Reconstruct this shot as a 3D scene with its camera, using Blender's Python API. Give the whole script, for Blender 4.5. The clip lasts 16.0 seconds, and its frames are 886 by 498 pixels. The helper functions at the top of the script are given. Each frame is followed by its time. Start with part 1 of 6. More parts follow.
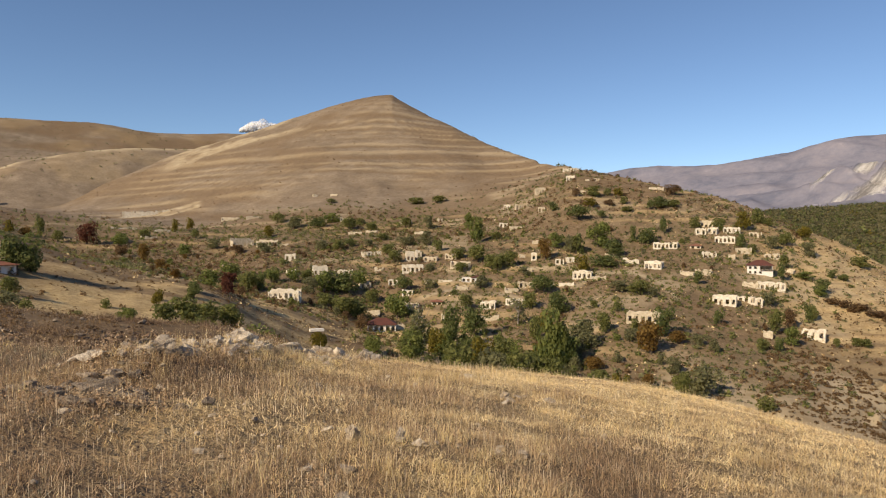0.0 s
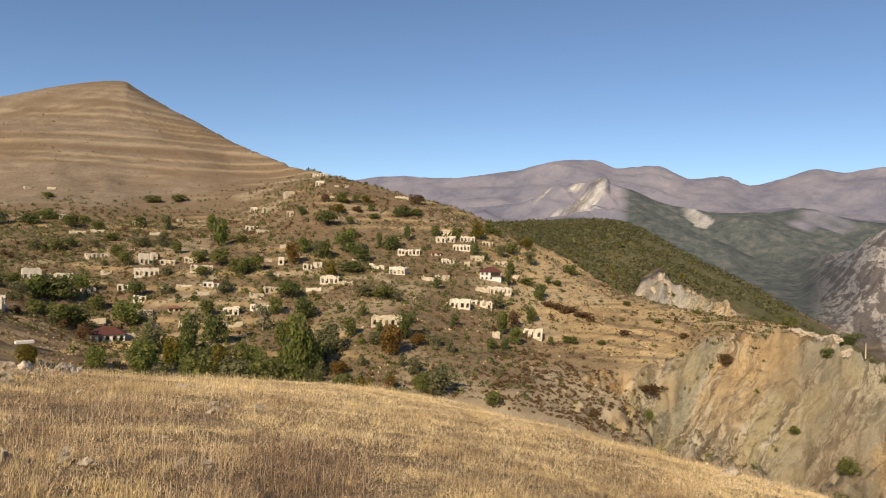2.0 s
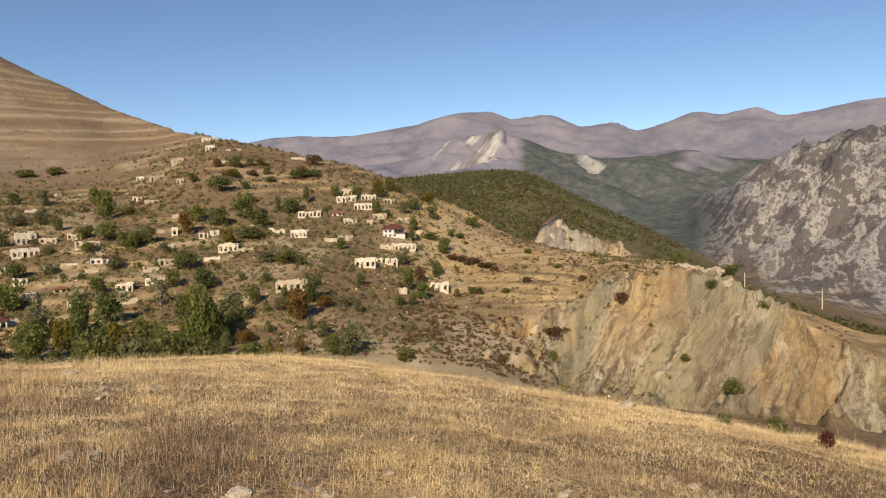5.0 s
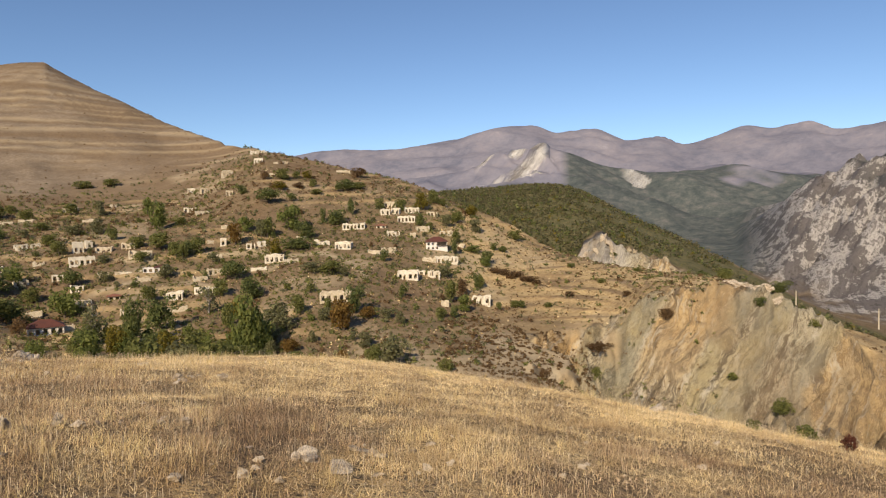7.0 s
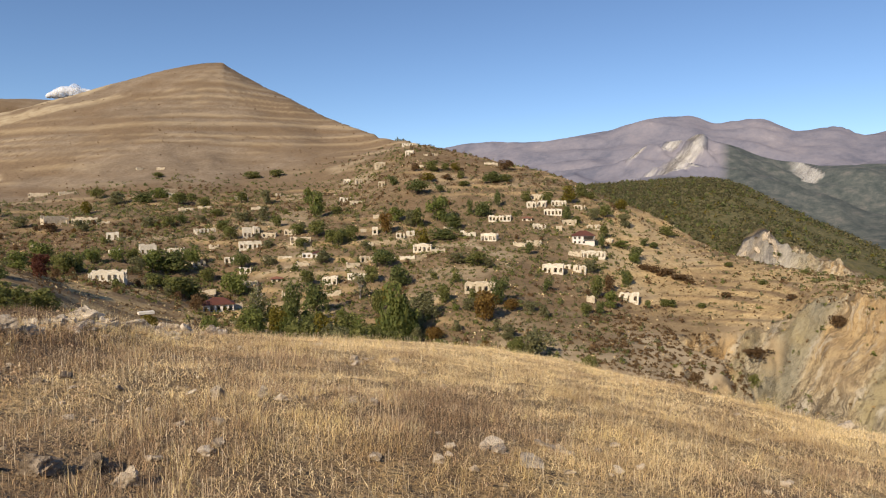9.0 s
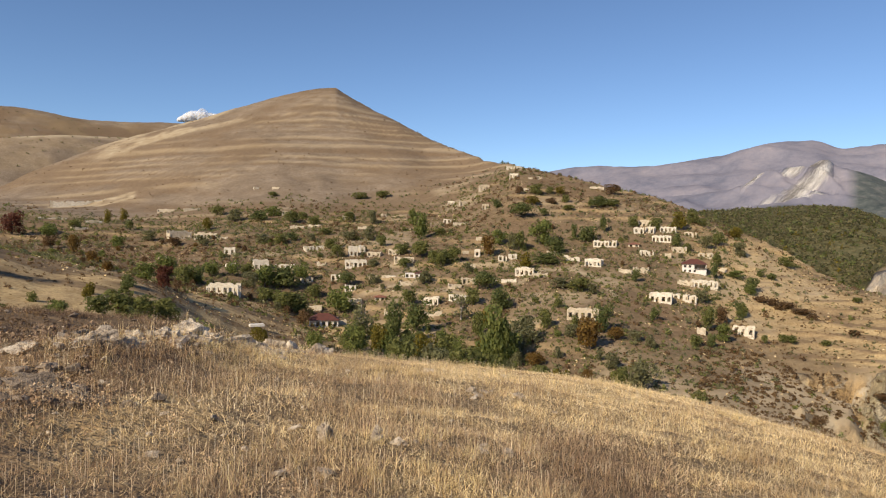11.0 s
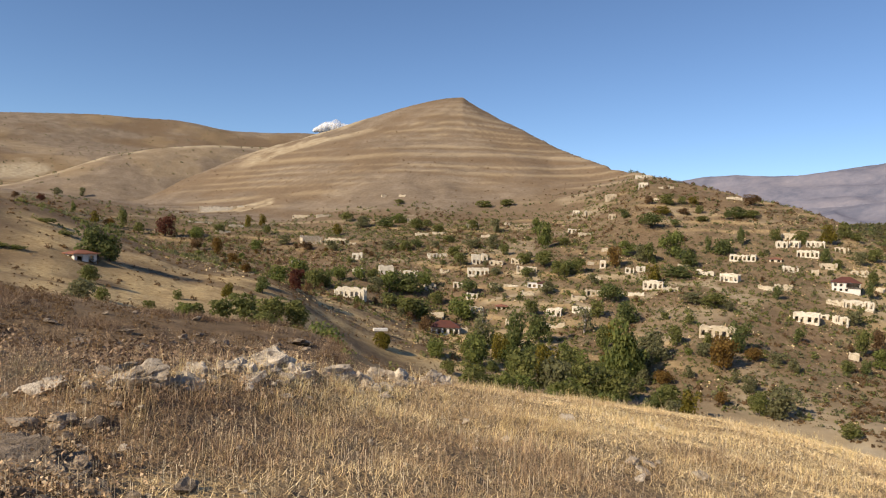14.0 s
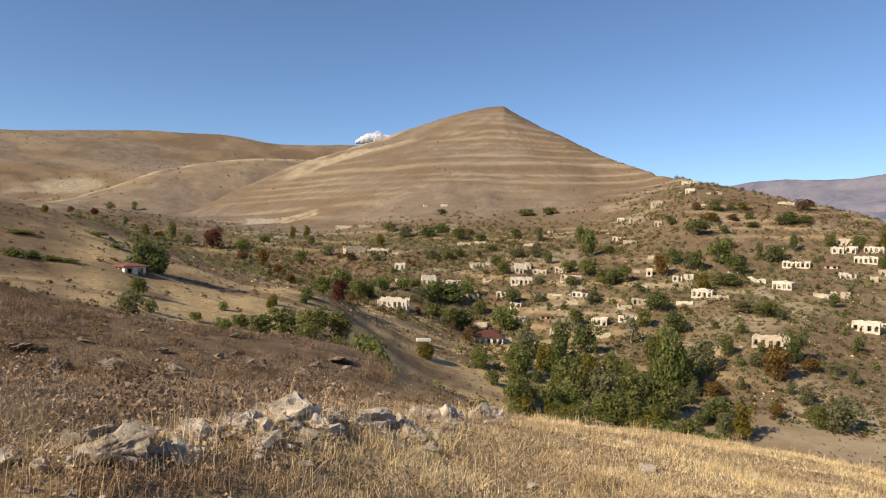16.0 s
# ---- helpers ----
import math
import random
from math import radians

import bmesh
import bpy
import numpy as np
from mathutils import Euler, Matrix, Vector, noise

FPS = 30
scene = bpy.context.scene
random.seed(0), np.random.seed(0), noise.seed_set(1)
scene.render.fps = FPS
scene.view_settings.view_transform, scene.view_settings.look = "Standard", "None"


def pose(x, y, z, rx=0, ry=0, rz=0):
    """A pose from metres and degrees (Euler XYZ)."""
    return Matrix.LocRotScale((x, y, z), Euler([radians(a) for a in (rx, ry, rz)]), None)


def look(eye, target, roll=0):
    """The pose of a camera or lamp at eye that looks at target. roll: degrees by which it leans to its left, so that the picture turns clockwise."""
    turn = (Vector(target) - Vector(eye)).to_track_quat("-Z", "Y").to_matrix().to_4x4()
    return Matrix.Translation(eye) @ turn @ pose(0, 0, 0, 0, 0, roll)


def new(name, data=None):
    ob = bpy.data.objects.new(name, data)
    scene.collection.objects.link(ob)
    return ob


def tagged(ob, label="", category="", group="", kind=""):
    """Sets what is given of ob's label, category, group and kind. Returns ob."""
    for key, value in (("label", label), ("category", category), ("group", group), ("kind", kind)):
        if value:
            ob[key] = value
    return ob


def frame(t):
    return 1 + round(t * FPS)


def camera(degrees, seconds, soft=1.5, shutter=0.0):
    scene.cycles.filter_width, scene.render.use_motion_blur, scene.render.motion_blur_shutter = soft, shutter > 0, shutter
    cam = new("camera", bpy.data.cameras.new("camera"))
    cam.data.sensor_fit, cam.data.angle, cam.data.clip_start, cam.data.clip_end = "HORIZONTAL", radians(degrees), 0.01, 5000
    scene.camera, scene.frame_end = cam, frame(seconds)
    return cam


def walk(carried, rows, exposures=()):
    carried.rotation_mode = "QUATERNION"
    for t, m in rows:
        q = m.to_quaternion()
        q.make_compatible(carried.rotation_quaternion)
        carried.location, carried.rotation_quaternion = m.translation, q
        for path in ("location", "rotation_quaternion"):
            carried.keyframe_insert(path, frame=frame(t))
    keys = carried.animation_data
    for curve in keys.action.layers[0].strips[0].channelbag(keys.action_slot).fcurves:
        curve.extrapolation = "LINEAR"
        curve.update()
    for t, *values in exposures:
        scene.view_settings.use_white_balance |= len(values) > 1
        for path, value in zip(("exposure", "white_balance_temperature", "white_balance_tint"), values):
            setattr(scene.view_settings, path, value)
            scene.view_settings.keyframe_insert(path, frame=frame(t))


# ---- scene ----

# ---------------------------------------------------------------- camera
cam = camera(65.44, 16.0, soft=1.15)
ROWS = [
    (0.0, pose(0.105, 1.461, -0.108, 88.76, -0.09, 1.09)),
    (0.5, pose(0.143, 1.281, -0.073, 89.48, -0.92, -0.93)),
    (1.0, pose(0.284, 1.207, -0.046, 89.97, -1.55, -5.56)),
    (1.5, pose(0.424, 1.223, -0.065, 89.92, -1.69, -12.67)),
    (2.0, pose(0.522, 1.327, -0.099, 89.46, -1.50, -19.53)),
    (2.5, pose(0.680, 1.292, -0.156, 88.75, -0.95, -24.17)),
    (3.0, pose(0.691, 1.207, -0.160, 87.42, 0.02, -26.71)),
    (3.5, pose(0.698, 1.197, -0.164, 86.07, 0.97, -27.48)),
    (4.0, pose(0.720, 1.260, -0.175, 85.36, 1.63, -27.65)),
    (4.2, pose(0.764, 1.296, -0.158, 85.34, 1.77, -27.77)),
    (6.3, pose(0.386, 1.373, -0.014, 87.11, 1.42, -26.35)),
    (6.5, pose(0.387, 1.167, -0.125, 87.13, 1.38, -25.79)),
    (7.0, pose(0.297, 0.598, -0.107, 87.05, 1.40, -24.12)),
    (7.5, pose(0.243, 0.332, -0.079, 86.84, 1.15, -21.36)),
    (8.0, pose(0.185, 0.429, -0.088, 86.52, 0.57, -17.47)),
    (8.5, pose(0.080, 0.558, -0.091, 86.42, 0.46, -13.91)),
    (8.7, pose(0.037, 0.640, -0.096, 86.46, 0.49, -13.08)),
    (10.8, pose(-0.177, 1.743, -0.201, 88.30, -0.95, -4.99)),
    (11.0, pose(-0.179, 1.880, -0.215, 88.46, -0.93, -3.61)),
    (11.5, pose(-0.215, 2.232, -0.239, 88.47, -1.27, -0.80)),
    (12.0, pose(-0.280, 2.610, -0.249, 88.23, -1.35, 1.13)),
    (12.5, pose(-0.284, 2.986, -0.271, 88.11, -1.02, 2.64)),
    (13.0, pose(-0.342, 3.352, -0.243, 88.30, -0.88, 4.01)),
    (13.5, pose(-0.344, 3.649, -0.208, 88.73, -1.32, 5.41)),
    (14.0, pose(-0.324, 3.899, -0.200, 88.92, -2.01, 6.58)),
    (14.5, pose(-0.412, 4.270, -0.173, 88.97, -2.14, 7.05)),
    (15.0, pose(-0.457, 4.572, -0.153, 89.18, -1.62, 7.50)),
    (15.5, pose(-0.485, 4.853, -0.112, 89.37, -1.42, 8.68)),
    (16.0, pose(-0.594, 5.161, -0.118, 89.58, -1.42, 10.09)),
]
walk(cam, ROWS, exposures=((0.0, 0.0, 6900, 10), (4.0, -0.03, 6950, 10), (7.5, 0.0, 6700, 10), (8.5, 0.02, 6600, 10), (11.0, 0.04, 6500, 10), (13.0, 0.06, 6500, 10), (16.0, 0.14, 6500, 10)))

# ---------------------------------------------------------------- daylight
SUN_AZ, SUN_EL = 136.0, 33.0       # degrees to the left of straight ahead, and above the horizon
world = bpy.data.worlds.new("world")
scene.world = world
world.use_nodes = True
wn = world.node_tree.nodes
sky = wn.new("ShaderNodeTexSky")
sky.sky_type, sky.sun_disc = "NISHITA", False
sky.sun_elevation, sky.sun_rotation = radians(SUN_EL), radians(-SUN_AZ)
sky.altitude, sky.air_density, sky.dust_density, sky.ozone_density = 2600, 1.0, 0.22, 4.0
world.node_tree.links.new(sky.outputs[0], wn["Background"].inputs[0])
wn["Background"].inputs[1].default_value = 0.124
sun_dir = Vector((-math.sin(radians(SUN_AZ)) * math.cos(radians(SUN_EL)), math.cos(radians(SUN_AZ)) * math.cos(radians(SUN_EL)), math.sin(radians(SUN_EL))))
sun = new("sun", bpy.data.lights.new("sun", "SUN"))
sun.data.energy, sun.data.angle, sun.data.color = 5.6, radians(0.53), (1.0, 0.83, 0.61)
sun.matrix_world = look(sun_dir * 50, (0, 0, 0))

# ---------------------------------------------------------------- the lie of the land
# The land is lofted between lines that run round the viewpoint: knoll, gully, village slope, hill, ranges.
# A line is (azimuth in degrees, + to the left; distance; rise in degrees above eye level).


def pchip(xs, ys, x):
    """Smooth interpolation without overshoot; xs, ys (K, N) and x (N)."""
    h = np.diff(xs, axis=0)
    d = np.diff(ys, axis=0) / h
    m = np.zeros_like(ys)
    same = d[:-1] * d[1:] > 0
    w1, w2 = 2 * h[1:] + h[:-1], h[1:] + 2 * h[:-1]
    with np.errstate(divide="ignore", invalid="ignore"):
        inner = (w1 + w2) / (w1 / d[:-1] + w2 / d[1:])
    m[1:-1] = np.where(same, inner, 0)
    m[0], m[-1] = d[0], d[-1]
    k = np.clip((x[None] >= xs).sum(0) - 1, 0, len(xs) - 2)
    n = np.arange(xs.shape[1])
    hh = h[k, n]
    u = np.clip((x - xs[k, n]) / hh, 0, 1)
    return ((1 + 2 * u) * (1 - u) ** 2 * ys[k, n] + u * (1 - u) ** 2 * hh * m[k, n]
            + u * u * (3 - 2 * u) * ys[k + 1, n] + u * u * (u - 1) * hh * m[k + 1, n])


def line(*triples):
    """(azimuth, distance, rise) -> functions of the azimuth, closed behind the viewpoint."""
    a = np.array(sorted(triples), float)
    a = np.vstack([[-180, *a[[0, -1], 1:].mean(0)], a, [180, *a[[0, -1], 1:].mean(0)]])
    return a


def line_at(a, az):
    n = len(az)
    xs = np.repeat(a[:, :1], n, 1)
    r = pchip(xs, np.repeat(a[:, 1:2], n, 1), az)
    el = pchip(xs, np.repeat(a[:, 2:3], n, 1), az)
    return r, r * np.tan(np.radians(el))


def knoll(x, y):
    swell = 0.5 * np.exp(-((x - 5) ** 2 + (y - 18.5) ** 2) / 24.5)
    return -1.62 - 0.125 * x + 0.0325 * y - 0.0078 * (x * x + y * y) + swell


BANK = line((50, 30, -3.2), (43, 30, -4.2), (36, 30, -5.0), (30, 30, -6.0), (23, 30, -7.0), (17, 30, -7.8), (9, 30, -10.4), (0, 30, -13.3),
            (-10, 30, -14.6), (-25, 30, -16.2), (-42, 30, -18.2), (-60, 30, -19.6))
BANK_FOOT = line((50, 60, -2.0), (43, 60, -2.7), (36, 60, -5.2), (30, 60, -7.2), (23, 62, -9.4), (17, 64, -12.2), (9, 66, -16), (0, 66, -17),
                 (-10, 66, -18), (-25, 66, -18.6), (-42, 66, -19.5), (-60, 66, -21))
GULLY = line((50, 130, -2.2), (43, 130, -3.1), (36, 130, -4.4), (30, 130, -5.9), (23, 132, -7.2), (17, 136, -9.6), (9, 150, -13.5), (0, 160, -14.7),
             (-10, 168, -15), (-25, 165, -16), (-42, 155, -19), (-60, 155, -20))
FIELD = line((50, 260, 3.5), (43, 250, 2.3), (36, 240, 0.8), (30.6, 225, -1.3), (26, 215, -2.8), (19, 205, -4.5), (16.5, 203, -5.9), (14, 203, -7.2), (9, 207, -8.9),
             (5, 215, -9.3), (0, 210, -10.6), (-8, 205, -11.5), (-16, 200, -12), (-25, 200, -12.3), (-32, 205, -13.6), (-42, 222, -15.6), (-60, 222, -16))
LOWER = line((50, 400, 2.1), (43, 400, 1.1), (36, 400, 0.3), (30, 380, -1.8), (24, 340, -2.6), (19, 300, -4.4), (14, 270, -5.3), (9, 265, -7),
             (6, 268, -7.7), (0, 260, -7.6), (-8, 255, -7.6), (-15, 250, -7.1), (-21, 255, -7.5), (-27, 262, -8.1), (-33, 258, -9.4), (-38, 258, -9.0),
             (-41.4, 252, -7.2), (-47, 252, -6.6), (-53, 254, -9), (-60, 260, -12))
MIDDLE = line((50, 600, 2.4), (43, 600, 2.2), (36, 600, 1.9), (30, 600, 1.3), (24, 560, 0.5), (19, 450, -0.8), (14, 400, -1.4), (9, 370, -1.9),
              (6.9, 362, -2.0), (0, 352, -1.9), (-8, 345, -1.8), (-15, 340, -2.2), (-23.7, 332, -3.1), (-27, 325, -4.3), (-33, 315, -5.8), (-38, 300, -6.2),
              (-41.4, 290, -5.7), (-47, 278, -6.1), (-53, 275, -9), (-60, 282, -11))
UPPER = line((50, 900, 2.5), (43, 880, 2.3), (31, 850, 1.6), (25, 760, 1.3), (18.7, 680, 1.7), (14, 640, 2.4), (9.8, 610, 2.5), (5, 600, 2.4),
             (0, 580, 2.5), (-4.3, 540, 2.9), (-7, 520, 3.8), (-9.5, 500, 4.5), (-13.5, 480, 3.8), (-18.4, 460, 2.8), (-23, 430, 1.2), (-27, 410, -0.5),
             (-32, 390, -2.9), (-37, 366, -4.5), (-41, 345, -5.05), (-47, 312, -5.85), (-53, 306, -8.8), (-60, 306, -10.7))
FLANK = line((50, 975, 2.3), (40, 965, 2.15), (31, 955, 1.65), (25, 930, 3.2), (20, 905, 5.0), (15, 885, 6.4), (10, 870, 7.3), (5, 860, 7.5), (1, 825, 6.9), (-3, 750, 5.5), (-6, 650, 4.9), (-9, 565, 5.0),
             (-13.5, 505, 4.2), (-18.4, 480, 3.1), (-23, 448, 1.55), (-27, 425, -0.28), (-32, 401, -2.7), (-37, 378, -4.35), (-41, 356, -4.97), (-47, 325, -5.82), (-53, 316, -8.65), (-60, 316, -10.6))
CREST = line((50, 1050, 2.2), (40, 1050, 2.0), (31.3, 1050, 1.7), (26.9, 1080, 3.8), (22.9, 1100, 5.7), (17.1, 1120, 7.75), (14.4, 1125, 8.7), (9.9, 1130, 10.2), (7.2, 1130, 10.95), (6.4, 1128, 11.1),
             (5.4, 1120, 11.15), (4.9, 1112, 10.85), (3.4, 1090, 10.05), (0.6, 1030, 8.8), (-4.2, 850, 6.7), (-8.8, 620, 5.4), (-11.6, 560, 5.0), (-15.7, 520, 3.95),
             (-18.4, 500, 3.4), (-23.4, 465, 1.8), (-25, 455, 0.9), (-27.4, 440, -0.1), (-30.2, 425, -1.3), (-32.2, 412, -2.6), (-34.6, 400, -3.7), (-36.9, 390, -4.2),
             (-40.8, 368, -4.9), (-44.6, 350, -5.3), (-47.2, 338, -5.8), (-50, 328, -7.3), (-52.5, 325, -8.5), (-55, 325, -9.1), (-60, 325, -10.5))
BACK = line((50, 1200, 1.8), (31.3, 1250, 1.2), (22.9, 1350, 2.5), (9.9, 1450, 4), (0.6, 1350, 3.5), (-4.2, 1100, 2.2), (-8.8, 850, 1.2), (-15.7, 700, 0.2),
            (-25, 560, -2.6), (-32.2, 480, -6), (-40.8, 440, -8.5), (-50, 400, -11), (-60, 400, -14))
FOREST = line((50, 1500, 1.8), (44, 1500, 1.9), (40, 1500, 2.3), (36, 1550, 3.5), (32, 1600, 5.1), (28, 1650, 6.0), (24.4, 1700, 6.5), (20.8, 1750, 6.6), (10, 1750, 4), (0, 1600, 2.5), (-9, 1400, 1.5),
              (-20, 1250, 1.2), (-24.8, 1180, 1.75), (-26.8, 1180, 1.85), (-29.6, 1150, 1.95), (-31.9, 1130, 2.05), (-33.8, 1100, 1.9), (-35.9, 1060, 1.2), (-37.9, 1000, 0.05),
              (-40.2, 950, -1.2), (-43.8, 880, -2.9), (-46.3, 800, -4.2), (-49.3, 700, -6.0), (-51.8, 620, -7.6), (-53.9, 560, -8.8), (-57.3, 520, -10.0), (-62, 480, -11))
VALLEY = line((50, 1900, 2.0), (36, 1950, 2.8), (24.4, 2000, 4.5), (0, 1950, 1), (-20, 1700, 0.2), (-35, 1500, -1), (-45.7, 1250, -4.2), (-51.8, 1000, -7), (-57.3, 900, -8.2), (-62, 850, -9))
ROCKY = line((50, 2200, 4.4), (36, 2300, 5.0), (24.4, 2300, 5.5), (0, 2200, 1), (-20, 2100, 1.0), (-35, 2000, 0.8), (-44, 1900, -3.0), (-46.7, 1850, -3.1), (-48.2, 1800, -2.2), (-49.6, 1720, -1.0),
             (-51.1, 1660, 0.7), (-52.5, 1640, 1.6), (-54.1, 1620, 2.3), (-57.1, 1600, 3.2), (-62, 1600, 4.0))
BEHIND = line((50, 2500, 5.2), (36, 2550, 5.8), (24.4, 2600, 5.6), (0, 2500, 1), (-20, 2400, 1.2), (-35, 2400, 2.2), (-46.4, 2350, -0.8), (-50, 2300, 0.2), (-57.1, 2200, 1.0), (-62, 2200, 1.5))
MOUNT = line((50, 3000, 6.9), (43.2, 3000, 7.2), (39.7, 3000, 7.5), (36, 3000, 7.8), (32.1, 3000, 8.0), (27.9, 3000, 8.0), (23.5, 3050, 7.5), (20.8, 3100, 7.6), (17.6, 3100, 7.8), (10, 3100, 6),
             (0, 3000, 3), (-12, 2900, 2.2), (-21, 2850, 2.4), (-25.9, 2800, 3.1), (-29.1, 2800, 4.4), (-31.4, 2800, 4.9), (-32.5, 2800, 5.45), (-33.2, 2800, 5.0), (-34.7, 2800, 4.55), (-37, 2800, 3.7), (-40.9, 2800, 3.0),
             (-44.6, 2800, 3.35), (-46.1, 2800, 3.2), (-49.3, 2800, 2.1), (-50.7, 2800, 1.7), (-57, 2800, 1.5), (-62, 2800, 1.5))
SADDLE = line((50, 3600, 5.5), (20, 3600, 5.5), (0, 3600, 2.5), (-12, 3600, 2.4), (-30, 3500, 3.2), (-44, 3500, 2.2), (-62, 3500, 2))
RANGE = line((50, 4400, 5), (20, 4400, 5), (0, 4400, 3.5), (-9, 4400, 4.4), (-13.5, 4400, 5.0), (-19, 4400, 5.3), (-22.4, 4400, 5.7), (-25.5, 4400, 6.1), (-26.8, 4400, 6.6), (-28.8, 4400, 7.05), (-31.5, 4400, 6.8),
             (-33.7, 4400, 6.1), (-36.5, 4400, 6.3), (-39.4, 4400, 5.2), (-41.7, 4450, 5.5), (-43.3, 4500, 5.0), (-45.7, 4500, 5.5), (-47.7, 4500, 6.0), (-49.6, 4500, 5.6), (-52, 4500, 5.9),
             (-54, 4400, 5.1), (-57.1, 4300, 5.5), (-62, 4300, 6.2))
FAR_EDGE = line((50, 4850, 2), (0, 4850, 2), (-62, 4850, 2))
LINES = [BANK, BANK_FOOT, GULLY, FIELD, LOWER, MIDDLE, UPPER, FLANK, CREST, BACK, FOREST, VALLEY, ROCKY, BEHIND, MOUNT, SADDLE, RANGE, FAR_EDGE]
NEAR_RINGS = (0.0, 5.0, 10.0, 15.0, 19.0, 23.0)


def controls(az):
    """Distances and heights of all lines at these azimuths."""
    s, c = -np.sin(np.radians(az)), np.cos(np.radians(az))
    rs = [np.full(len(az), r) for r in NEAR_RINGS]
    zs = [knoll(r * s, r * c) for r in NEAR_RINGS]
    for a in LINES:
        r, z = line_at(a, az)
        rs.append(r)
        zs.append(z)
    return np.array(rs), np.array(zs)


def lattice(ix, iy, seed):
    h = (ix * 374761393 + iy * 668265263 + seed * 974634777) & 0xFFFFFFFF
    h = ((h ^ (h >> 13)) * 1274126177) & 0xFFFFFFFF
    return ((h ^ (h >> 16)) & 0xFFFF) / 32767.5 - 1


def grain(x, y, size, seed=0):
    """Smooth value noise, -1..1, with lumps of that size in metres."""
    x, y = np.asarray(x) / size, np.asarray(y) / size
    ix, iy = np.floor(x).astype(np.int64), np.floor(y).astype(np.int64)
    u, v = x - ix, y - iy
    u, v = u * u * (3 - 2 * u), v * v * (3 - 2 * v)
    return ((lattice(ix, iy, seed) * (1 - u) + lattice(ix + 1, iy, seed) * u) * (1 - v)
            + (lattice(ix, iy + 1, seed) * (1 - u) + lattice(ix + 1, iy + 1, seed) * u) * v)


def fractal(x, y, size, octaves=4, seed=0, fall=0.5):
    return sum(grain(x, y, size * 0.5 ** k, seed + k) * fall ** k for k in range(octaves))


def bump(v, a, b, soft):
    """1 between a and b, fading over soft."""
    return np.clip((v - a) / soft + 1, 0, 1) * np.clip((b - v) / soft + 1, 0, 1)


def terrace(x, y, r, z):
    """Where a place lies on its terrace: 0 at the foot of one bank, 1 at the foot of the next."""
    step = np.where(r > 520, 12.0, 5.2)
    warp = np.where(r > 520, 5.5 * fractal(x, y, 230, 3, 31), 2.6 * fractal(x, y, 55, 3, 33))
    ph = (z + warp) / step + 0.3 * np.sin(z / 10.3) + 0.12 * np.sin(z / 4.1)
    return ph - np.floor(ph), step


def mound(x, y):
    """The low ridge of ground on which the near outcrop stands."""
    spine = np.interp(y, [7.6, 8.5, 10.3, 11.5, 15.0], [-3.3, -3.1, -2.7, -2.35, -1.75])
    return np.interp(y, [7.4, 8.4, 10.4, 11.5, 13.0, 15.0, 16.2], [0.0, 0.27, 0.27, 0.15, 0.09, 0.06, 0.0]) * np.exp(-((x - spine) / 0.8) ** 2)


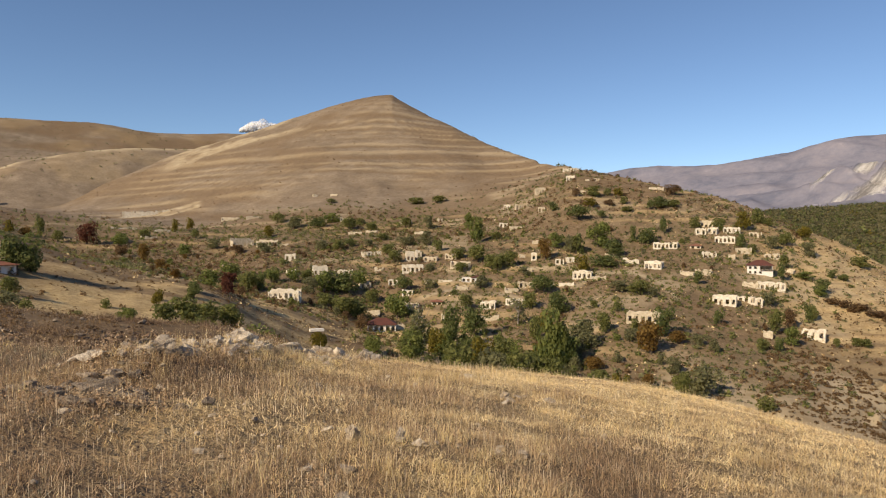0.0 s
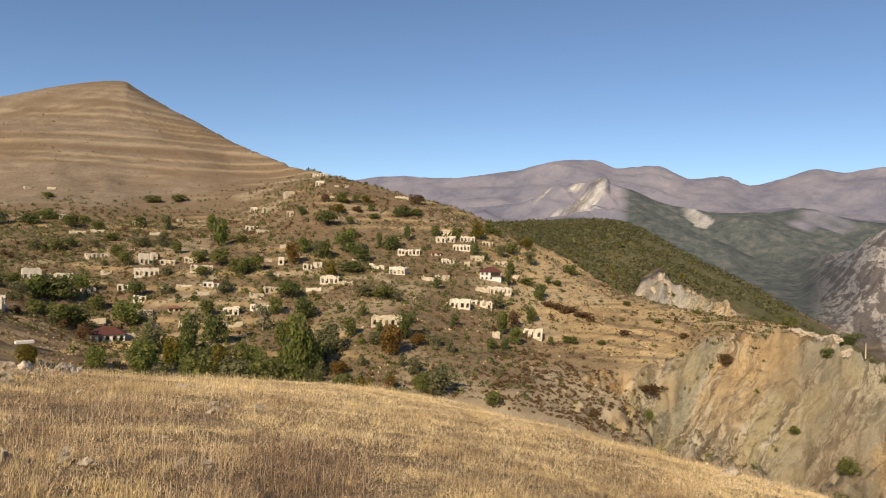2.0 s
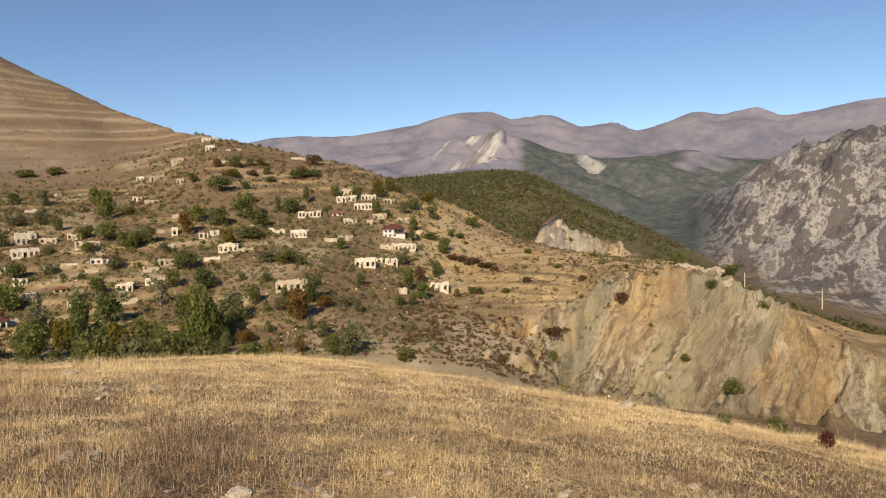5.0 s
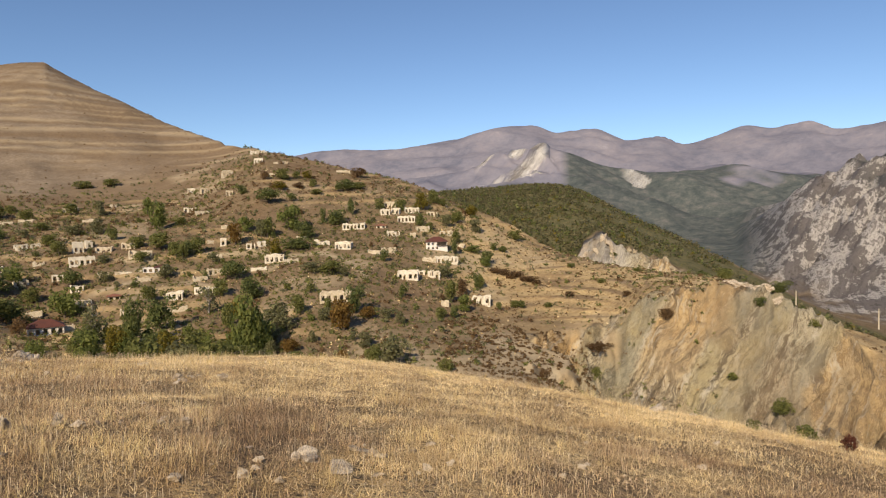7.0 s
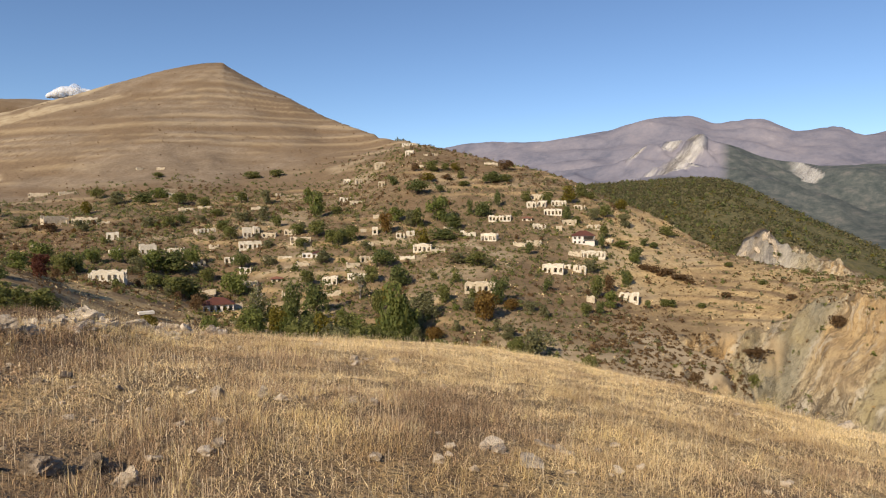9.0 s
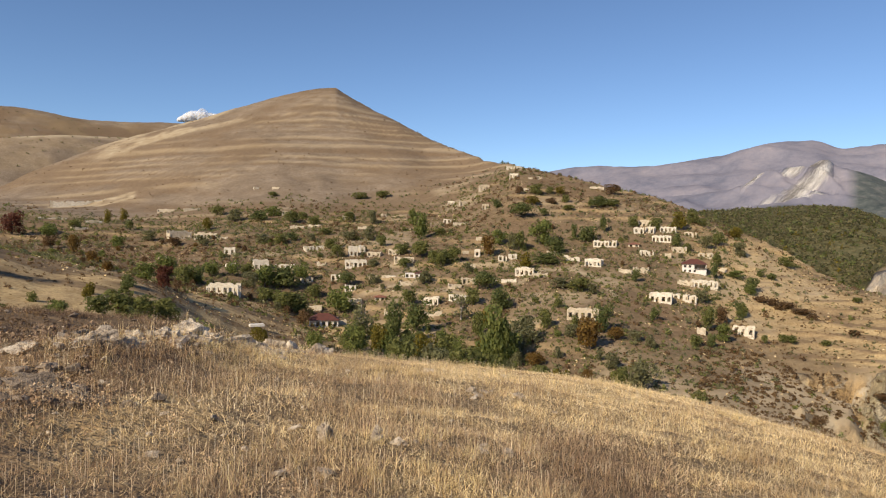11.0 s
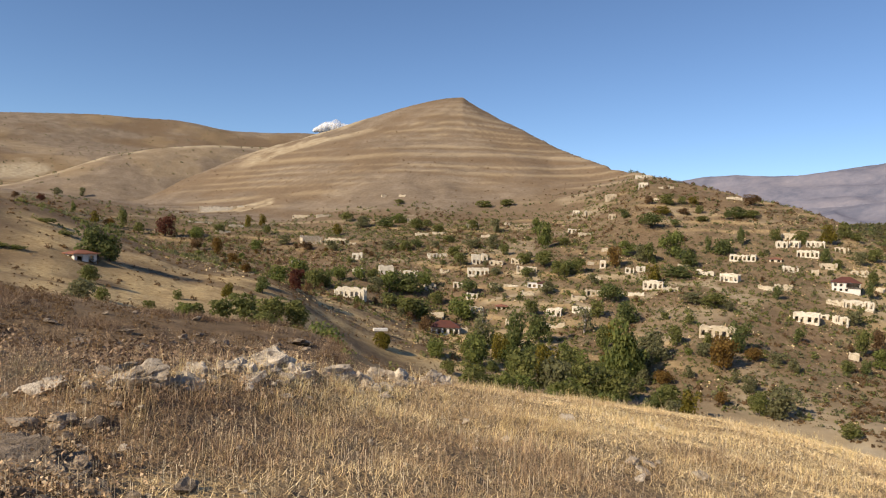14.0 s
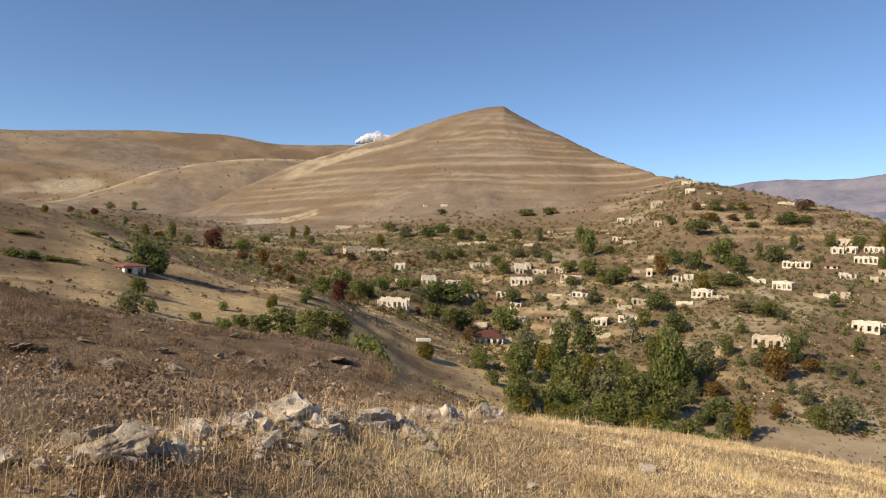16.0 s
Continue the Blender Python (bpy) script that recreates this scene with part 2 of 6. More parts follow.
def relief(x, y, az, r, z):
    """Small forms on the lofted land: lumps, terraces, gullies, cliffs."""
    far = np.clip(r / 1000, 0, 4)
    out = mound(x, y) + 0.05 * fractal(x, y, 1.6, 3, 3) * np.clip(r / 4, 0, 1) + 0.022 * fractal(x, y, 0.4, 2, 5) * np.clip(r / 4, 0, 1) * np.clip((30 - r) / 10, 0, 1) + np.clip((r - 25) / 60, 0, 1) * 0.45 * fractal(x, y, 12, 3, 11)
    out = out + np.clip((r - 200) / 300, 0, 1) * (0.9 * fractal(x, y, 30, 4, 21))
    # terraces of old fields, on the village slope and round the hill
    slope = bump(r, 240, 1060, 60) * bump(az, -47, 34, 3)
    saw, step = terrace(x, y, r, z)
    keep = np.clip(0.45 + 1.2 * fractal(x, y, np.where(r > 520, 110.0, 40.0), 3, 44), 0, 1)
    out = out + slope * step * np.where(r > 520, 0.10, 0.28) * (np.clip((saw - 0.55) / 0.3, 0, 1) - saw) * keep
    # narrow strip terraces on the spur
    strip = bump(r, 262, 430, 12) * bump(az, -50, -27, 3)
    thin = (z + 0.9 * fractal(x, y, 45, 3, 36)) / 2.1
    thin = thin - np.floor(thin)
    out = out + strip * 0.9 * (np.clip((thin - 0.6) / 0.25, 0, 1) - thin)
    # rills down the flanks of the hill
    out = out + bump(r, 620, 1060, 60) * bump(az, -10, 32, 4) * 0.7 * fractal(np.radians(az) * 900, r * 0.25, 34, 3, 49)
    # folds of the eroded face
    lean = np.radians(az) * 240 + 0.55 * z + 5 * fractal(x, y, 26, 3, 56)
    fold = crag(az, r)
    ridge = np.abs(fractal(lean, r * 0.12, 19, 4, 57, 0.55))
    out = out + fold * (8.5 * (0.35 - ridge) + 5.0 * (0.3 - np.abs(fractal(lean, r * 0.15, 6.5, 3, 61, 0.6))) + 1.2 * fractal(lean, r, 3.0, 3, 58, 0.6))
    # its broken upper edge
    edge = np.interp(az, LOWER[:, 0], LOWER[:, 1]) - 2 + 5 * fractal(np.radians(az) * 250, r * 0.05, 12, 3, 60)
    out = out - 9.0 * np.clip((edge - r) / 5, 0, 1) * np.clip((r - 214) / 24, 0, 1) * bump(az, -62, -35.2, 1.0)
    # quarried cliff behind the spur
    s = np.radians(az) * 570
    face = bump(az, -44.6, -34.9, 0.5) * np.clip((r - 548 - 7 * fractal(s, r * 0.1, 14, 3, 68)) / 16, 0, 1) * np.clip((800 - r) / 220, 0, 1)
    out = out + face * (21 + 8 * fractal(s, r * 0.2, 24, 4, 59, 0.62)) * np.interp(az, [-45, -43.8, -42, -40, -38.5, -36.8, -35.6, -34.6], [0.2, 0.6, 0.9, 1.1, 1.2, 1.25, 0.9, 0.1])
    # ribs on the mountains beyond, gentle on the grassy side
    ribs = np.clip((r - 1250) / 500, 0, 1)
    wild = np.where(az > 5, 0.22, 1.0) * (1 - 0.65 * bump(az, -180, -47, 5) * bump(r, 900, 2100, 300))
    along = np.radians(az) * 900 - np.where(az > 5, 0, 0.25 * r)
    rid = 1 - np.abs(fractal(along, r * 0.45, np.where(az > 5, 300.0, 190.0), 4, 51, 0.46)) * 1.7
    out = out + wild * ribs * ((rid - 0.5) * (20 + 12 * far)) * np.interp(r, [3000, 3700, 4200, 4450], [1.0, 0.9, 0.75, 0.3])
    # crags of the mountain across the valley
    steep = bump(az, -70, -52, 4.5) * bump(r, 1250, 1640, 260)
    diag = np.radians(az) * 1600 + 0.9 * z
    out = out + steep * (46 * (0.3 - np.abs(fractal(diag, r * 0.12, 130, 5, 72, 0.62))) + 11 * fractal(diag, r, 34, 4, 73, 0.62))
    # broken crest of the white rock
    white = bump(az, -33.6, -26.5, 0.6) * bump(r, 2450, 2860, 60)
    out = out + white * 30 * (0.35 - np.abs(fractal(np.radians(az) * 2800 - 0.8 * r, r * 0.3, 130, 5, 74, 0.6)))
    return out


def bank_side(x, y):
    """1 on the heathy ground behind the outcrop."""
    rim = np.interp(y, [7.5, 8.6, 10.0, 11.2, 13.8, 17], [-4.4, -3.5, -3.0, -2.6, -1.8, -0.9])
    return np.clip((rim + 0.5 - x + 0.6 * fractal(x, y, 1.2, 2, 203)) / 0.7, 0, 1) * np.clip((y - 7.5) / 1.5, 0, 1)


def heath(x, y):
    """Where brown weeds crowd out the straw: here and there on the knoll, and all over the ground behind the outcrop."""
    patches = 0.45 - 0.10 * x - 0.11 * (y - 6.0) + 1.0 * fractal(x, y, 1.6, 3, 201)
    return np.clip(np.maximum(np.clip(patches, 0, 1), bank_side(x, y) * 1.1), 0, 1)


def crag(az, r):
    """Bare cliff: 1 on the eroded face at the end of the village spur."""
    return bump(az + 3.0 * np.sin(r / 5), -63, -34.5, 1.2) * bump(r, 214, 256, 9)


def height(x, y):
    x, y = np.atleast_1d(np.asarray(x, float)), np.atleast_1d(np.asarray(y, float))
    az, r = np.degrees(np.arctan2(-x, y)), np.hypot(x, y)
    rs, zs = controls(az)
    z = pchip(rs, zs, r)
    z = z + relief(x, y, az, r, z)
    return z


# ---------------------------------------------------------------- materials
class Nodes:
    """Short hand for node materials."""

    def __init__(self, name, rough=0.85):
        self.mat = bpy.data.materials.new(name)
        self.mat.use_nodes = True
        self.tree = self.mat.node_tree
        self.bsdf = self.tree.nodes["Principled BSDF"]
        self.bsdf.inputs["Roughness"].default_value = rough
        self.bsdf.inputs["Specular IOR Level"].default_value = 0.25
        self.coords = None

    def add(self, kind, **values):
        n = self.tree.nodes.new(kind)
        for key, value in values.items():
            n.inputs[key.replace("_", " ")].default_value = value
        return n

    def link(self, a, b):
        self.tree.links.new(a, b)

    def place(self):
        if self.coords is None:
            self.coords = self.add("ShaderNodeNewGeometry").outputs["Position"]
        return self.coords

    def noise(self, scale, detail=4.0, rough=0.6, stretch=None, at=None):
        n = self.add("ShaderNodeTexNoise", Scale=scale, Detail=detail, Roughness=rough)
        src = at or self.place()
        if stretch:
            m = self.add("ShaderNodeMapping")
            m.inputs["Scale"].default_value = stretch[0]
            m.inputs["Rotation"].default_value = stretch[1]
            self.link(src, m.inputs["Vector"])
            src = m.outputs[0]
        self.link(src, n.inputs["Vector"])
        return n.outputs["Fac"]

    def ramp(self, fac, *stops, ease="LINEAR"):
        n = self.add("ShaderNodeValToRGB")
        e = n.color_ramp.elements
        n.color_ramp.interpolation = ease
        while len(e) < len(stops):
            e.new(0.5)
        for el, (p, c) in zip(e, stops):
            el.position, el.color = p, (*c, 1) if len(c) == 3 else c
        self.link(fac, n.inputs[0])
        return n.outputs[0]

    def grey(self, fac, a, b):
        """Fac stretched so that a becomes 0 and b 1."""
        n = self.add("ShaderNodeMapRange")
        n.inputs["From Min"].default_value, n.inputs["From Max"].default_value = a, b
        self.link(fac, n.inputs["Value"])
        return n.outputs[0]

    def mix(self, fac, a, b, blend="MIX"):
        n = self.add("ShaderNodeMix")
        n.data_type, n.blend_type = "RGBA", blend
        for socket, v in ((n.inputs[0], fac), (n.inputs[6], a), (n.inputs[7], b)):
            if isinstance(v, (tuple, list)):
                socket.default_value = (*v, 1)
            elif isinstance(v, (int, float)):
                socket.default_value = v
            else:
                self.link(v, socket)
        return n.outputs[2]

    def calc(self, op, a, b):
        n = self.add("ShaderNodeMath")
        n.operation = op
        for socket, v in zip(n.inputs, (a, b)):
            if isinstance(v, (int, float)):
                socket.default_value = v
            else:
                self.link(v, socket)
        return n.outputs[0]

    def attribute(self, name):
        n = self.add("ShaderNodeAttribute")
        n.attribute_name = name
        return n.outputs["Fac"]

    def chance(self):
        return self.add("ShaderNodeObjectInfo").outputs["Random"]

    def island(self):
        return self.add("ShaderNodeNewGeometry").outputs["Random Per Island"]

    def thin(self, colour, share):
        """Lets some light through, as leaves and straw do."""
        t, m = self.add("ShaderNodeBsdfTranslucent"), self.add("ShaderNodeMixShader", Fac=share)
        self.link(colour, t.inputs[0])
        self.link(self.bsdf.outputs[0], m.inputs[1])
        self.link(t.outputs[0], m.inputs[2])
        self.link(m.outputs[0], self.tree.nodes["Material Output"].inputs[0])

    def finish(self, colour, height=None, strength=0.3, distance=0.05):
        if isinstance(colour, (tuple, list)):
            self.bsdf.inputs["Base Color"].default_value = (*colour, 1)
        else:
            self.link(colour, self.bsdf.inputs["Base Color"])
        if height is not None:
            b = self.add("ShaderNodeBump", Strength=strength, Distance=distance)
            self.link(height, b.inputs["Height"])
            self.link(b.outputs[0], self.bsdf.inputs["Normal"])
        return self.mat


def make_land():
    n = Nodes("land", 0.95)
    n.bsdf.inputs["Specular IOR Level"].default_value = 0.1
    big, mid, small = n.noise(0.012, 5), n.noise(0.11, 5), n.noise(1.3, 5, 0.7)
    fine = n.noise(9.0, 3, 0.7)
    # brown, close-grazed scrub
    scrub = n.ramp(mid, (0.30, (0.115, 0.078, 0.044)), (0.5, (0.205, 0.140, 0.080)), (0.72, (0.290, 0.210, 0.124)))
    scrub = n.mix(n.calc("MULTIPLY", n.grey(big, 0.35, 0.68), 0.8), scrub, (0.195, 0.145, 0.094))
    scrub = n.mix(n.calc("MULTIPLY", n.grey(small, 0.46, 0.66), 0.6), scrub, (0.075, 0.062, 0.038))
    scrub = n.mix(n.calc("MULTIPLY", n.grey(n.noise(0.05, 6, 0.7), 0.5, 0.68), 0.45), scrub, (0.110, 0.105, 0.055))
    speck = n.noise(0.42, 5, 0.75)
    scrub = n.mix(n.calc("MULTIPLY", n.grey(speck, 0.52, 0.64), 0.55), scrub, (0.080, 0.060, 0.036))
    scrub = n.mix(n.calc("MULTIPLY", n.grey(n.noise(0.21, 6, 0.75), 0.53, 0.66), 0.5), scrub, (0.330, 0.250, 0.160))
    scrub = n.mix(n.calc("MULTIPLY", n.grey(n.noise(0.9, 5, 0.75), 0.54, 0.64), 0.6), scrub, (0.360, 0.275, 0.175))
    scrub = n.mix(n.calc("MULTIPLY", n.grey(n.noise(0.045, 8, 0.78), 0.50, 0.60), 0.35), scrub, (0.110, 0.082, 0.052))
    # thin grey-brown turf of the hill
    turf = n.ramp(n.mix(0.5, n.noise(0.03, 7, 0.72), n.noise(0.4, 5, 0.75)), (0.36, (0.140, 0.108, 0.076)), (0.50, (0.222, 0.174, 0.124)), (0.62, (0.300, 0.244, 0.180)))
    scrub = n.mix(n.attribute("hillside"), scrub, turf)
    heather = n.ramp(n.noise(0.6, 6, 0.75), (0.3, (0.084, 0.060, 0.038)), (0.5, (0.180, 0.125, 0.076)), (0.7, (0.285, 0.206, 0.124)))
    scrub = n.mix(n.attribute("heather"), scrub, heather)
    # dry straw
    straw = n.ramp(small, (0.28, (0.300, 0.208, 0.104)), (0.5, (0.540, 0.405, 0.215)), (0.75, (0.710, 0.560, 0.325)))
    straw = n.mix(1.0, straw, n.ramp(n.mix(0.5, n.noise(0.16, 6, 0.7), n.noise(0.5, 5, 0.7)), (0.40, (0.74, 0.71, 0.66)), (0.56, (1.04, 1.04, 1.02))), "MULTIPLY")
    c = n.mix(n.attribute("straw"), scrub, straw)
    crumbs = n.mix(0.5, n.noise(34, 4, 0.75), n.noise(11, 4, 0.75))
    near = n.attribute("knoll")
    c = n.mix(n.calc("MULTIPLY", near, n.grey(crumbs, 0.52, 0.41)), c, (0.125, 0.090, 0.060))
    c = n.mix(n.calc("MULTIPLY", n.calc("MULTIPLY", near, 0.8), n.grey(crumbs, 0.55, 0.66)), c, (0.560, 0.450, 0.290))
    # pale bare earth
    soil = n.ramp(mid, (0.3, (0.320, 0.250, 0.155)), (0.7, (0.490, 0.415, 0.290)))
    c = n.mix(n.attribute("bare"), c, soil)
    # folded, weathered strata of the eroded face; dark bands also paint its gullies' shade
    # beds dip to the left: u runs across them, v along them
    def beds(scale, detail, rough, along=0.14):
        u, v = n.add("ShaderNodeVectorMath"), n.add("ShaderNodeVectorMath")
        for d, axis in ((u, (0.62, -0.62, -0.48)), (v, (0.34, -0.34, 0.88))):
            d.operation = "DOT_PRODUCT"
            d.inputs[1].default_value = axis
            n.link(n.place(), d.inputs[0])
        both = n.add("ShaderNodeCombineXYZ")
        wavy = n.calc("MULTIPLY", n.calc("SUBTRACT", n.noise(0.06, 4, 0.6), 0.5), 11.0)
        n.link(n.calc("ADD", u.outputs["Value"], wavy), both.inputs[0])
        n.link(n.calc("MULTIPLY", v.outputs["Value"], along), both.inputs[1])
        return n.noise(scale, detail, rough, at=both.outputs[0])

    warp = n.mix(0.28, beds(0.07, 12, 0.82, 0.16), n.noise(0.09, 10, 0.82))
    strata = n.ramp(warp, (0.40, (0.120, 0.094, 0.066)), (0.435, (0.430, 0.370, 0.240)), (0.47, (0.560, 0.490, 0.320)), (0.495, (0.150, 0.122, 0.088)),
                    (0.52, (0.580, 0.520, 0.380)), (0.56, (0.340, 0.308, 0.230)), (0.59, (0.130, 0.104, 0.076)), (0.64, (0.560, 0.500, 0.360)))
    ochre = n.ramp(warp, (0.41, (0.240, 0.150, 0.075)), (0.46, (0.640, 0.440, 0.205)), (0.49, (0.330, 0.215, 0.105)), (0.53, (0.690, 0.510, 0.270)), (0.58, (0.420, 0.290, 0.150)))
    strata = n.mix(n.attribute("ochre"), strata, ochre)
    strata = n.mix(n.calc("MULTIPLY", n.grey(n.noise(0.35, 7, 0.78), 0.50, 0.62), 0.55), strata, (0.170, 0.135, 0.095))
    strata = n.mix(n.calc("MULTIPLY", n.grey(beds(0.34, 7, 0.75, 0.16), 0.53, 0.60), 0.7), strata, (0.640, 0.590, 0.480))
    # shade of crevices painted as thin dark lines along the beds
    strata = n.mix(n.calc("MULTIPLY", n.grey(beds(0.20, 8, 0.75, 0.15), 0.53, 0.59), 0.8), strata, (0.120, 0.098, 0.075))
    # smooth khaki and grey-green scree between the ribs
    scree = n.mix(n.grey(n.noise(0.045, 5, 0.6), 0.42, 0.60), (0.400, 0.335, 0.190), (0.300, 0.285, 0.215))
    scree = n.mix(n.calc("MULTIPLY", n.grey(n.noise(0.5, 6, 0.75), 0.52, 0.66), 0.35), scree, (0.230, 0.190, 0.115))
    strata = n.mix(n.attribute("scree"), strata, scree)
    c = n.mix(n.attribute("strata"), c, strata)
    # woodland canopy seen from far away
    leaf = n.ramp(n.noise(0.16, 5, 0.7), (0.3, (0.055, 0.058, 0.028)), (0.5, (0.120, 0.112, 0.055)), (0.68, (0.180, 0.152, 0.075)), (0.8, (0.220, 0.160, 0.075)))
    c = n.mix(n.attribute("wood"), c, leaf)
    # grey rock
    grey = n.ramp(n.mix(0.42, beds(0.030, 10, 0.74, 0.32), n.noise(0.03, 9, 0.75)), (0.38, (0.085, 0.078, 0.076)), (0.45, (0.225, 0.205, 0.200)), (0.49, (0.150, 0.138, 0.134)), (0.53, (0.62, 0.59, 0.56)), (0.57, (0.190, 0.172, 0.165)), (0.61, (0.52, 0.49, 0.465)), (0.66, (0.24, 0.22, 0.21)))
    # bare uplands in the distance, with mauve-blue haze mixed into their colour
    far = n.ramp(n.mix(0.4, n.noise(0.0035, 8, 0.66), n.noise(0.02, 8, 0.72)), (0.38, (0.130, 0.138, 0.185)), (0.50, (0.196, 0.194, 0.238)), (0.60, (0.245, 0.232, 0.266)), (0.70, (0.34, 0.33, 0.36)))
    c = n.mix(n.attribute("hazed_upland"), c, far)
    # dark woods in the distance, haze put into the ramp as blue-grey
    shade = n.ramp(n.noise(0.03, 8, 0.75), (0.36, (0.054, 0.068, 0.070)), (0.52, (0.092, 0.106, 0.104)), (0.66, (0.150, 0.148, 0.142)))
    c = n.mix(n.attribute("hazed_wood"), c, shade)
    c = n.mix(n.attribute("rock"), c, grey)
    pale = n.ramp(beds(0.012, 9, 0.72, 0.3), (0.38, (0.24, 0.225, 0.215)), (0.47, (0.52, 0.50, 0.475)), (0.60, (0.78, 0.76, 0.72)))
    c = n.mix(n.attribute("pale"), c, pale)
    tall = n.calc("ADD", n.calc("MULTIPLY", small, 0.5), n.calc("MULTIPLY", fine, 0.2))
    craggy = n.calc("MULTIPLY", n.calc("ADD", n.attribute("strata"), n.attribute("rock")), n.calc("ADD", n.calc("MULTIPLY", beds(0.16, 9, 0.78), 16.0), n.calc("MULTIPLY", n.noise(0.3, 8, 0.78), 9.0)))
    distant = n.calc("MULTIPLY", n.calc("ADD", n.attribute("pale"), n.attribute("rock")), n.calc("MULTIPLY", beds(0.028, 10, 0.76, 0.2), 130.0))
    return n.finish(c, n.calc("ADD", n.calc("ADD", tall, craggy), distant), 0.7, 0.4)


LAND = make_land()



def make_stone(name, dark, pale, stain=0.35):
    n = Nodes(name, 0.9)
    at = n.add("ShaderNodeTexCoord").outputs["Object"]
    block = n.add("ShaderNodeTexBrick", Scale=1.0, Mortar_Size=0.02, Brick_Width=0.62, Row_Height=0.3)
    m = n.add("ShaderNodeMapping")
    m.inputs["Rotation"].default_value = (radians(90), 0, 0)
    n.link(at, m.inputs["Vector"])
    n.link(m.outputs[0], block.inputs["Vector"])
    big, fine = n.noise(0.7, 5, 0.65), n.noise(6.0, 4, 0.7)
    c = n.ramp(big, (0.3, dark), (0.62, pale))
    c = n.mix(n.calc("MULTIPLY", n.grey(fine, 0.45, 0.7), stain), c, tuple(v * 0.45 for v in dark))
    c = n.mix(n.calc("MULTIPLY", block.outputs["Fac"], 0.35), c, tuple(v * 0.6 for v in dark))
    c = n.mix(n.calc("MULTIPLY", n.chance(), 0.2), c, (0.42, 0.33, 0.22))
    return n.finish(c, fine, 0.5, 0.05)


def make_plaster(name, colour):
    n = Nodes(name, 0.85)
    c = n.mix(n.grey(n.noise(0.9, 5, 0.7), 0.4, 0.75), colour, tuple(v * 0.72 for v in colour))
    return n.finish(c, n.noise(9, 3), 0.2, 0.02)


def make_roof(name, a, b):
    n = Nodes(name, 0.6)
    return n.finish(n.mix(n.grey(n.noise(0.8, 6, 0.7), 0.35, 0.7), a, b), n.noise(4, 3), 0.3, 0.03)


def make_leaves(name, dark, mid, light):
    n = Nodes(name, 0.7)
    c = n.ramp(n.island(), (0.0, dark), (0.55, mid), (1.0, light))
    c = n.mix(n.calc("MULTIPLY", n.chance(), 0.45), c, n.ramp(n.noise(0.35, 3), (0.35, dark), (0.7, light)))
    n.thin(c, 0.55)
    return n.finish(c)


def make_bark(name, a, b):
    n = Nodes(name, 0.9)
    return n.finish(n.mix(n.noise(7, 5, 0.7, ((4, 4, 0.6), (0, 0, 0))), a, b), n.noise(18, 4), 0.4, 0.02)


def make_boulder(name, shade):
    n = Nodes(name, 0.92)
    big, fine = n.noise(3.2, 6, 0.7), n.noise(26, 5, 0.75)
    c = n.ramp(big, (0.30, (0.130, 0.108, 0.086)), (0.44, (0.400, 0.350, 0.285)), (0.60, (0.680, 0.620, 0.530)))
    c = n.mix(n.grey(fine, 0.52, 0.72), c, (0.155, 0.135, 0.115))
    c = n.mix(n.calc("MULTIPLY", n.grey(n.noise(9, 4, 0.7), 0.60, 0.68), 0.55), c, (0.42, 0.30, 0.12))
    c = n.mix(1.0, c, shade, "MULTIPLY")
    return n.finish(c, n.calc("ADD", n.calc("MULTIPLY", big, 0.7), n.calc("MULTIPLY", fine, 0.5)), 0.9, 0.06)


def make_cliff():
    n = Nodes("cliff_stone", 0.95)
    c = n.ramp(n.noise(0.22, 8, 0.75), (0.36, (0.130, 0.100, 0.070)), (0.46, (0.330, 0.268, 0.180)), (0.55, (0.460, 0.395, 0.280)), (0.66, (0.250, 0.205, 0.145)))
    return n.finish(c, n.noise(0.8, 8, 0.75), 0.9, 1.2)


def make_blades(name, *stops):
    n = Nodes(name, 0.75)
    c = n.ramp(n.island(), *stops)
    patch = n.ramp(n.mix(0.5, n.noise(0.5, 3, 0.6), n.noise(2.2, 3, 0.6)), (0.41, (0.66, 0.60, 0.55)), (0.56, (1.12, 1.11, 1.04)))
    c = n.mix(1.0, c, patch, "MULTIPLY")
    n.thin(c, 0.15)
    return n.finish(c)


STONE = make_stone("pale_stone", (0.56, 0.50, 0.395), (0.84, 0.785, 0.66), 0.36)
RUBBLE = make_stone("rubble_stone", (0.44, 0.37, 0.26), (0.70, 0.62, 0.48), 0.5)
PLASTER = make_plaster("white_plaster", (0.74, 0.71, 0.66))
CREAM = make_plaster("cream_plaster", (0.66, 0.58, 0.44))
RED_ROOF = make_roof("red_sheet_roof", (0.135, 0.052, 0.038), (0.085, 0.040, 0.032))
RUST_ROOF = make_roof("rusty_sheet_roof", (0.30, 0.125, 0.075), (0.17, 0.085, 0.06))
WOOD = make_bark("grey_timber", (0.09, 0.07, 0.055), (0.17, 0.13, 0.10))
BARK = make_bark("bark", (0.07, 0.055, 0.04), (0.15, 0.12, 0.09))
PALE_BARK = make_bark("pale_bark", (0.24, 0.21, 0.18), (0.40, 0.36, 0.31))
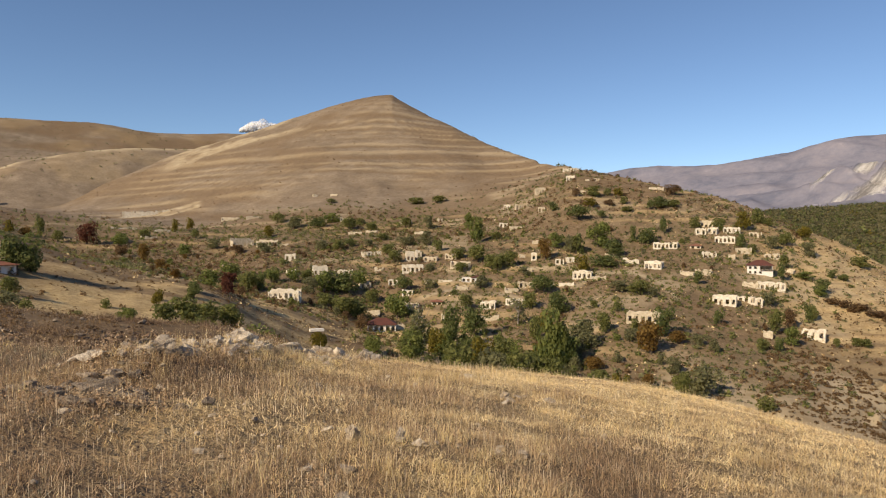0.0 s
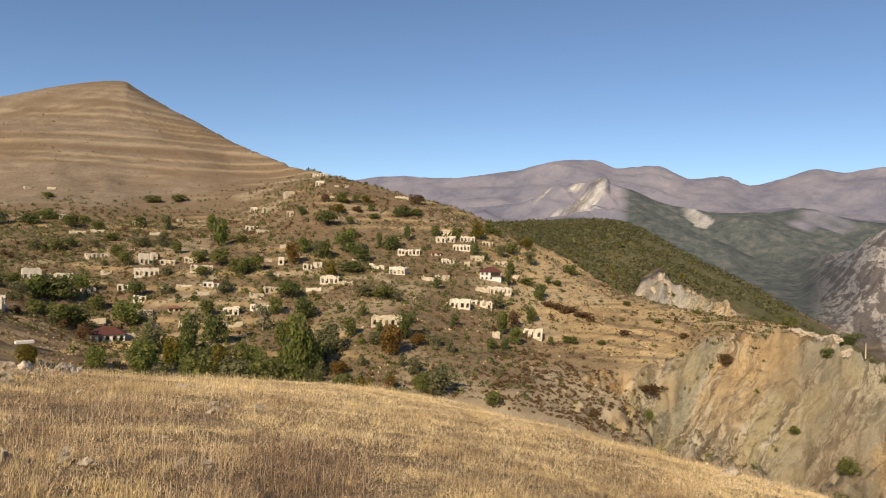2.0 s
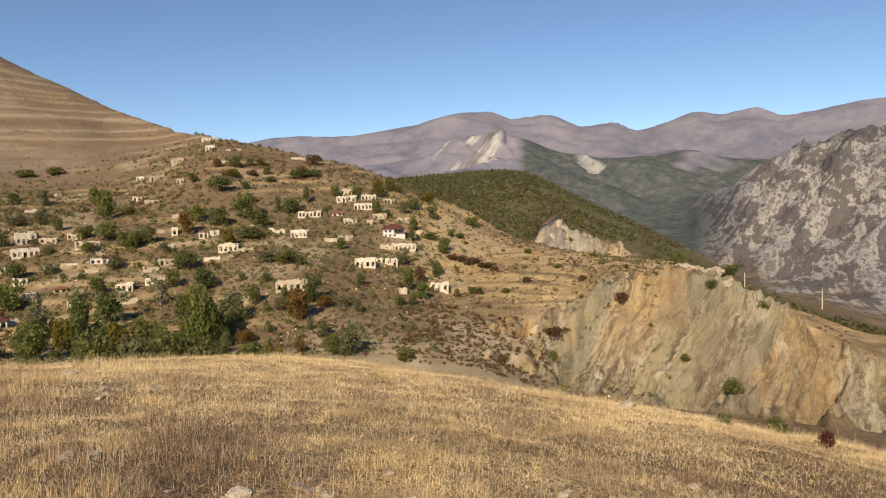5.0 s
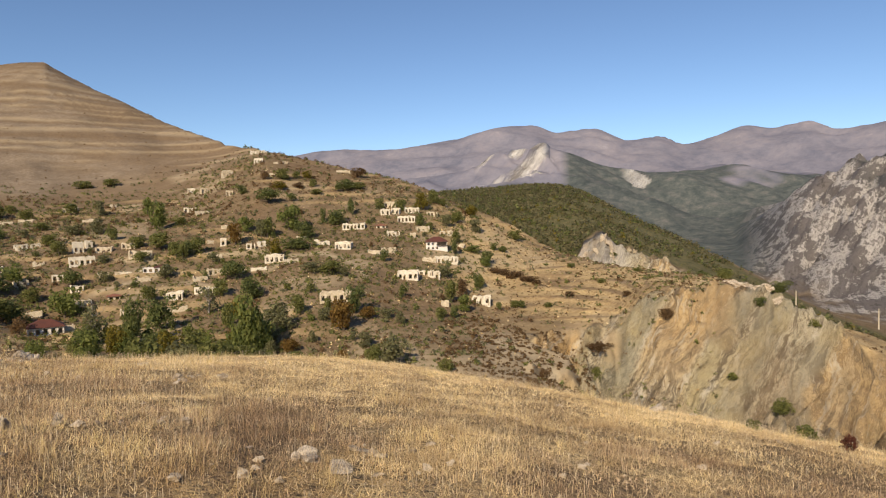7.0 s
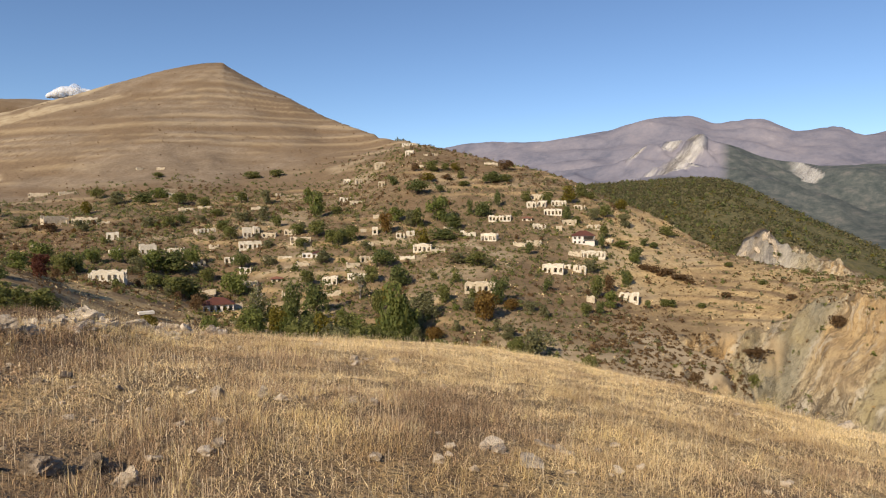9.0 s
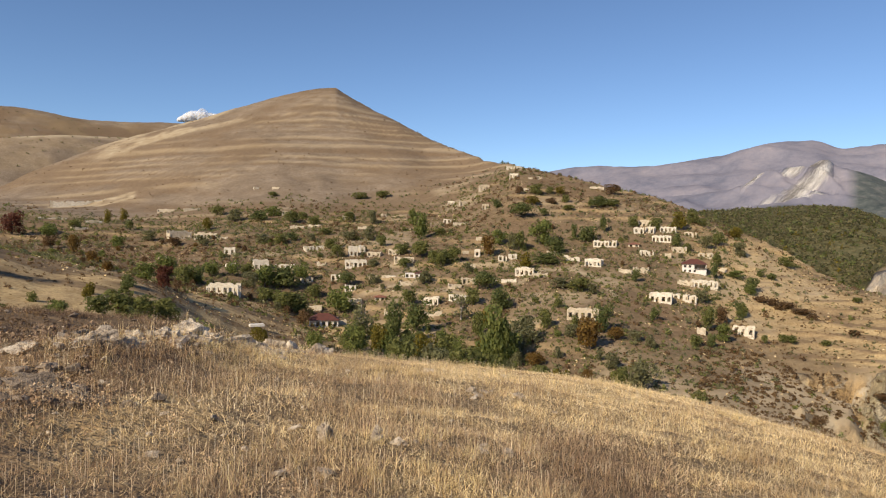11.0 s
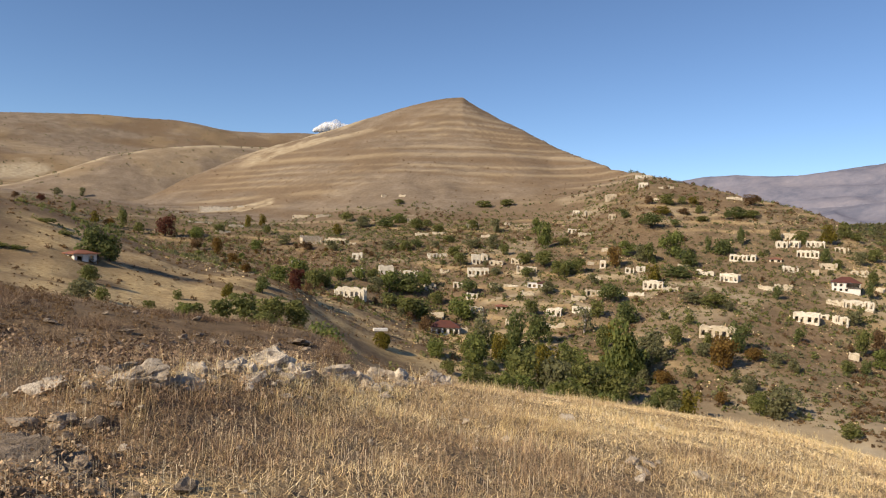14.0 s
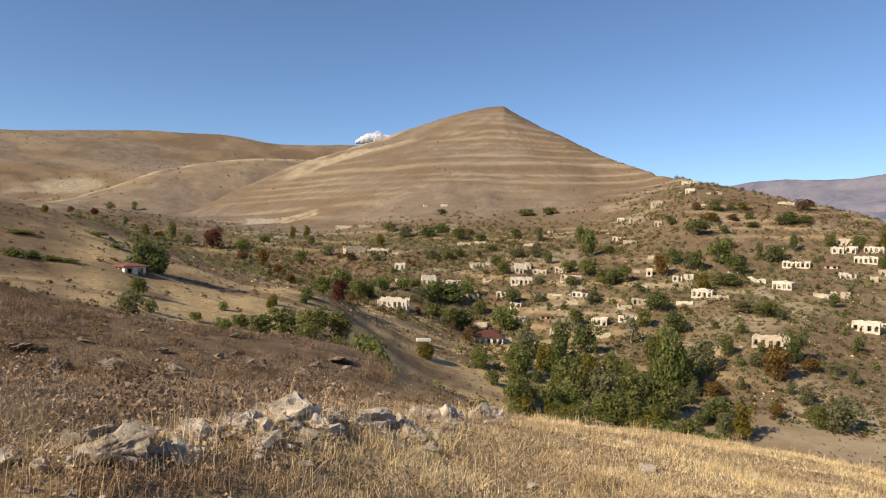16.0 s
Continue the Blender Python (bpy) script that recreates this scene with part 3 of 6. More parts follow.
LEAVES = {
    "green": make_leaves("green_leaves", (0.099, 0.130, 0.038), (0.206, 0.246, 0.068), (0.331, 0.342, 0.103)),
    "dark": make_leaves("dark_leaves", (0.084, 0.110, 0.038), (0.172, 0.204, 0.070), (0.278, 0.288, 0.103)),
    "olive": make_leaves("olive_leaves", (0.100, 0.119, 0.037), (0.212, 0.229, 0.074), (0.347, 0.334, 0.112)),
    "yellow": make_leaves("yellowing_leaves", (0.100, 0.094, 0.017), (0.220, 0.187, 0.032), (0.360, 0.274, 0.049)),
    "autumn": make_leaves("orange_leaves", (0.119, 0.073, 0.024), (0.244, 0.139, 0.040), (0.343, 0.224, 0.059)),
    "rust": make_leaves("brown_leaves", (0.116, 0.070, 0.040), (0.206, 0.132, 0.066), (0.313, 0.206, 0.100)),
    "red": make_leaves("red_leaves", (0.090, 0.036, 0.026), (0.180, 0.066, 0.042), (0.240, 0.102, 0.060)),
    "grey": make_leaves("grey_green_leaves", (0.115, 0.115, 0.059), (0.225, 0.227, 0.113), (0.343, 0.332, 0.165)),
}
LEAVES["oak"] = make_leaves("oak_leaves", (0.100, 0.098, 0.050), (0.190, 0.176, 0.088), (0.290, 0.250, 0.132))
LEAVES["conifer"] = LEAVES["dark"]
LEAVES["dead"] = LEAVES["grey"]
LIMESTONE = make_boulder("limestone", (0.98, 0.93, 0.86))
CLIFF_STONE = make_cliff()
# limestone multiplied darker: lichen, and the near ledge's shade put into the colour
LICHENED_SHADED = make_boulder("lichened_shaded_limestone", (0.50, 0.45, 0.40))
BLADES = make_blades("straw", (0.0, (0.320, 0.220, 0.120)), (0.25, (0.640, 0.480, 0.258)), (0.6, (0.800, 0.640, 0.378)), (0.88, (0.88, 0.74, 0.47)), (1.0, (0.92, 0.84, 0.64)))
WEEDS = make_blades("dry_weeds", (0.0, (0.220, 0.150, 0.095)), (0.5, (0.470, 0.335, 0.215)), (0.85, (0.640, 0.490, 0.325)), (1.0, (0.68, 0.57, 0.42)))
YELLOW = make_blades("yellow_straw", (0.0, (0.48, 0.36, 0.17)), (0.5, (0.74, 0.60, 0.31)), (1.0, (0.88, 0.76, 0.46)))
DARK_WEEDS = make_blades("dark_weeds", (0.0, (0.125, 0.088, 0.064)), (0.6, (0.300, 0.212, 0.145)), (1.0, (0.47, 0.36, 0.25)))
SAGE = make_blades("sage", (0.0, (0.130, 0.115, 0.075)), (0.5, (0.270, 0.245, 0.165)), (1.0, (0.44, 0.40, 0.29)))
HUSK = make_blades("husk", (0.0, (0.30, 0.22, 0.15)), (0.5, (0.58, 0.48, 0.34)), (1.0, (0.78, 0.70, 0.56)))


def make_cloud():
    n = Nodes("cloud_vapour", 1.0)
    clear, m = n.add("ShaderNodeBsdfTransparent"), n.add("ShaderNodeMixShader")
    n.link(n.ramp(n.noise(0.02, 5, 0.65), (0.35, (0.12, 0.12, 0.12)), (0.65, (0.62, 0.62, 0.62))), m.inputs[0])
    n.link(clear.outputs[0], m.inputs[1])
    n.link(n.bsdf.outputs[0], m.inputs[2])
    n.link(m.outputs[0], n.tree.nodes["Material Output"].inputs[0])
    return n.finish((0.92, 0.93, 0.96))


CLOUD = make_cloud()

# ---------------------------------------------------------------- the ground
def part(name, bm, material, parent=None, label="", smooth=False):
    """Links a bmesh as one mesh object, under a thing or a part."""
    me = bpy.data.meshes.new(name)
    bm.to_mesh(me)
    bm.free()
    for m in material if isinstance(material, (list, tuple)) else [material]:
        me.materials.append(m)
    if smooth:
        me.polygons.foreach_set("use_smooth", np.ones(len(me.polygons), bool))
    ob = new(name, me)
    ob.parent = parent
    if label:
        ob["label"] = label
    return ob


def raw_mesh(name, verts, faces, material, smooth=True):
    """A mesh object out of numpy arrays: verts (N, 3), faces (M, 3 or 4)."""
    me = bpy.data.meshes.new(name)
    k = faces.shape[1]
    me.vertices.add(len(verts))
    me.vertices.foreach_set("co", np.ascontiguousarray(verts, np.float32).ravel())
    me.loops.add(faces.size)
    me.loops.foreach_set("vertex_index", np.ascontiguousarray(faces, np.int32).ravel())
    me.polygons.add(len(faces))
    me.polygons.foreach_set("loop_start", np.arange(len(faces), dtype=np.int32) * k)
    me.polygons.foreach_set("use_smooth", np.full(len(faces), smooth))
    me.update(calc_edges=True)
    me.materials.append(material)
    return new(name, me)


def covers(x, y, az, r, z):
    """What grows or lies bare where: masks from 0 to 1."""
    n1, n2, n3 = fractal(x, y, 45, 4, 61), fractal(x, y, 9, 4, 71), fractal(x, y, 260, 4, 81)
    out = {}
    near = np.clip(1 - (r - 18) / 12, 0, 1)
    weedy = heath(x, y)
    out["knoll"] = near
    straw = near * np.clip(0.52 + 0.5 * fractal(x, y, 2.0, 3, 91) + 0.35 * fractal(x, y, 0.35, 2, 92) - 0.75 * weedy, 0.05, 1)
    # the knoll's sunlit right shoulder, the mown field, the terraces on the spur
    straw = np.maximum(straw, np.maximum(bump(r, 20, 70, 15) * bump(az, -62, 6, 8), bump(r, 42, 150, 10) * bump(az, -30, 17, 3)) * np.clip(0.8 + 0.5 * n2, 0, 1))
    straw = np.maximum(straw, bump(r, 112, 206, 12) * bump(az, 17.0, 36, 3) * np.clip(0.95 + 0.4 * n1 + 0.8 * fractal(np.radians(az) * 90, z * 2.0 + r * 0.14, 10, 4, 62), 0.1, 1))
    straw = np.maximum(straw, bump(r, 262, 420, 20) * bump(az, -60, -27, 5) * np.clip(0.52 + 0.8 * n1 + 0.3 * n2, 0.05, 0.75))
    thin = (z + 0.9 * fractal(x, y, 45, 3, 36)) / 2.1
    thin = thin - np.floor(thin)
    banks = bump(r, 262, 430, 12) * bump(az, -50, -27, 3) * np.clip((thin - 0.66) / 0.08, 0, 1) * np.clip(0.8 + 1.2 * fractal(x, y, 30, 3, 37), 0, 0.95)
    straw = straw * (1 - 0.85 * banks)
    saw, step = terrace(x, y, r, z)
    keep = np.clip(0.45 + 1.2 * fractal(x, y, np.where(r > 520, 110.0, 40.0), 3, 44), 0, 1)
    band = bump(r, 250, 960, 90) * bump(az, -46, 34, 3) * np.clip((saw - np.where(r > 520, 0.66, 0.6)) / np.where(r > 520, 0.12, 0.1), 0, 1) * np.clip((1.0 - saw) / 0.1, 0, 1)
    straw = np.maximum(straw, band * keep * np.where(r > 520, 0.18, 0.5))
    straw = np.maximum(straw, bump(r, 1350, 3050, 100) * bump(az, 12, 180, 4) * np.clip(0.5 * fractal(x, y, 120, 5, 83), 0, 0.18))
    straw = np.maximum(straw, bump(r, 140, 330, 30) * bump(az, 24, 60, 4) * np.clip(0.05 + 0.8 * fractal(x, y * 2.5, 40, 4, 63) + 0.7 * fractal(np.radians(az) * 90, z * 2.0 + r * 0.12, 9, 4, 70), 0, 0.75))
    straw = np.maximum(straw, bump(r, 105, 262, 14) * bump(az, -1, 17.5, 3) * np.clip(0.72 + 0.7 * n1 + 0.7 * n2, 0.1, 0.95))
    # brown streaks of weeds along the contours of the fields
    streaks = bump(r, 105, 330, 20) * bump(az, 3, 60, 4) * np.clip(0.05 + 1.5 * fractal(np.radians(az) * 70, r, 11, 4, 88, 0.6), 0, 0.85)
    straw = straw * (1 - streaks)
    out["straw"] = straw
    bare = np.where(r > 520, band * np.clip(keep * 1.2, 0, 1) * 0.32, 0)
    bare = np.maximum(bare, bump(r, 742, 766, 4) * bump(az, 20.6, 26.0, 0.3) * np.clip(1.1 + n2, 0.3, 1))
    bare = np.maximum(bare, np.clip(n1 * 2.2 - 1.0, 0, 1) * bump(r, 190, 600, 40) * 0.5)
    bare = np.maximum(bare, bump(r, 188, 250, 14) * bump(az, -34, -10, 4) * np.clip(0.45 + 1.2 * n1, 0, 1) * 0.8)
    bare = np.maximum(bare, bump(r, 985, 1090, 25) * bump(az, 12.5, 22, 1.5) * np.clip(n1 * 2.2 + 0.15, 0, 1) * 0.85)
    bare = np.maximum(bare, bump(r, 1400, 2300, 100) * bump(az, 14, 180, 4) * np.clip(n3 * 3 - 1.2, 0, 1))
    bare = np.maximum(bare, bump(az, 21, 41, 1.5) * np.clip(1.4 - np.abs(r - line_r(FOREST, az) + 34) / 32, 0, 1) * np.clip(0.9 + 1.2 * n1, 0, 1))
    bare = np.maximum(bare, bump(az, -22, 2, 3) * bump(r, 285, 330, 10) * np.clip(1 - np.abs(fractal(x, y, 70, 3, 78)) * 14, 0, 0.8))
    out["bare"] = bare
    out["strata"] = crag(az, r) * np.clip(0.9 + 0.6 * n1, 0, 1)
    # zones of the eroded face lie along its leaning beds
    low, high = 222 * np.tan(np.radians(-15.0)), 254 * np.tan(np.radians(-7.2))
    bed = az + 3.4 * np.clip((z - low) / (high - low), 0, 1.2) + 0.7 * fractal(x, y, 9, 4, 301)
    out["scree"] = np.clip(bump(bed, -38.2, -36.2, 0.35) + bump(bed, -44.6, -43.7, 0.25) + 0.9 * bump(bed, -47.6, -45.6, 0.4) + 0.8 * bump(bed, -51.5, -50.2, 0.4) + 0.7 * bump(bed, -34.6, -33.9, 0.3), 0, 1) * 0.65 * crag(az, r)
    out["ochre"] = np.clip(bump(bed, -33.8, -29.6, 0.8) * np.clip(0.85 + 1.2 * n2, 0, 1) + bump(bed, -43.0, -38.9, 0.5) * np.clip(0.25 + np.clip((z - low) / (high - low), 0, 1), 0, 1) + 0.7 * bump(bed, -57, -52.0, 0.8), 0, 1)
    out["hillside"] = np.maximum(bump(r, 600, 1200, 60) * bump(az, -9, 40, 3), bump(r, 1300, 4000, 100) * bump(az, 12, 180, 4))
    wood = bump(r, 470, 1260, 60) * bump(az, -66, -21, 2) * np.clip((r - 1.06 * 400) / 120, 0, 1)
    wood = wood * (line_r(CREST, az) < r)
    out["strata"] = out["strata"] * np.clip(1.35 + 1.6 * fractal(x, y, 22, 3, 97), 0, 1)
    out["wood"] = wood
    heather = bump(r, 196, 252, 10) * bump(az, -35, -27, 1.5) * np.clip(0.7 + 1.2 * n1, 0, 1)
    heather = np.maximum(heather, bump(r, 200, 560, 40) * np.clip(1.8 * fractal(x, y, 38, 4, 64) - 0.35, 0, 0.85) * bump(az, -48, 34, 4))
    heather = np.maximum(heather, bump(r, 22, 75, 8) * bump(az, 13, 60, 4) * np.clip(0.3 + 1.2 * fractal(x, y, 7, 4, 65), 0, 0.8))
    heather = np.maximum(heather, bump(r, 560, 1080, 60) * bump(az, -8, 32, 4) * np.clip(0.25 + 0.7 * fractal(x, y, 90, 5, 66) + 0.6 * fractal(np.radians(az) * 300, z * 2.2, 34, 4, 69), 0, 0.7))
    heather = np.maximum(heather, bump(r, 1350, 3050, 100) * bump(az, 12, 180, 4) * np.clip(0.42 + 0.9 * fractal(x, y, 330, 5, 67, 0.66) + 0.7 * fractal(np.radians(az) * 500, z * 2.4, 70, 4, 68), 0, 0.95))
    heather = np.maximum(heather, np.clip(1 - (r - 16) / 10, 0, 1) * np.clip(1.1 * weedy - 0.1, 0, 0.9))
    heather = np.maximum(heather, np.maximum(banks, streaks))
    heather = np.maximum(heather, bump(r, 600, 1060, 60) * bump(az, -8, 32, 3) * np.clip((saw - 0.32) / 0.1, 0, 1) * np.clip((0.70 - saw) / 0.1, 0, 1) * np.clip(keep + 0.3, 0, 1) * 0.8)
    heather = np.maximum(heather, bump(r, 240, 520, 40) * bump(az, -30, 34, 3) * np.clip((saw - 0.5) / 0.06, 0, 1) * np.clip((0.78 - saw) / 0.1, 0, 1) * keep * 0.75)
    out["heather"] = heather
    # where the distant woods take the hazy blue-grey colour
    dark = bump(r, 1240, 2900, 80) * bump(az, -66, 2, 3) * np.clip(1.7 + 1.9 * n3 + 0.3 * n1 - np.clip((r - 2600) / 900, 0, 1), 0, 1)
    out["hazed_wood"] = dark * (1 - bump(r, 2380, 2900, 60) * bump(az, -33.8, -18, 0.8))
    out["wood"] = out["wood"] * (r < line_r(FOREST, az) + 40)
    out["rock"] = bump(r, 900, 2200, 150) * bump(az, -66, -50.5, 3.0) * np.clip(1.0 + 1.3 * n3 + 0.5 * n1, 0, 1)
    cut = bump(az, -44.6, -34.7, 0.4) * bump(r, 546, 580, 6)
    out["wood"] = out["wood"] * (1 - bump(az, -44.8, -34.6, 0.3) * bump(r, 500, 590, 15))
    out["strata"] = np.maximum(out["strata"], cut)
    slab = az + (z - 120) / 55.0
    out["pale"] = bump(r, 2480, 2860, 40) * bump(az, -32.5, -27.4, 0.5) * np.clip(1.35 + 2.2 * fractal(slab * 40, r * 0.3, 60, 4, 95, 0.6), 0, 1)
    spots = fractal(np.radians(az) * 2600 - 0.7 * z, z + 0.4 * r, 170, 4, 99)
    out["pale"] = np.maximum(out["pale"], bump(r, 2200, 2850, 60) * bump(az, -46, -39.5, 1.0) * np.clip(spots * 7 - 4.3, 0, 0.7))
    out["pale"] = np.maximum(out["pale"], cut * bump(az, -38.5, -34.7, 1.0) * 0.55)
    out["rock"] = np.maximum(out["rock"], bump(r, 1085, 1140, 8) * bump(az, 2.2, 7.0, 0.8) * np.clip(0.5 + 1.5 * n2, 0, 1))
    # the painted haze sets in beyond the wooded ridge and deepens with distance
    out["hazed_upland"] = np.clip((r - line_r(FOREST, az) - 60) / 200, 0, 1) * bump(az, -180, -8, 3) * np.where(az < -40, np.clip((r - 1700) / 300, 0, 1), 1)
    return out


def line_r(a, az):
    return np.interp(az, a[:, 0], a[:, 1])


# columns: fine where the camera looks, coarse behind it; rows: so many between one line and the next
AZ = np.concatenate([np.arange(-180, -66, 3.0), np.arange(-66, 52, 0.2), np.arange(52, 180, 3.0)])
STEPS = [10, 12, 14, 10, 10, 10, 14, 16, 30, 56, 46, 56, 36, 36, 12, 60, 10, 34, 8, 34, 8, 26, 4]


def build_ground():
    rs, zs = controls(AZ)
    rows_r, marks = [], [0]
    for k, s in enumerate(STEPS):
        for j in range(s):
            rows_r.append(rs[k] + (rs[k + 1] - rs[k]) * j / s)
        marks.append(len(rows_r))
    rows_r.append(rs[-1])
    R = np.array(rows_r)
    S, N = R.shape
    Z = np.array([pchip(rs, zs, row) for row in R])
    A = np.repeat(AZ[None], S, 0)
    # the eroded face stands in folds
    X, Y = -np.sin(np.radians(A)) * R, np.cos(np.radians(A)) * R
    Z = Z + relief(X.ravel(), Y.ravel(), A.ravel(), R.ravel(), Z.ravel()).reshape(S, N)
    V = np.stack([X, Y, Z], -1).reshape(-1, 3)
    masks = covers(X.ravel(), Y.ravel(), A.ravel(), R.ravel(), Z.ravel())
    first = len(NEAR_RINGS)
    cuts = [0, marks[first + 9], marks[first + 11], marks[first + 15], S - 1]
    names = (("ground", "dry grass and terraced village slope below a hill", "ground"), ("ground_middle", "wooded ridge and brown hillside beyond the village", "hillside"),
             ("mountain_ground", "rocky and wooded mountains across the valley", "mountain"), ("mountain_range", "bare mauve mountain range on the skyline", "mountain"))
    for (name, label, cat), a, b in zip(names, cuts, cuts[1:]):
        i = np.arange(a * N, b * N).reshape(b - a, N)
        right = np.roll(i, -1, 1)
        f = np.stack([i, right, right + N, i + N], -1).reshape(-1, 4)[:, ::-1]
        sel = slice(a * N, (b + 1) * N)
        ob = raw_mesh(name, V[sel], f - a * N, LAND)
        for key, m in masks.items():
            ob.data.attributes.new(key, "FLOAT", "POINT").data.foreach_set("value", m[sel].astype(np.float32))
        tagged(ob, label, cat, kind="structure")


build_ground()

# ---------------------------------------------------------------- the village
def ground_at(x, y):
    return float(height(x, y)[0])


def lowest(x, y, reach):
    a = np.linspace(0, 2 * math.pi, 9)
    return float(height(x + reach * np.cos(a), y + reach * np.sin(a)).min())


def facing(x, y, turn):
    return math.atan2(-x, y) + radians(turn)


def empty(name, x, y, z, rz, label, category, group=""):
    ob = new(name)
    ob.empty_display_size = 0.5
    ob.matrix_world = pose(x, y, z, 0, 0, math.degrees(rz))
    return tagged(ob, label, category, group)


def prism(bm, x0, x1, y0, y1, z0, za, zb):
    """A block whose top slopes from za at x0 to zb at x1."""
    v = [bm.verts.new(p) for p in ((x0, y0, z0), (x1, y0, z0), (x1, y1, z0), (x0, y1, z0), (x0, y0, za), (x1, y0, zb), (x1, y1, zb), (x0, y1, za))]
    for f in ((0, 3, 2, 1), (4, 5, 6, 7), (0, 1, 5, 4), (1, 2, 6, 5), (2, 3, 7, 6), (3, 0, 4, 7)):
        bm.faces.new([v[k] for k in f])


def masonry(length, tall, thick, rng, holes=(), ragged=0.4, foot=-1.6):
    """A wall along x from 0, its outer face at y = 0, with openings (x0, x1, sill, head) and a broken top."""
    bm = bmesh.new()
    edges = {0.0, length}
    for h in holes:
        edges.update(h[:2])
    cuts = sorted(edges)
    xs = []
    for a, b in zip(cuts, cuts[1:]):
        k = max(1, round((b - a) / 0.9))
        xs += [a + (b - a) * j / k for j in range(k)]
    xs.append(length)
    tops = [tall + rng.uniform(-1, 0.3) * ragged * (2.2 if rng.random() < 0.18 else 1) for _ in xs]
    for (a, ta), (b, tb) in zip(zip(xs, tops), zip(xs[1:], tops[1:])):
        hole = next((h for h in holes if h[0] - 0.01 <= a and b <= h[1] + 0.01), None)
        if hole is None:
            prism(bm, a, b, 0, thick, foot, max(ta, 0.2), max(tb, 0.2))
        else:
            if hole[2] > 0:
                prism(bm, a, b, 0, thick, foot, hole[2], hole[2])
            if min(ta, tb) > hole[3] + 0.15:
                prism(bm, a, b, 0, thick, hole[3], ta, tb)
    # one body: weld the blocks and drop the faces between them
    bmesh.ops.remove_doubles(bm, verts=bm.verts[:], dist=0.0005)
    bm.verts.index_update()
    seen = {}
    for f in bm.faces:
        seen.setdefault(frozenset(v.index for v in f.verts), []).append(f)
    bmesh.ops.delete(bm, geom=[f for fs in seen.values() if len(fs) > 1 for f in fs], context="FACES_ONLY")
    return bm


def set_local(ob, x, y, z=0.0, rz=0.0):
    ob.matrix_basis = pose(x, y, z, 0, 0, rz)
    return ob


def openings(length, tall, rng, door=True):
    n = max(1, int(length / 1.9))
    pitch = length / n
    wide = min(1.2, pitch * 0.6)
    at_door = rng.randrange(n) if door and n > 1 else -1
    out = []
    for k in range(n):
        c = pitch * (k + 0.5) + rng.uniform(-0.12, 0.12)
        sill, head = (0.0, min(2.4, tall * 0.80)) if k == at_door else (min(0.7, tall * 0.20), min(2.5, tall * 0.82))
        out.append((c - wide / 2, c + wide / 2, sill, head))
    return out


count = [0]


def ruin(x, y, w, h, turn, fallen=False):
    """A roofless stone house: four walls, with window holes where they still stand."""
    count[0] += 1
    rng = random.Random(count[0])
    deep = min(max(w * 0.6, 3.2), 6.5)
    z = ground_at(x, y) - 0.1
    if fallen:
        base = empty("ruined_house", x, y, z, facing(x, y, turn), "collapsed roofless house with low pale stone walls", "ruin", "ruined houses of the village")
    else:
        base = empty("ruined_house", x, y, z, facing(x, y, turn), "roofless pale stone house shell with empty window openings", "ruin", "ruined houses of the village")
    mat = RUBBLE if fallen or rng.random() < 0.25 else STONE
    t = 0.5
    rag = 0.6 if fallen else 0.5
    front = openings(w, h, rng) if not fallen or h > 2.2 else []
    set_local(part("wall", masonry(w, h, t, rng, front, rag), mat, base), -w / 2, 0)
    back_h = h * (rng.uniform(0.9, 1.15) if not fallen else rng.uniform(0.8, 1.3))
    set_local(part("wall", masonry(w, back_h, t, rng, openings(w, back_h, rng, False) if not fallen else [], rag), mat, base), -w / 2, deep - t)
    side = deep - 2 * t
    for sx in (-w / 2 + t, w / 2):
        holes = openings(side, h, rng, False) if not fallen and side > 2.2 else []
        set_local(part("wall", masonry(side, h * rng.uniform(0.75, 1.05), t, rng, holes, rag * 1.2), mat, base), sx, t, 0, 90)
    if not fallen and w > 7:
        set_local(part("inner_wall", masonry(side, h * 0.95, t, rng, [], rag), RUBBLE, base), rng.uniform(-0.2, 0.2) * w, t, 0, 90)
    # fallen stones along the foot of the front
    bm = bmesh.new()
    for _ in range(16):
        a, s = rng.uniform(-w / 2, w / 2), rng.uniform(0.12, 0.38)
        m = pose(a, -rng.uniform(0.1, 1.3), rng.uniform(-0.25, 0.1), rng.uniform(0, 90), rng.uniform(0, 90), rng.uniform(0, 90))
        bmesh.ops.create_cube(bm, size=s, matrix=m)
    part("rubble", bm, RUBBLE, base)["kind"] = "stuff"


def retaining_wall(x, y, w, h, turn):
    """A long dry-stone wall that follows the ground."""
    count[0] += 1
    rng = random.Random(count[0])
    rz = facing(x, y, turn)
    base = empty("retaining_wall", x, y, ground_at(x, y), rz, "long broken pale dry-stone terrace wall", "wall", "terrace walls")
    n = max(2, round(w / 2.2))
    for k in range(n):
        a = -w / 2 + w * k / n
        cx, cy = x + math.cos(rz) * (a + w / n / 2), y + math.sin(rz) * (a + w / n / 2)
        dz = 0.35 * (ground_at(cx, cy) - ground_at(x, y))
        if rng.random() < 0.12:
            continue
        set_local(part("wall_section", masonry(w / n + 0.04, h * rng.uniform(0.65, 1.1), 0.55, rng, [], 0.35, -5.0), STONE if rng.random() < 0.75 else RUBBLE, base), a, 0, dz)


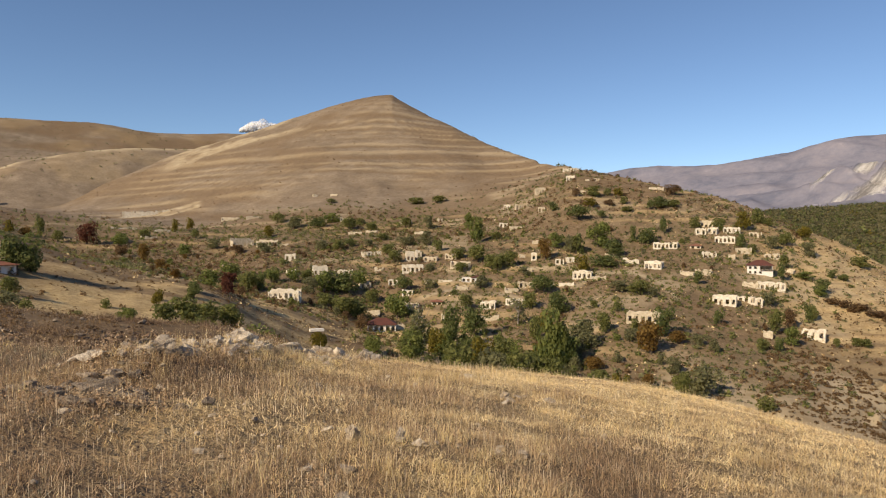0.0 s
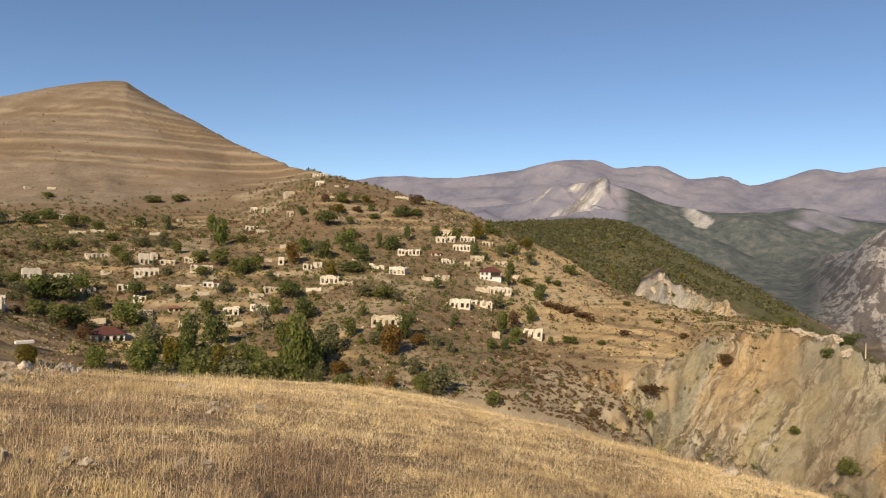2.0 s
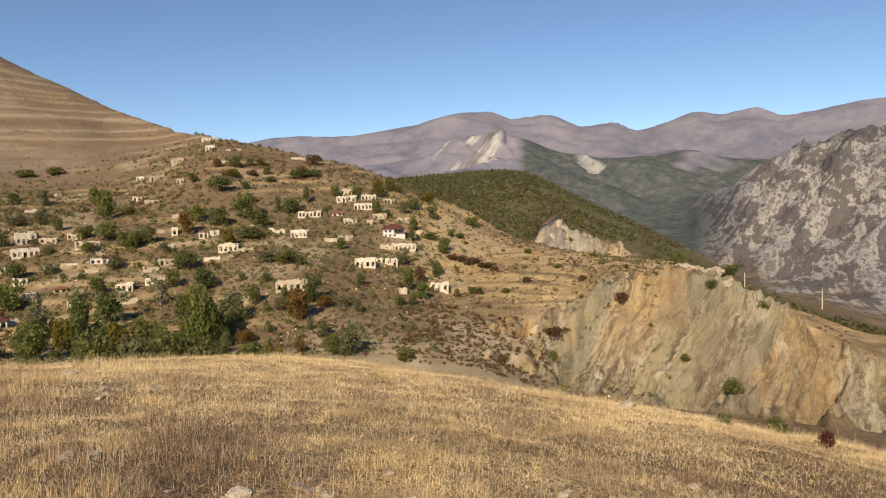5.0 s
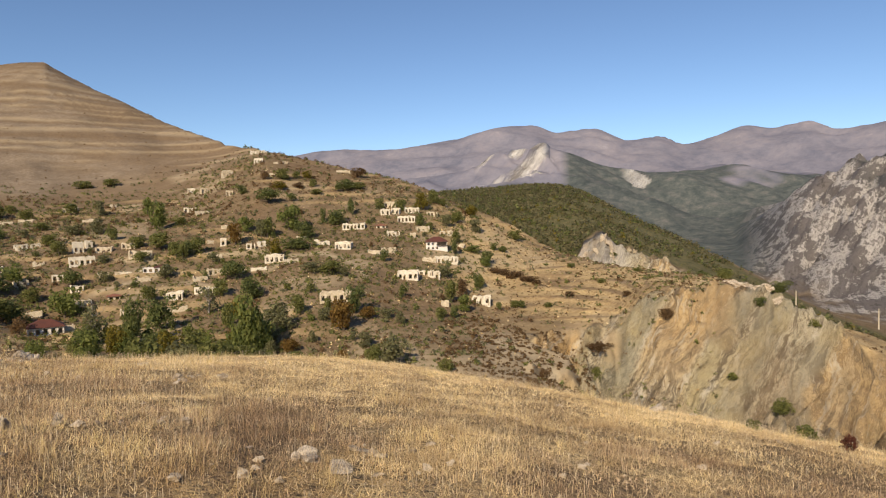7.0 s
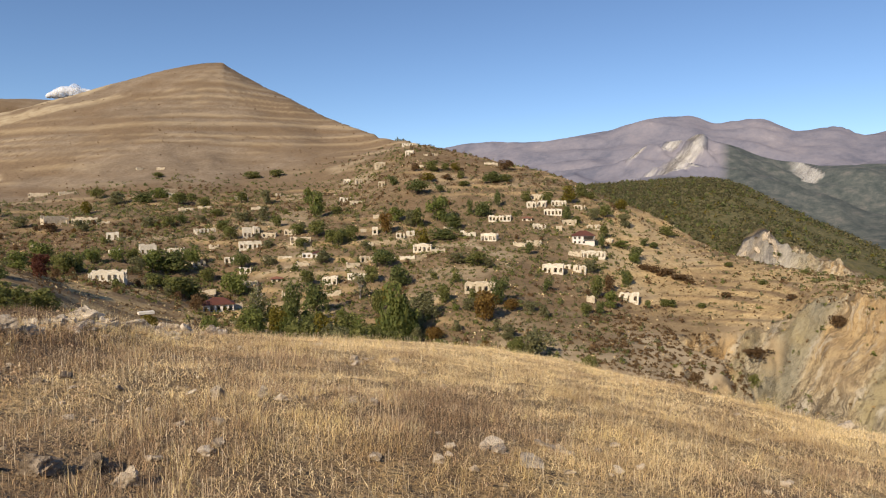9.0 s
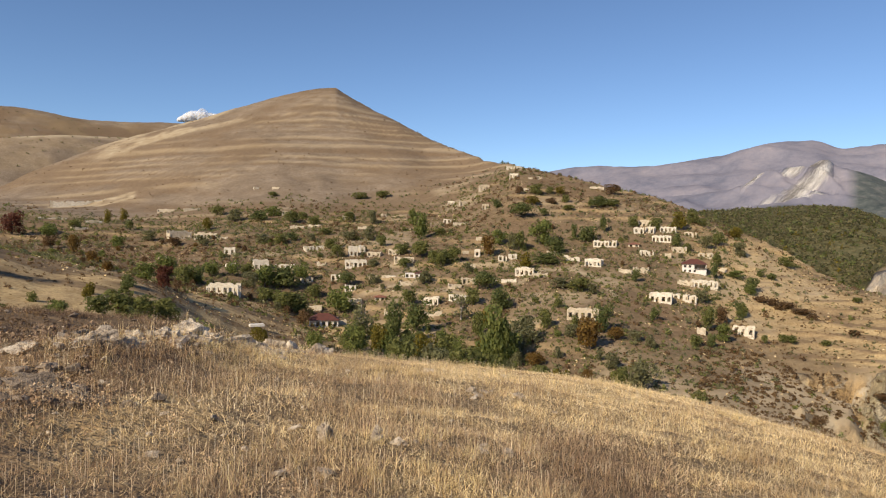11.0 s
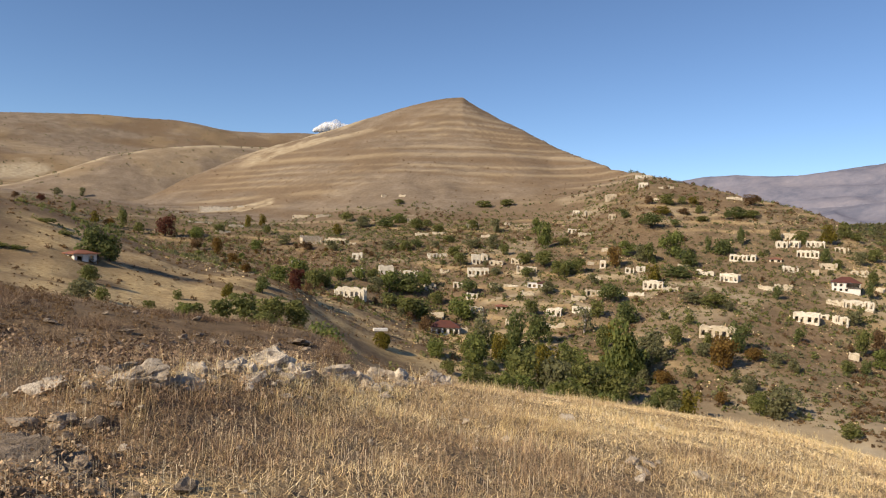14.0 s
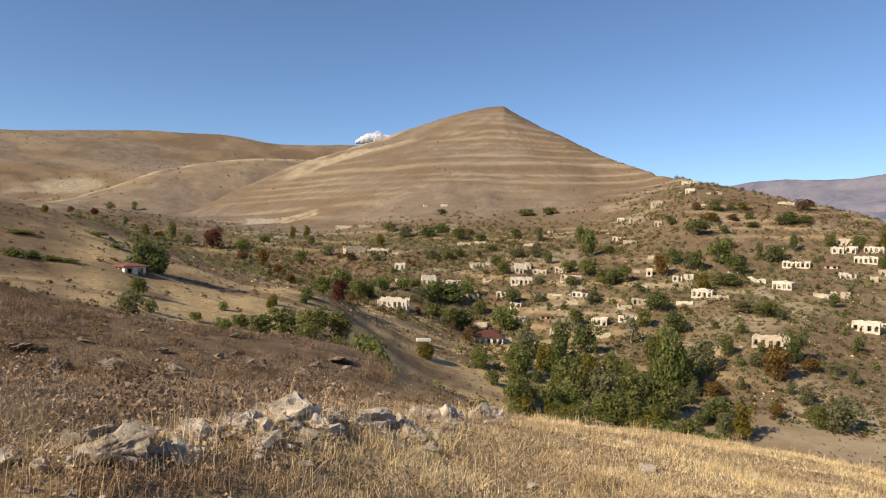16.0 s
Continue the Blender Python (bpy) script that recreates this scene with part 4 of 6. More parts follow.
def hip_roof(w, d, rise, over, thick=0.16):
    bm = bmesh.new()
    x, y = w / 2 + over, d / 2 + over
    r = max(0.2, x - y)
    low = [bm.verts.new(p) for p in ((-x, -y, -thick), (x, -y, -thick), (x, y, -thick), (-x, y, -thick))]
    eave = [bm.verts.new(p) for p in ((-x, -y, 0), (x, -y, 0), (x, y, 0), (-x, y, 0))]
    a, b = bm.verts.new((-r, 0, rise)), bm.verts.new((r, 0, rise))
    for f in ((eave[0], eave[1], b, a), (eave[2], eave[3], a, b), (eave[1], eave[2], b), (eave[3], eave[0], a), tuple(low[::-1])):
        bm.faces.new(f)
    for k in range(4):
        bm.faces.new((low[k], low[(k + 1) % 4], eave[(k + 1) % 4], eave[k]))
    return bm


def box(x0, x1, y0, y1, z0, z1, bev=0.0):
    bm = bmesh.new()
    prism(bm, x0, x1, y0, y1, z0, z1, z1)
    if bev:
        bmesh.ops.bevel(bm, geom=bm.edges[:], offset=bev, segments=1, affect="EDGES")
    return bm


def cottage(x, y, w, h, turn, kind):
    """A house that still has its roof."""
    count[0] += 1
    rng = random.Random(count[0])
    z = ground_at(x, y) - 0.1
    says = {"red": "small white plastered house under a dark red sheet roof", "manor": "two-storey white house with dark red roof and open balcony",
            "rust": "small stone house under a rusty sheet-metal roof", "lean": "white house with a red-brown lean-to roof on one half", "barn": "small white stone barn with a rusty roof beside a tree"}
    base = empty("house", x, y, z, facing(x, y, turn), says[kind], "house", "roofed houses of the village")
    deep = {"red": 6.5, "manor": 7.0, "rust": 4.0, "lean": 5.5, "barn": 3.6}[kind]
    body = {"red": h * 0.56, "manor": h * 0.66, "rust": h * 0.72, "lean": h * 0.82, "barn": h * 0.74}[kind]
    mat = {"red": PLASTER, "manor": PLASTER, "rust": CREAM, "lean": PLASTER, "barn": PLASTER}[kind]
    t = 0.45
    if kind == "manor":
        low = [(a - 0.45, a + 0.45, 0.7, 1.7) for a in (w * 0.12, w * 0.32, w * 0.52)]
        high = [(a - 0.5, a + 0.5, 2.7, 3.8) for a in (w * 0.12, w * 0.32)] + [(w * 0.5, w * 0.97, 2.55, 3.95)]
        bm = masonry(w, 2.25, t, rng, low, 0.0)
        set_local(part("wall", bm, mat, base), -w / 2, 0)
        set_local(part("wall", masonry(w, body - 2.25, t, rng, [(a, b, c - 2.25, d - 2.25) for a, b, c, d in high], 0.0, 0.0), mat, base), -w / 2, 0, 2.25)
        part("balcony_floor", box(0, w / 2 - 0.2, -0.9, -0.004, 2.38, 2.52), WOOD, base)
        for k in range(5):
            part("balcony_post", box(0.1 + k * (w / 2 - 0.5) / 4, 0.2 + k * (w / 2 - 0.5) / 4, -0.85, -0.75, 2.52, body), WOOD, base)
        part("balcony_rail", box(0.05, w / 2 - 0.25, -0.86, -0.74, 3.3, 3.38), WOOD, base)
    else:
        holes = openings(w, body, rng)
        set_local(part("wall", masonry(w, body, t, rng, holes, 0.0), mat, base), -w / 2, 0)
        for a, b, c, d in holes:
            if c > 0:
                part("window_frame", box(a - w / 2 + 0.02, b - w / 2 - 0.02, 0.2, 0.26, c + 0.02, c + 0.1), WOOD, base)
    set_local(part("wall", masonry(w, body, t, rng, [], 0.0), mat, base), -w / 2, deep - t)
    for sx in (-w / 2 + t, w / 2):
        set_local(part("wall", masonry(deep - 2 * t, body, t, rng, openings(deep - 2 * t, body, rng, False), 0.0), mat, base), sx, t, 0, 90)
    if kind == "lean":
        roof = part("roof", hip_roof(w * 0.55, deep, 0.9, 0.35), RED_ROOF, base)
        set_local(roof, w * 0.22, deep / 2, body + 0.16)
    else:
        roof = part("roof", hip_roof(w, deep, max(h - body, 0.7), 0.5), RED_ROOF if kind in ("red", "manor") else RUST_ROOF, base)
        set_local(roof, 0, deep / 2, body + 0.16)
        part("ridge_cap", box(-max(0.2, w / 2 - deep / 2), max(0.2, w / 2 - deep / 2), -0.09, 0.09, max(h - body, 0.7) - 0.03, max(h - body, 0.7) + 0.06), RUST_ROOF, roof)


retaining_wall(-304.9, 698.6, 64.3, 3.7, 5)
retaining_wall(-233.4, 481.7, 17.0, 1.3, 1)
retaining_wall(-205.8, 481.1, 10.0, 2.2, 5)
ruin(-198.9, 444.8, 9.5, 1.8, 8, fallen=True)
ruin(-166.6, 567.2, 11.8, 1.9, 7, fallen=True)
ruin(-190.5, 578.3, 13.7, 2.9, -10, fallen=True)
ruin(-127.2, 412.1, 12.4, 4.8, 17, fallen=True)
ruin(-112.9, 408.0, 11.4, 3.4, -18)
ruin(-102.0, 405.1, 6.2, 1.7, -9, fallen=True)
ruin(-85.9, 356.9, 5.5, 3.5, -2)
ruin(-118.2, 355.0, 4.5, 1.5, 10, fallen=True)
ruin(-65.6, 262.1, 11.6, 3.5, -11)
ruin(-76.6, 321.8, 4.1, 3.2, 13)
ruin(-129.8, 639.0, 5.2, 2.1, 17, fallen=True)
ruin(-112.9, 635.7, 6.2, 2.1, -12, fallen=True)
ruin(-80.9, 500.8, 6.1, 2.9, 4, fallen=True)
ruin(-54.4, 442.5, 7.2, 1.8, -18, fallen=True)
ruin(-64.7, 441.1, 8.6, 1.8, -4, fallen=True)
ruin(-35.6, 478.0, 7.8, 3.1, -16, fallen=True)
ruin(-10.9, 485.6, 3.0, 2.0, 16, fallen=True)
ruin(-21.5, 422.9, 8.0, 1.7, -2, fallen=True)
ruin(-44.2, 366.9, 9.6, 3.0, 16)
ruin(-23.0, 350.4, 4.3, 5.2, 10)
ruin(-19.0, 357.9, 2.9, 3.5, 13)
ruin(-12.9, 346.1, 6.8, 2.3, -12, fallen=True)
ruin(-2.8, 351.1, 5.8, 2.9, -15, fallen=True)
ruin(-20.7, 333.4, 10.1, 4.1, 4)
ruin(1.7, 331.0, 8.9, 3.5, -12)
ruin(-64.5, 329.3, 6.9, 4.6, 8)
ruin(-54.5, 333.6, 9.0, 2.8, -3)
ruin(-37.8, 340.0, 4.5, 1.7, 1, fallen=True)
ruin(-41.4, 317.4, 5.2, 2.4, 16, fallen=True)
ruin(-29.1, 319.6, 4.2, 2.6, 1)
ruin(-21.5, 307.0, 5.0, 3.0, -14)
retaining_wall(-2.7, 314.6, 10.6, 1.2, -4)
cottage(7.8, 312.9, 10.3, 2.6, 1, "lean")
ruin(2.5, 305.6, 5.8, 1.5, 1, fallen=True)
ruin(-12.1, 315.9, 4.2, 1.5, 5, fallen=True)
ruin(-18.8, 293.1, 5.8, 2.2, -4, fallen=True)
cottage(-7.9, 290.6, 4.3, 1.9, 2, "rust")
ruin(-34.2, 286.6, 5.4, 1.9, -4, fallen=True)
cottage(-26.8, 250.7, 10.2, 4.8, 2, "red")
ruin(-20.6, 258.5, 3.0, 1.9, 10, fallen=True)
ruin(12.9, 279.8, 6.0, 3.2, -12)
ruin(-3.5, 271.7, 4.5, 1.8, -4, fallen=True)
ruin(13.2, 266.6, 7.0, 2.0, 0, fallen=True)
ruin(92.9, 561.4, 12.2, 2.8, 7)
ruin(79.3, 483.4, 5.8, 3.6, -9)
ruin(89.8, 476.7, 3.0, 1.6, 2, fallen=True)
ruin(97.0, 480.2, 3.8, 2.4, 4, fallen=True)
ruin(61.5, 498.6, 8.1, 3.7, 14)
ruin(80.6, 444.9, 4.3, 1.8, -5, fallen=True)
ruin(131.9, 458.9, 9.3, 1.9, 5, fallen=True)
retaining_wall(126.7, 427.6, 14.3, 1.7, -3)
ruin(53.3, 432.6, 4.2, 3.5, -0)
ruin(36.1, 494.5, 4.4, 3.6, -11)
ruin(43.4, 479.5, 3.9, 3.5, 15, fallen=True)
ruin(30.2, 427.1, 7.0, 2.8, -2)
ruin(36.1, 407.3, 8.0, 1.7, 12, fallen=True)
ruin(41.7, 364.9, 3.0, 1.5, -3, fallen=True)
ruin(33.0, 344.0, 3.0, 1.5, 15, fallen=True)
ruin(38.1, 338.6, 2.8, 3.6, -3)
ruin(104.0, 346.2, 11.5, 3.4, -6)
ruin(49.0, 327.4, 4.0, 2.7, 3)
ruin(54.8, 331.3, 3.7, 2.6, 12)
ruin(76.0, 338.7, 5.6, 1.7, 13, fallen=True)
retaining_wall(80.7, 325.9, 9.8, 2.6, 1)
ruin(89.0, 314.5, 7.6, 3.9, -15)
ruin(33.2, 322.0, 4.7, 1.9, 4, fallen=True)
ruin(55.5, 305.7, 8.3, 3.5, -9)
ruin(61.9, 300.3, 6.0, 2.0, 8, fallen=True)
ruin(29.6, 301.8, 4.2, 2.6, 14)
ruin(33.5, 300.6, 3.4, 2.0, 1, fallen=True)
ruin(24.0, 297.3, 5.8, 1.9, 4, fallen=True)
ruin(23.8, 281.7, 7.4, 2.6, -16)
retaining_wall(45.3, 298.3, 10.8, 2.0, 0)
ruin(100.9, 304.8, 5.8, 2.0, -13, fallen=True)
ruin(108.7, 305.5, 7.0, 2.0, 4, fallen=True)
ruin(65.2, 242.3, 11.2, 3.8, -5)
ruin(127.3, 362.2, 5.2, 3.5, 10)
ruin(133.1, 362.7, 4.7, 3.2, -16)
ruin(134.3, 374.1, 6.8, 3.4, -14)
ruin(143.2, 362.2, 8.1, 3.5, 7)
ruin(134.6, 349.2, 9.5, 3.4, 1)
ruin(153.6, 357.9, 6.1, 2.6, 3)
ruin(137.5, 332.5, 6.7, 2.7, 12, fallen=True)
cottage(118.0, 343.4, 5.2, 2.0, -0, "rust")
ruin(120.7, 331.2, 6.3, 2.6, 11)
ruin(128.8, 325.6, 3.0, 2.4, 0, fallen=True)
ruin(148.4, 327.6, 7.2, 2.4, 15, fallen=True)
cottage(132.7, 304.6, 10.3, 6.4, 2, "manor")
ruin(149.4, 313.6, 3.9, 1.5, -13, fallen=True)
ruin(121.9, 288.9, 6.2, 1.9, -5, fallen=True)
ruin(129.8, 286.1, 9.9, 3.0, 13)
ruin(102.7, 266.7, 8.5, 3.9, -5)
ruin(114.4, 271.5, 9.3, 2.7, -11)
ruin(106.2, 237.2, 3.0, 1.9, -1, fallen=True)
ruin(123.5, 241.2, 7.3, 3.0, -4)
cottage(-91.5, 139.5, 4.8, 2.3, 30, "barn")


# ---------------------------------------------------------------- trees and shrubs
def leaf_cards(centres, normals, size, rng):
    """Small leaf clumps at random angles round their normals."""
    n = len(centres)
    t = rng.normal(size=(n, 3))
    t -= (t * normals).sum(1, keepdims=True) * normals
    t /= np.linalg.norm(t, axis=1, keepdims=True) + 1e-9
    b = np.cross(normals, t)
    s = size * rng.uniform(0.6, 1.4, (n, 1))
    k = s * rng.uniform(0.5, 0.9, (n, 1))
    v = np.stack([centres - t * s, centres + t * s * 0.7 - b * k * 1.25, centres + t * s * 0.8 + b * k * 1.15 + normals * s * 0.2], 1)
    return v.reshape(-1, 3), np.arange(n * 3).reshape(n, 3)


def crown_points(kind, seed, leaves):
    rng = np.random.RandomState(seed)
    if kind == "conifer":
        z = 1 - np.sqrt(rng.uniform(0, 1, leaves))
        rad = 0.5 * (1 - z) ** 0.9 * rng.uniform(0.55, 1.08, leaves) * (0.85 + 0.15 * np.sin(z * 40))
        a = rng.uniform(0, 2 * math.pi, leaves)
        p = np.stack([rad * np.cos(a), rad * np.sin(a), 0.06 + 0.94 * z], 1)
        nrm = np.stack([np.cos(a), np.sin(a), np.full(leaves, 0.5)], 1)
    else:
        lobes = 15
        la = rng.uniform(0, 2 * math.pi, lobes)
        lz = rng.uniform(0.16, 0.78, lobes)
        lr = rng.uniform(0.08, 0.34, lobes) * np.sqrt(np.clip(1 - ((lz - 0.45) / 0.62) ** 2, 0.1, 1))
        lc = np.stack([lr * np.cos(la), lr * np.sin(la), lz], 1)
        ls = rng.uniform(0.16, 0.27, lobes)
        which = rng.choice(lobes, leaves, p=ls ** 2 / (ls ** 2).sum())
        d = rng.normal(size=(leaves, 3))
        d /= np.linalg.norm(d, axis=1, keepdims=True)
        d[:, 2] = np.where(d[:, 2] < -0.75, -d[:, 2], d[:, 2])
        sparse = 0.35 if kind == "dead" else 0.72
        p = lc[which] + d * ls[which, None] * rng.uniform(sparse, 1.08, (leaves, 1)) * np.array([1, 1, 0.95])
        nrm = d
    nrm = nrm + rng.normal(size=(leaves, 3)) * 0.45
    nrm /= np.linalg.norm(nrm, axis=1, keepdims=True)
    return p, nrm, rng


def crown_mesh(kind, seed, leaves, size):
    p, nrm, rng = crown_points(kind, seed, leaves)
    v, f = leaf_cards(p, nrm, size, rng)
    ob = raw_mesh("crown", v, f, LEAVES[kind], False)
    me = ob.data
    bpy.data.objects.remove(ob)
    return me


def limb(bm, a, b, ra, rb, sides=6):
    a, b = Vector(a), Vector(b)
    q = (b - a).to_track_quat("Z", "Y")
    rings = [[bm.verts.new(p + q @ Vector((r * math.cos(k * 2 * math.pi / sides), r * math.sin(k * 2 * math.pi / sides), 0))) for k in range(sides)] for p, r in ((a, ra), (b, rb))]
    for k in range(sides):
        bm.faces.new((rings[0][k], rings[0][(k + 1) % sides], rings[1][(k + 1) % sides], rings[1][k]))
    bm.faces.new(rings[1])


def trunk_mesh(seed, tall, mat):
    rng = random.Random(seed)
    bm = bmesh.new()
    limb(bm, (0, 0, -0.06), (0.01, 0.0, 0.3), 0.045, 0.032)
    limb(bm, (0.01, 0, 0.29), (0.0, 0.02, tall), 0.032, 0.008)
    for k in range(9 if tall > 0.7 else 5):
        z = rng.uniform(0.2, tall * 0.75)
        a, r = rng.uniform(0, 6.28), rng.uniform(0.14, 0.34)
        tip = (r * math.cos(a), r * math.sin(a), z + rng.uniform(0.1, 0.26))
        limb(bm, (0.01, 0, z), tip, 0.017, 0.005, 5)
        if tall > 0.7:
            limb(bm, tip, (tip[0] * 1.2, tip[1] * 1.2, tip[2] + 0.13), 0.005, 0.002, 4)
    me = bpy.data.meshes.new("trunk")
    bm.to_mesh(me)
    bm.free()
    me.materials.append(mat)
    return me


CROWNS = {k: [crown_mesh(k, 10 * i + s, 1350 if k not in ("dead", "conifer") else (420 if k == "dead" else 900), 0.039) for s in range(4 if k in ("green", "dark", "olive", "grey") else 2)] for i, k in enumerate(LEAVES)}
BUSHES = {k: [crown_mesh(k, 300 + 10 * i + s, 700, 0.054) for s in range(2)] for i, k in enumerate(LEAVES)}
TRUNKS = [trunk_mesh(s, 0.6, BARK) for s in range(4)]
DEAD_TRUNK = trunk_mesh(9, 0.92, PALE_BARK)
TREE_SAYS = {"green": "broad-leaved tree with a full green crown", "dark": "dense dark green broad-leaved tree", "olive": "olive-green tree with an open crown",
             "yellow": "tree with yellowing autumn leaves", "autumn": "tree with orange-brown autumn leaves", "rust": "tree with brown withering leaves", "red": "tree with dull red autumn leaves",
             "grey": "grey-green half-bare tree", "conifer": "small dark conical evergreen tree", "dead": "nearly leafless tree with pale bare branches"}
planted = [0]


def plant(kind, *spots):
    """Trees and bushes: (x, y, height, width) of each."""
    for x, y, h, w in spots:
        planted[0] += 1
        if kind == "conifer" and h > 5:
            kind = "dark"
        rng = random.Random(1000 + planted[0])
        z = ground_at(x, y)
        rz = rng.uniform(0, 360)
        if h < 3.0 and kind not in ("dead", "conifer"):
            ob = new("shrub", rng.choice(BUSHES[kind]))
            ob.matrix_world = pose(x, y, z - 0.14 * h, 0, 0, rz) @ Matrix.Diagonal((w * 1.15, w * 1.15, h * 1.2, 1))
            tagged(ob, TREE_SAYS[kind].replace("tree", "bush") + " growing on the slope", "shrub", "shrubs on the slopes")
            continue
        base = empty("tree", x, y, z, radians(rz), TREE_SAYS[kind] + " on the slope", "tree", "trees of the village")
        wide = Matrix.Diagonal((w * 1.12, w * 1.12, h * 1.04, 1))
        for name, me in (("trunk", DEAD_TRUNK if kind == "dead" else rng.choice(TRUNKS)), ("crown", rng.choice(CROWNS[kind]))):
            ob = new(name, me)
            ob.parent = base
            ob.matrix_basis = wide


plant("green", (-204.6, 416.5, 5.1, 9.4), (-153.3, 388.3, 6.7, 7.5), (-71.6, 201.6, 5.2, 6.3), (-101.1, 308.9, 9.6, 9.7), (-82.2, 307.0, 6.9, 7.4), (-73.3, 310.1, 6.7, 6.2), (-90.2, 500.9, 8.2, 12.2), (10.8, 388.8, 15.4, 9.6), (7.6, 432.1, 10.4, 6.4), (-57.5, 301.7, 9.1, 9.8), (-44.8, 319.4, 8.3, 7.8), (-24.3, 285.8, 11.4, 11.3), (-23.3, 196.6, 4.4, 4.2), (-13.2, 203.7, 9.2, 8.4), (-3.9, 215.1, 6.0, 5.4), (29.0, 211.0, 19.8, 9.7), (34.6, 213.5, 9.7, 7.3), (72.0, 352.8, 12.7, 12.9), (51.4, 355.6, 7.9, 8.6), (149.9, 286.8, 4.7, 5.7))
plant("green", (153.0, 307.2, 3.4, 8.8), (111.7, 232.5, 6.4, 5.8), (-197.6, 402.1, 6.6, 8.8), (-275.5, 399.6, 7.6, 3.3), (-13.5, 29.8, 0.6, 0.7), (-23.5, 198.4, 5.5, 5.5), (32.6, 211.3, 13.3, 7.2))
plant("autumn", (-159.5, 350.9, 10.4, 5.3), (-91.5, 224.1, 2.9, 3.8), (60.9, 217.4, 10.5, 8.6), (43.5, 337.9, 10.4, 6.8), (-135.3, 313.3, 4.9, 5.3), (-245.7, 389.7, 5.8, 6.4))
plant("yellow", (-205.2, 529.7, 9.2, 6.2), (-199.9, 487.9, 9.3, 5.3), (-63.2, 145.4, 2.3, 2.0), (-122.6, 452.7, 7.5, 7.2), (-35.7, 185.4, 4.0, 3.3), (-6.4, 215.2, 8.2, 6.4), (7.5, 207.3, 9.4, 8.3), (31.7, 250.0, 7.4, 6.1), (103.6, 444.3, 5.0, 7.0), (80.1, 416.9, 5.0, 10.0), (57.1, 313.7, 8.1, 7.5), (151.9, 369.1, 10.1, 8.2), (184.9, 372.4, 6.3, 8.0), (-250.6, 383.7, 7.9, 5.1), (-146.0, 177.5, 2.4, 2.2), (-36.5, 185.5, 4.2, 5.2), (42.0, 178.5, 9.1, 6.1), (-66.1, 153.9, 2.7, 2.0))
plant("olive", (-85.6, 283.3, 7.9, 9.0), (-135.1, 522.1, 7.2, 10.5), (-171.5, 452.7, 5.9, 5.3), (-71.5, 461.1, 8.0, 11.3), (-54.6, 447.3, 5.8, 9.2), (-66.0, 385.7, 6.0, 7.8), (-35.5, 367.1, 5.7, 7.5), (-33.9, 465.3, 7.2, 9.6), (-10.0, 370.4, 5.7, 6.7), (10.6, 343.8, 7.7, 11.3), (0.7, 352.0, 5.5, 8.7), (16.9, 328.1, 7.3, 6.7), (-30.7, 348.1, 6.6, 7.1), (-43.5, 270.1, 7.0, 11.0), (-53.0, 278.5, 5.3, 8.2), (3.7, 280.9, 6.3, 6.9), (13.9, 208.5, 9.5, 7.9), (29.1, 275.4, 7.1, 6.7), (27.6, 240.6, 8.8, 5.1), (51.0, 239.6, 7.0, 5.8))
plant("olive", (61.2, 238.2, 3.7, 3.0), (73.0, 275.1, 5.9, 9.9), (59.9, 258.0, 3.6, 3.7), (53.2, 267.0, 2.8, 3.2), (86.5, 438.2, 6.8, 10.5), (96.1, 442.7, 4.9, 5.3), (102.4, 425.1, 5.1, 5.0), (99.8, 407.0, 3.5, 8.0), (129.3, 415.2, 4.6, 9.6), (59.7, 344.4, 9.5, 8.3), (-67.1, 483.5, 5.0, 7.1), (-42.7, 405.1, 4.2, 7.3), (-34.1, 598.7, 6.2, 14.8), (-14.4, 596.2, 6.2, 14.7), (-109.5, 605.8, 4.2, 9.9), (23.0, 392.3, 4.7, 6.4), (2.1, 327.7, 4.5, 7.0), (-36.3, 302.2, 5.8, 7.4), (-68.4, 317.0, 4.9, 6.1), (-202.7, 446.6, 6.2, 8.1))
plant("olive", (25.7, 331.6, 7.4, 8.1), (19.4, 324.7, 7.3, 5.3), (128.1, 373.8, 6.4, 5.7), (138.0, 367.7, 6.9, 6.9), (165.7, 384.0, 8.5, 7.1), (169.6, 378.8, 4.8, 5.6), (142.7, 336.3, 4.3, 5.0), (164.3, 347.7, 6.5, 7.6), (148.3, 316.0, 6.5, 5.1), (111.5, 242.8, 8.8, 5.4), (99.2, 225.8, 3.9, 4.7), (193.9, 335.4, 5.7, 9.3), (127.9, 234.9, 3.2, 2.5), (136.1, 237.7, 3.1, 3.3), (61.3, 187.0, 5.2, 4.4), (78.2, 175.7, 3.7, 5.3), (-103.3, 128.8, 1.1, 4.0), (-100.0, 130.4, 0.9, 3.1), (-119.0, 164.4, 1.2, 5.2), (-109.2, 157.6, 1.0, 3.8))
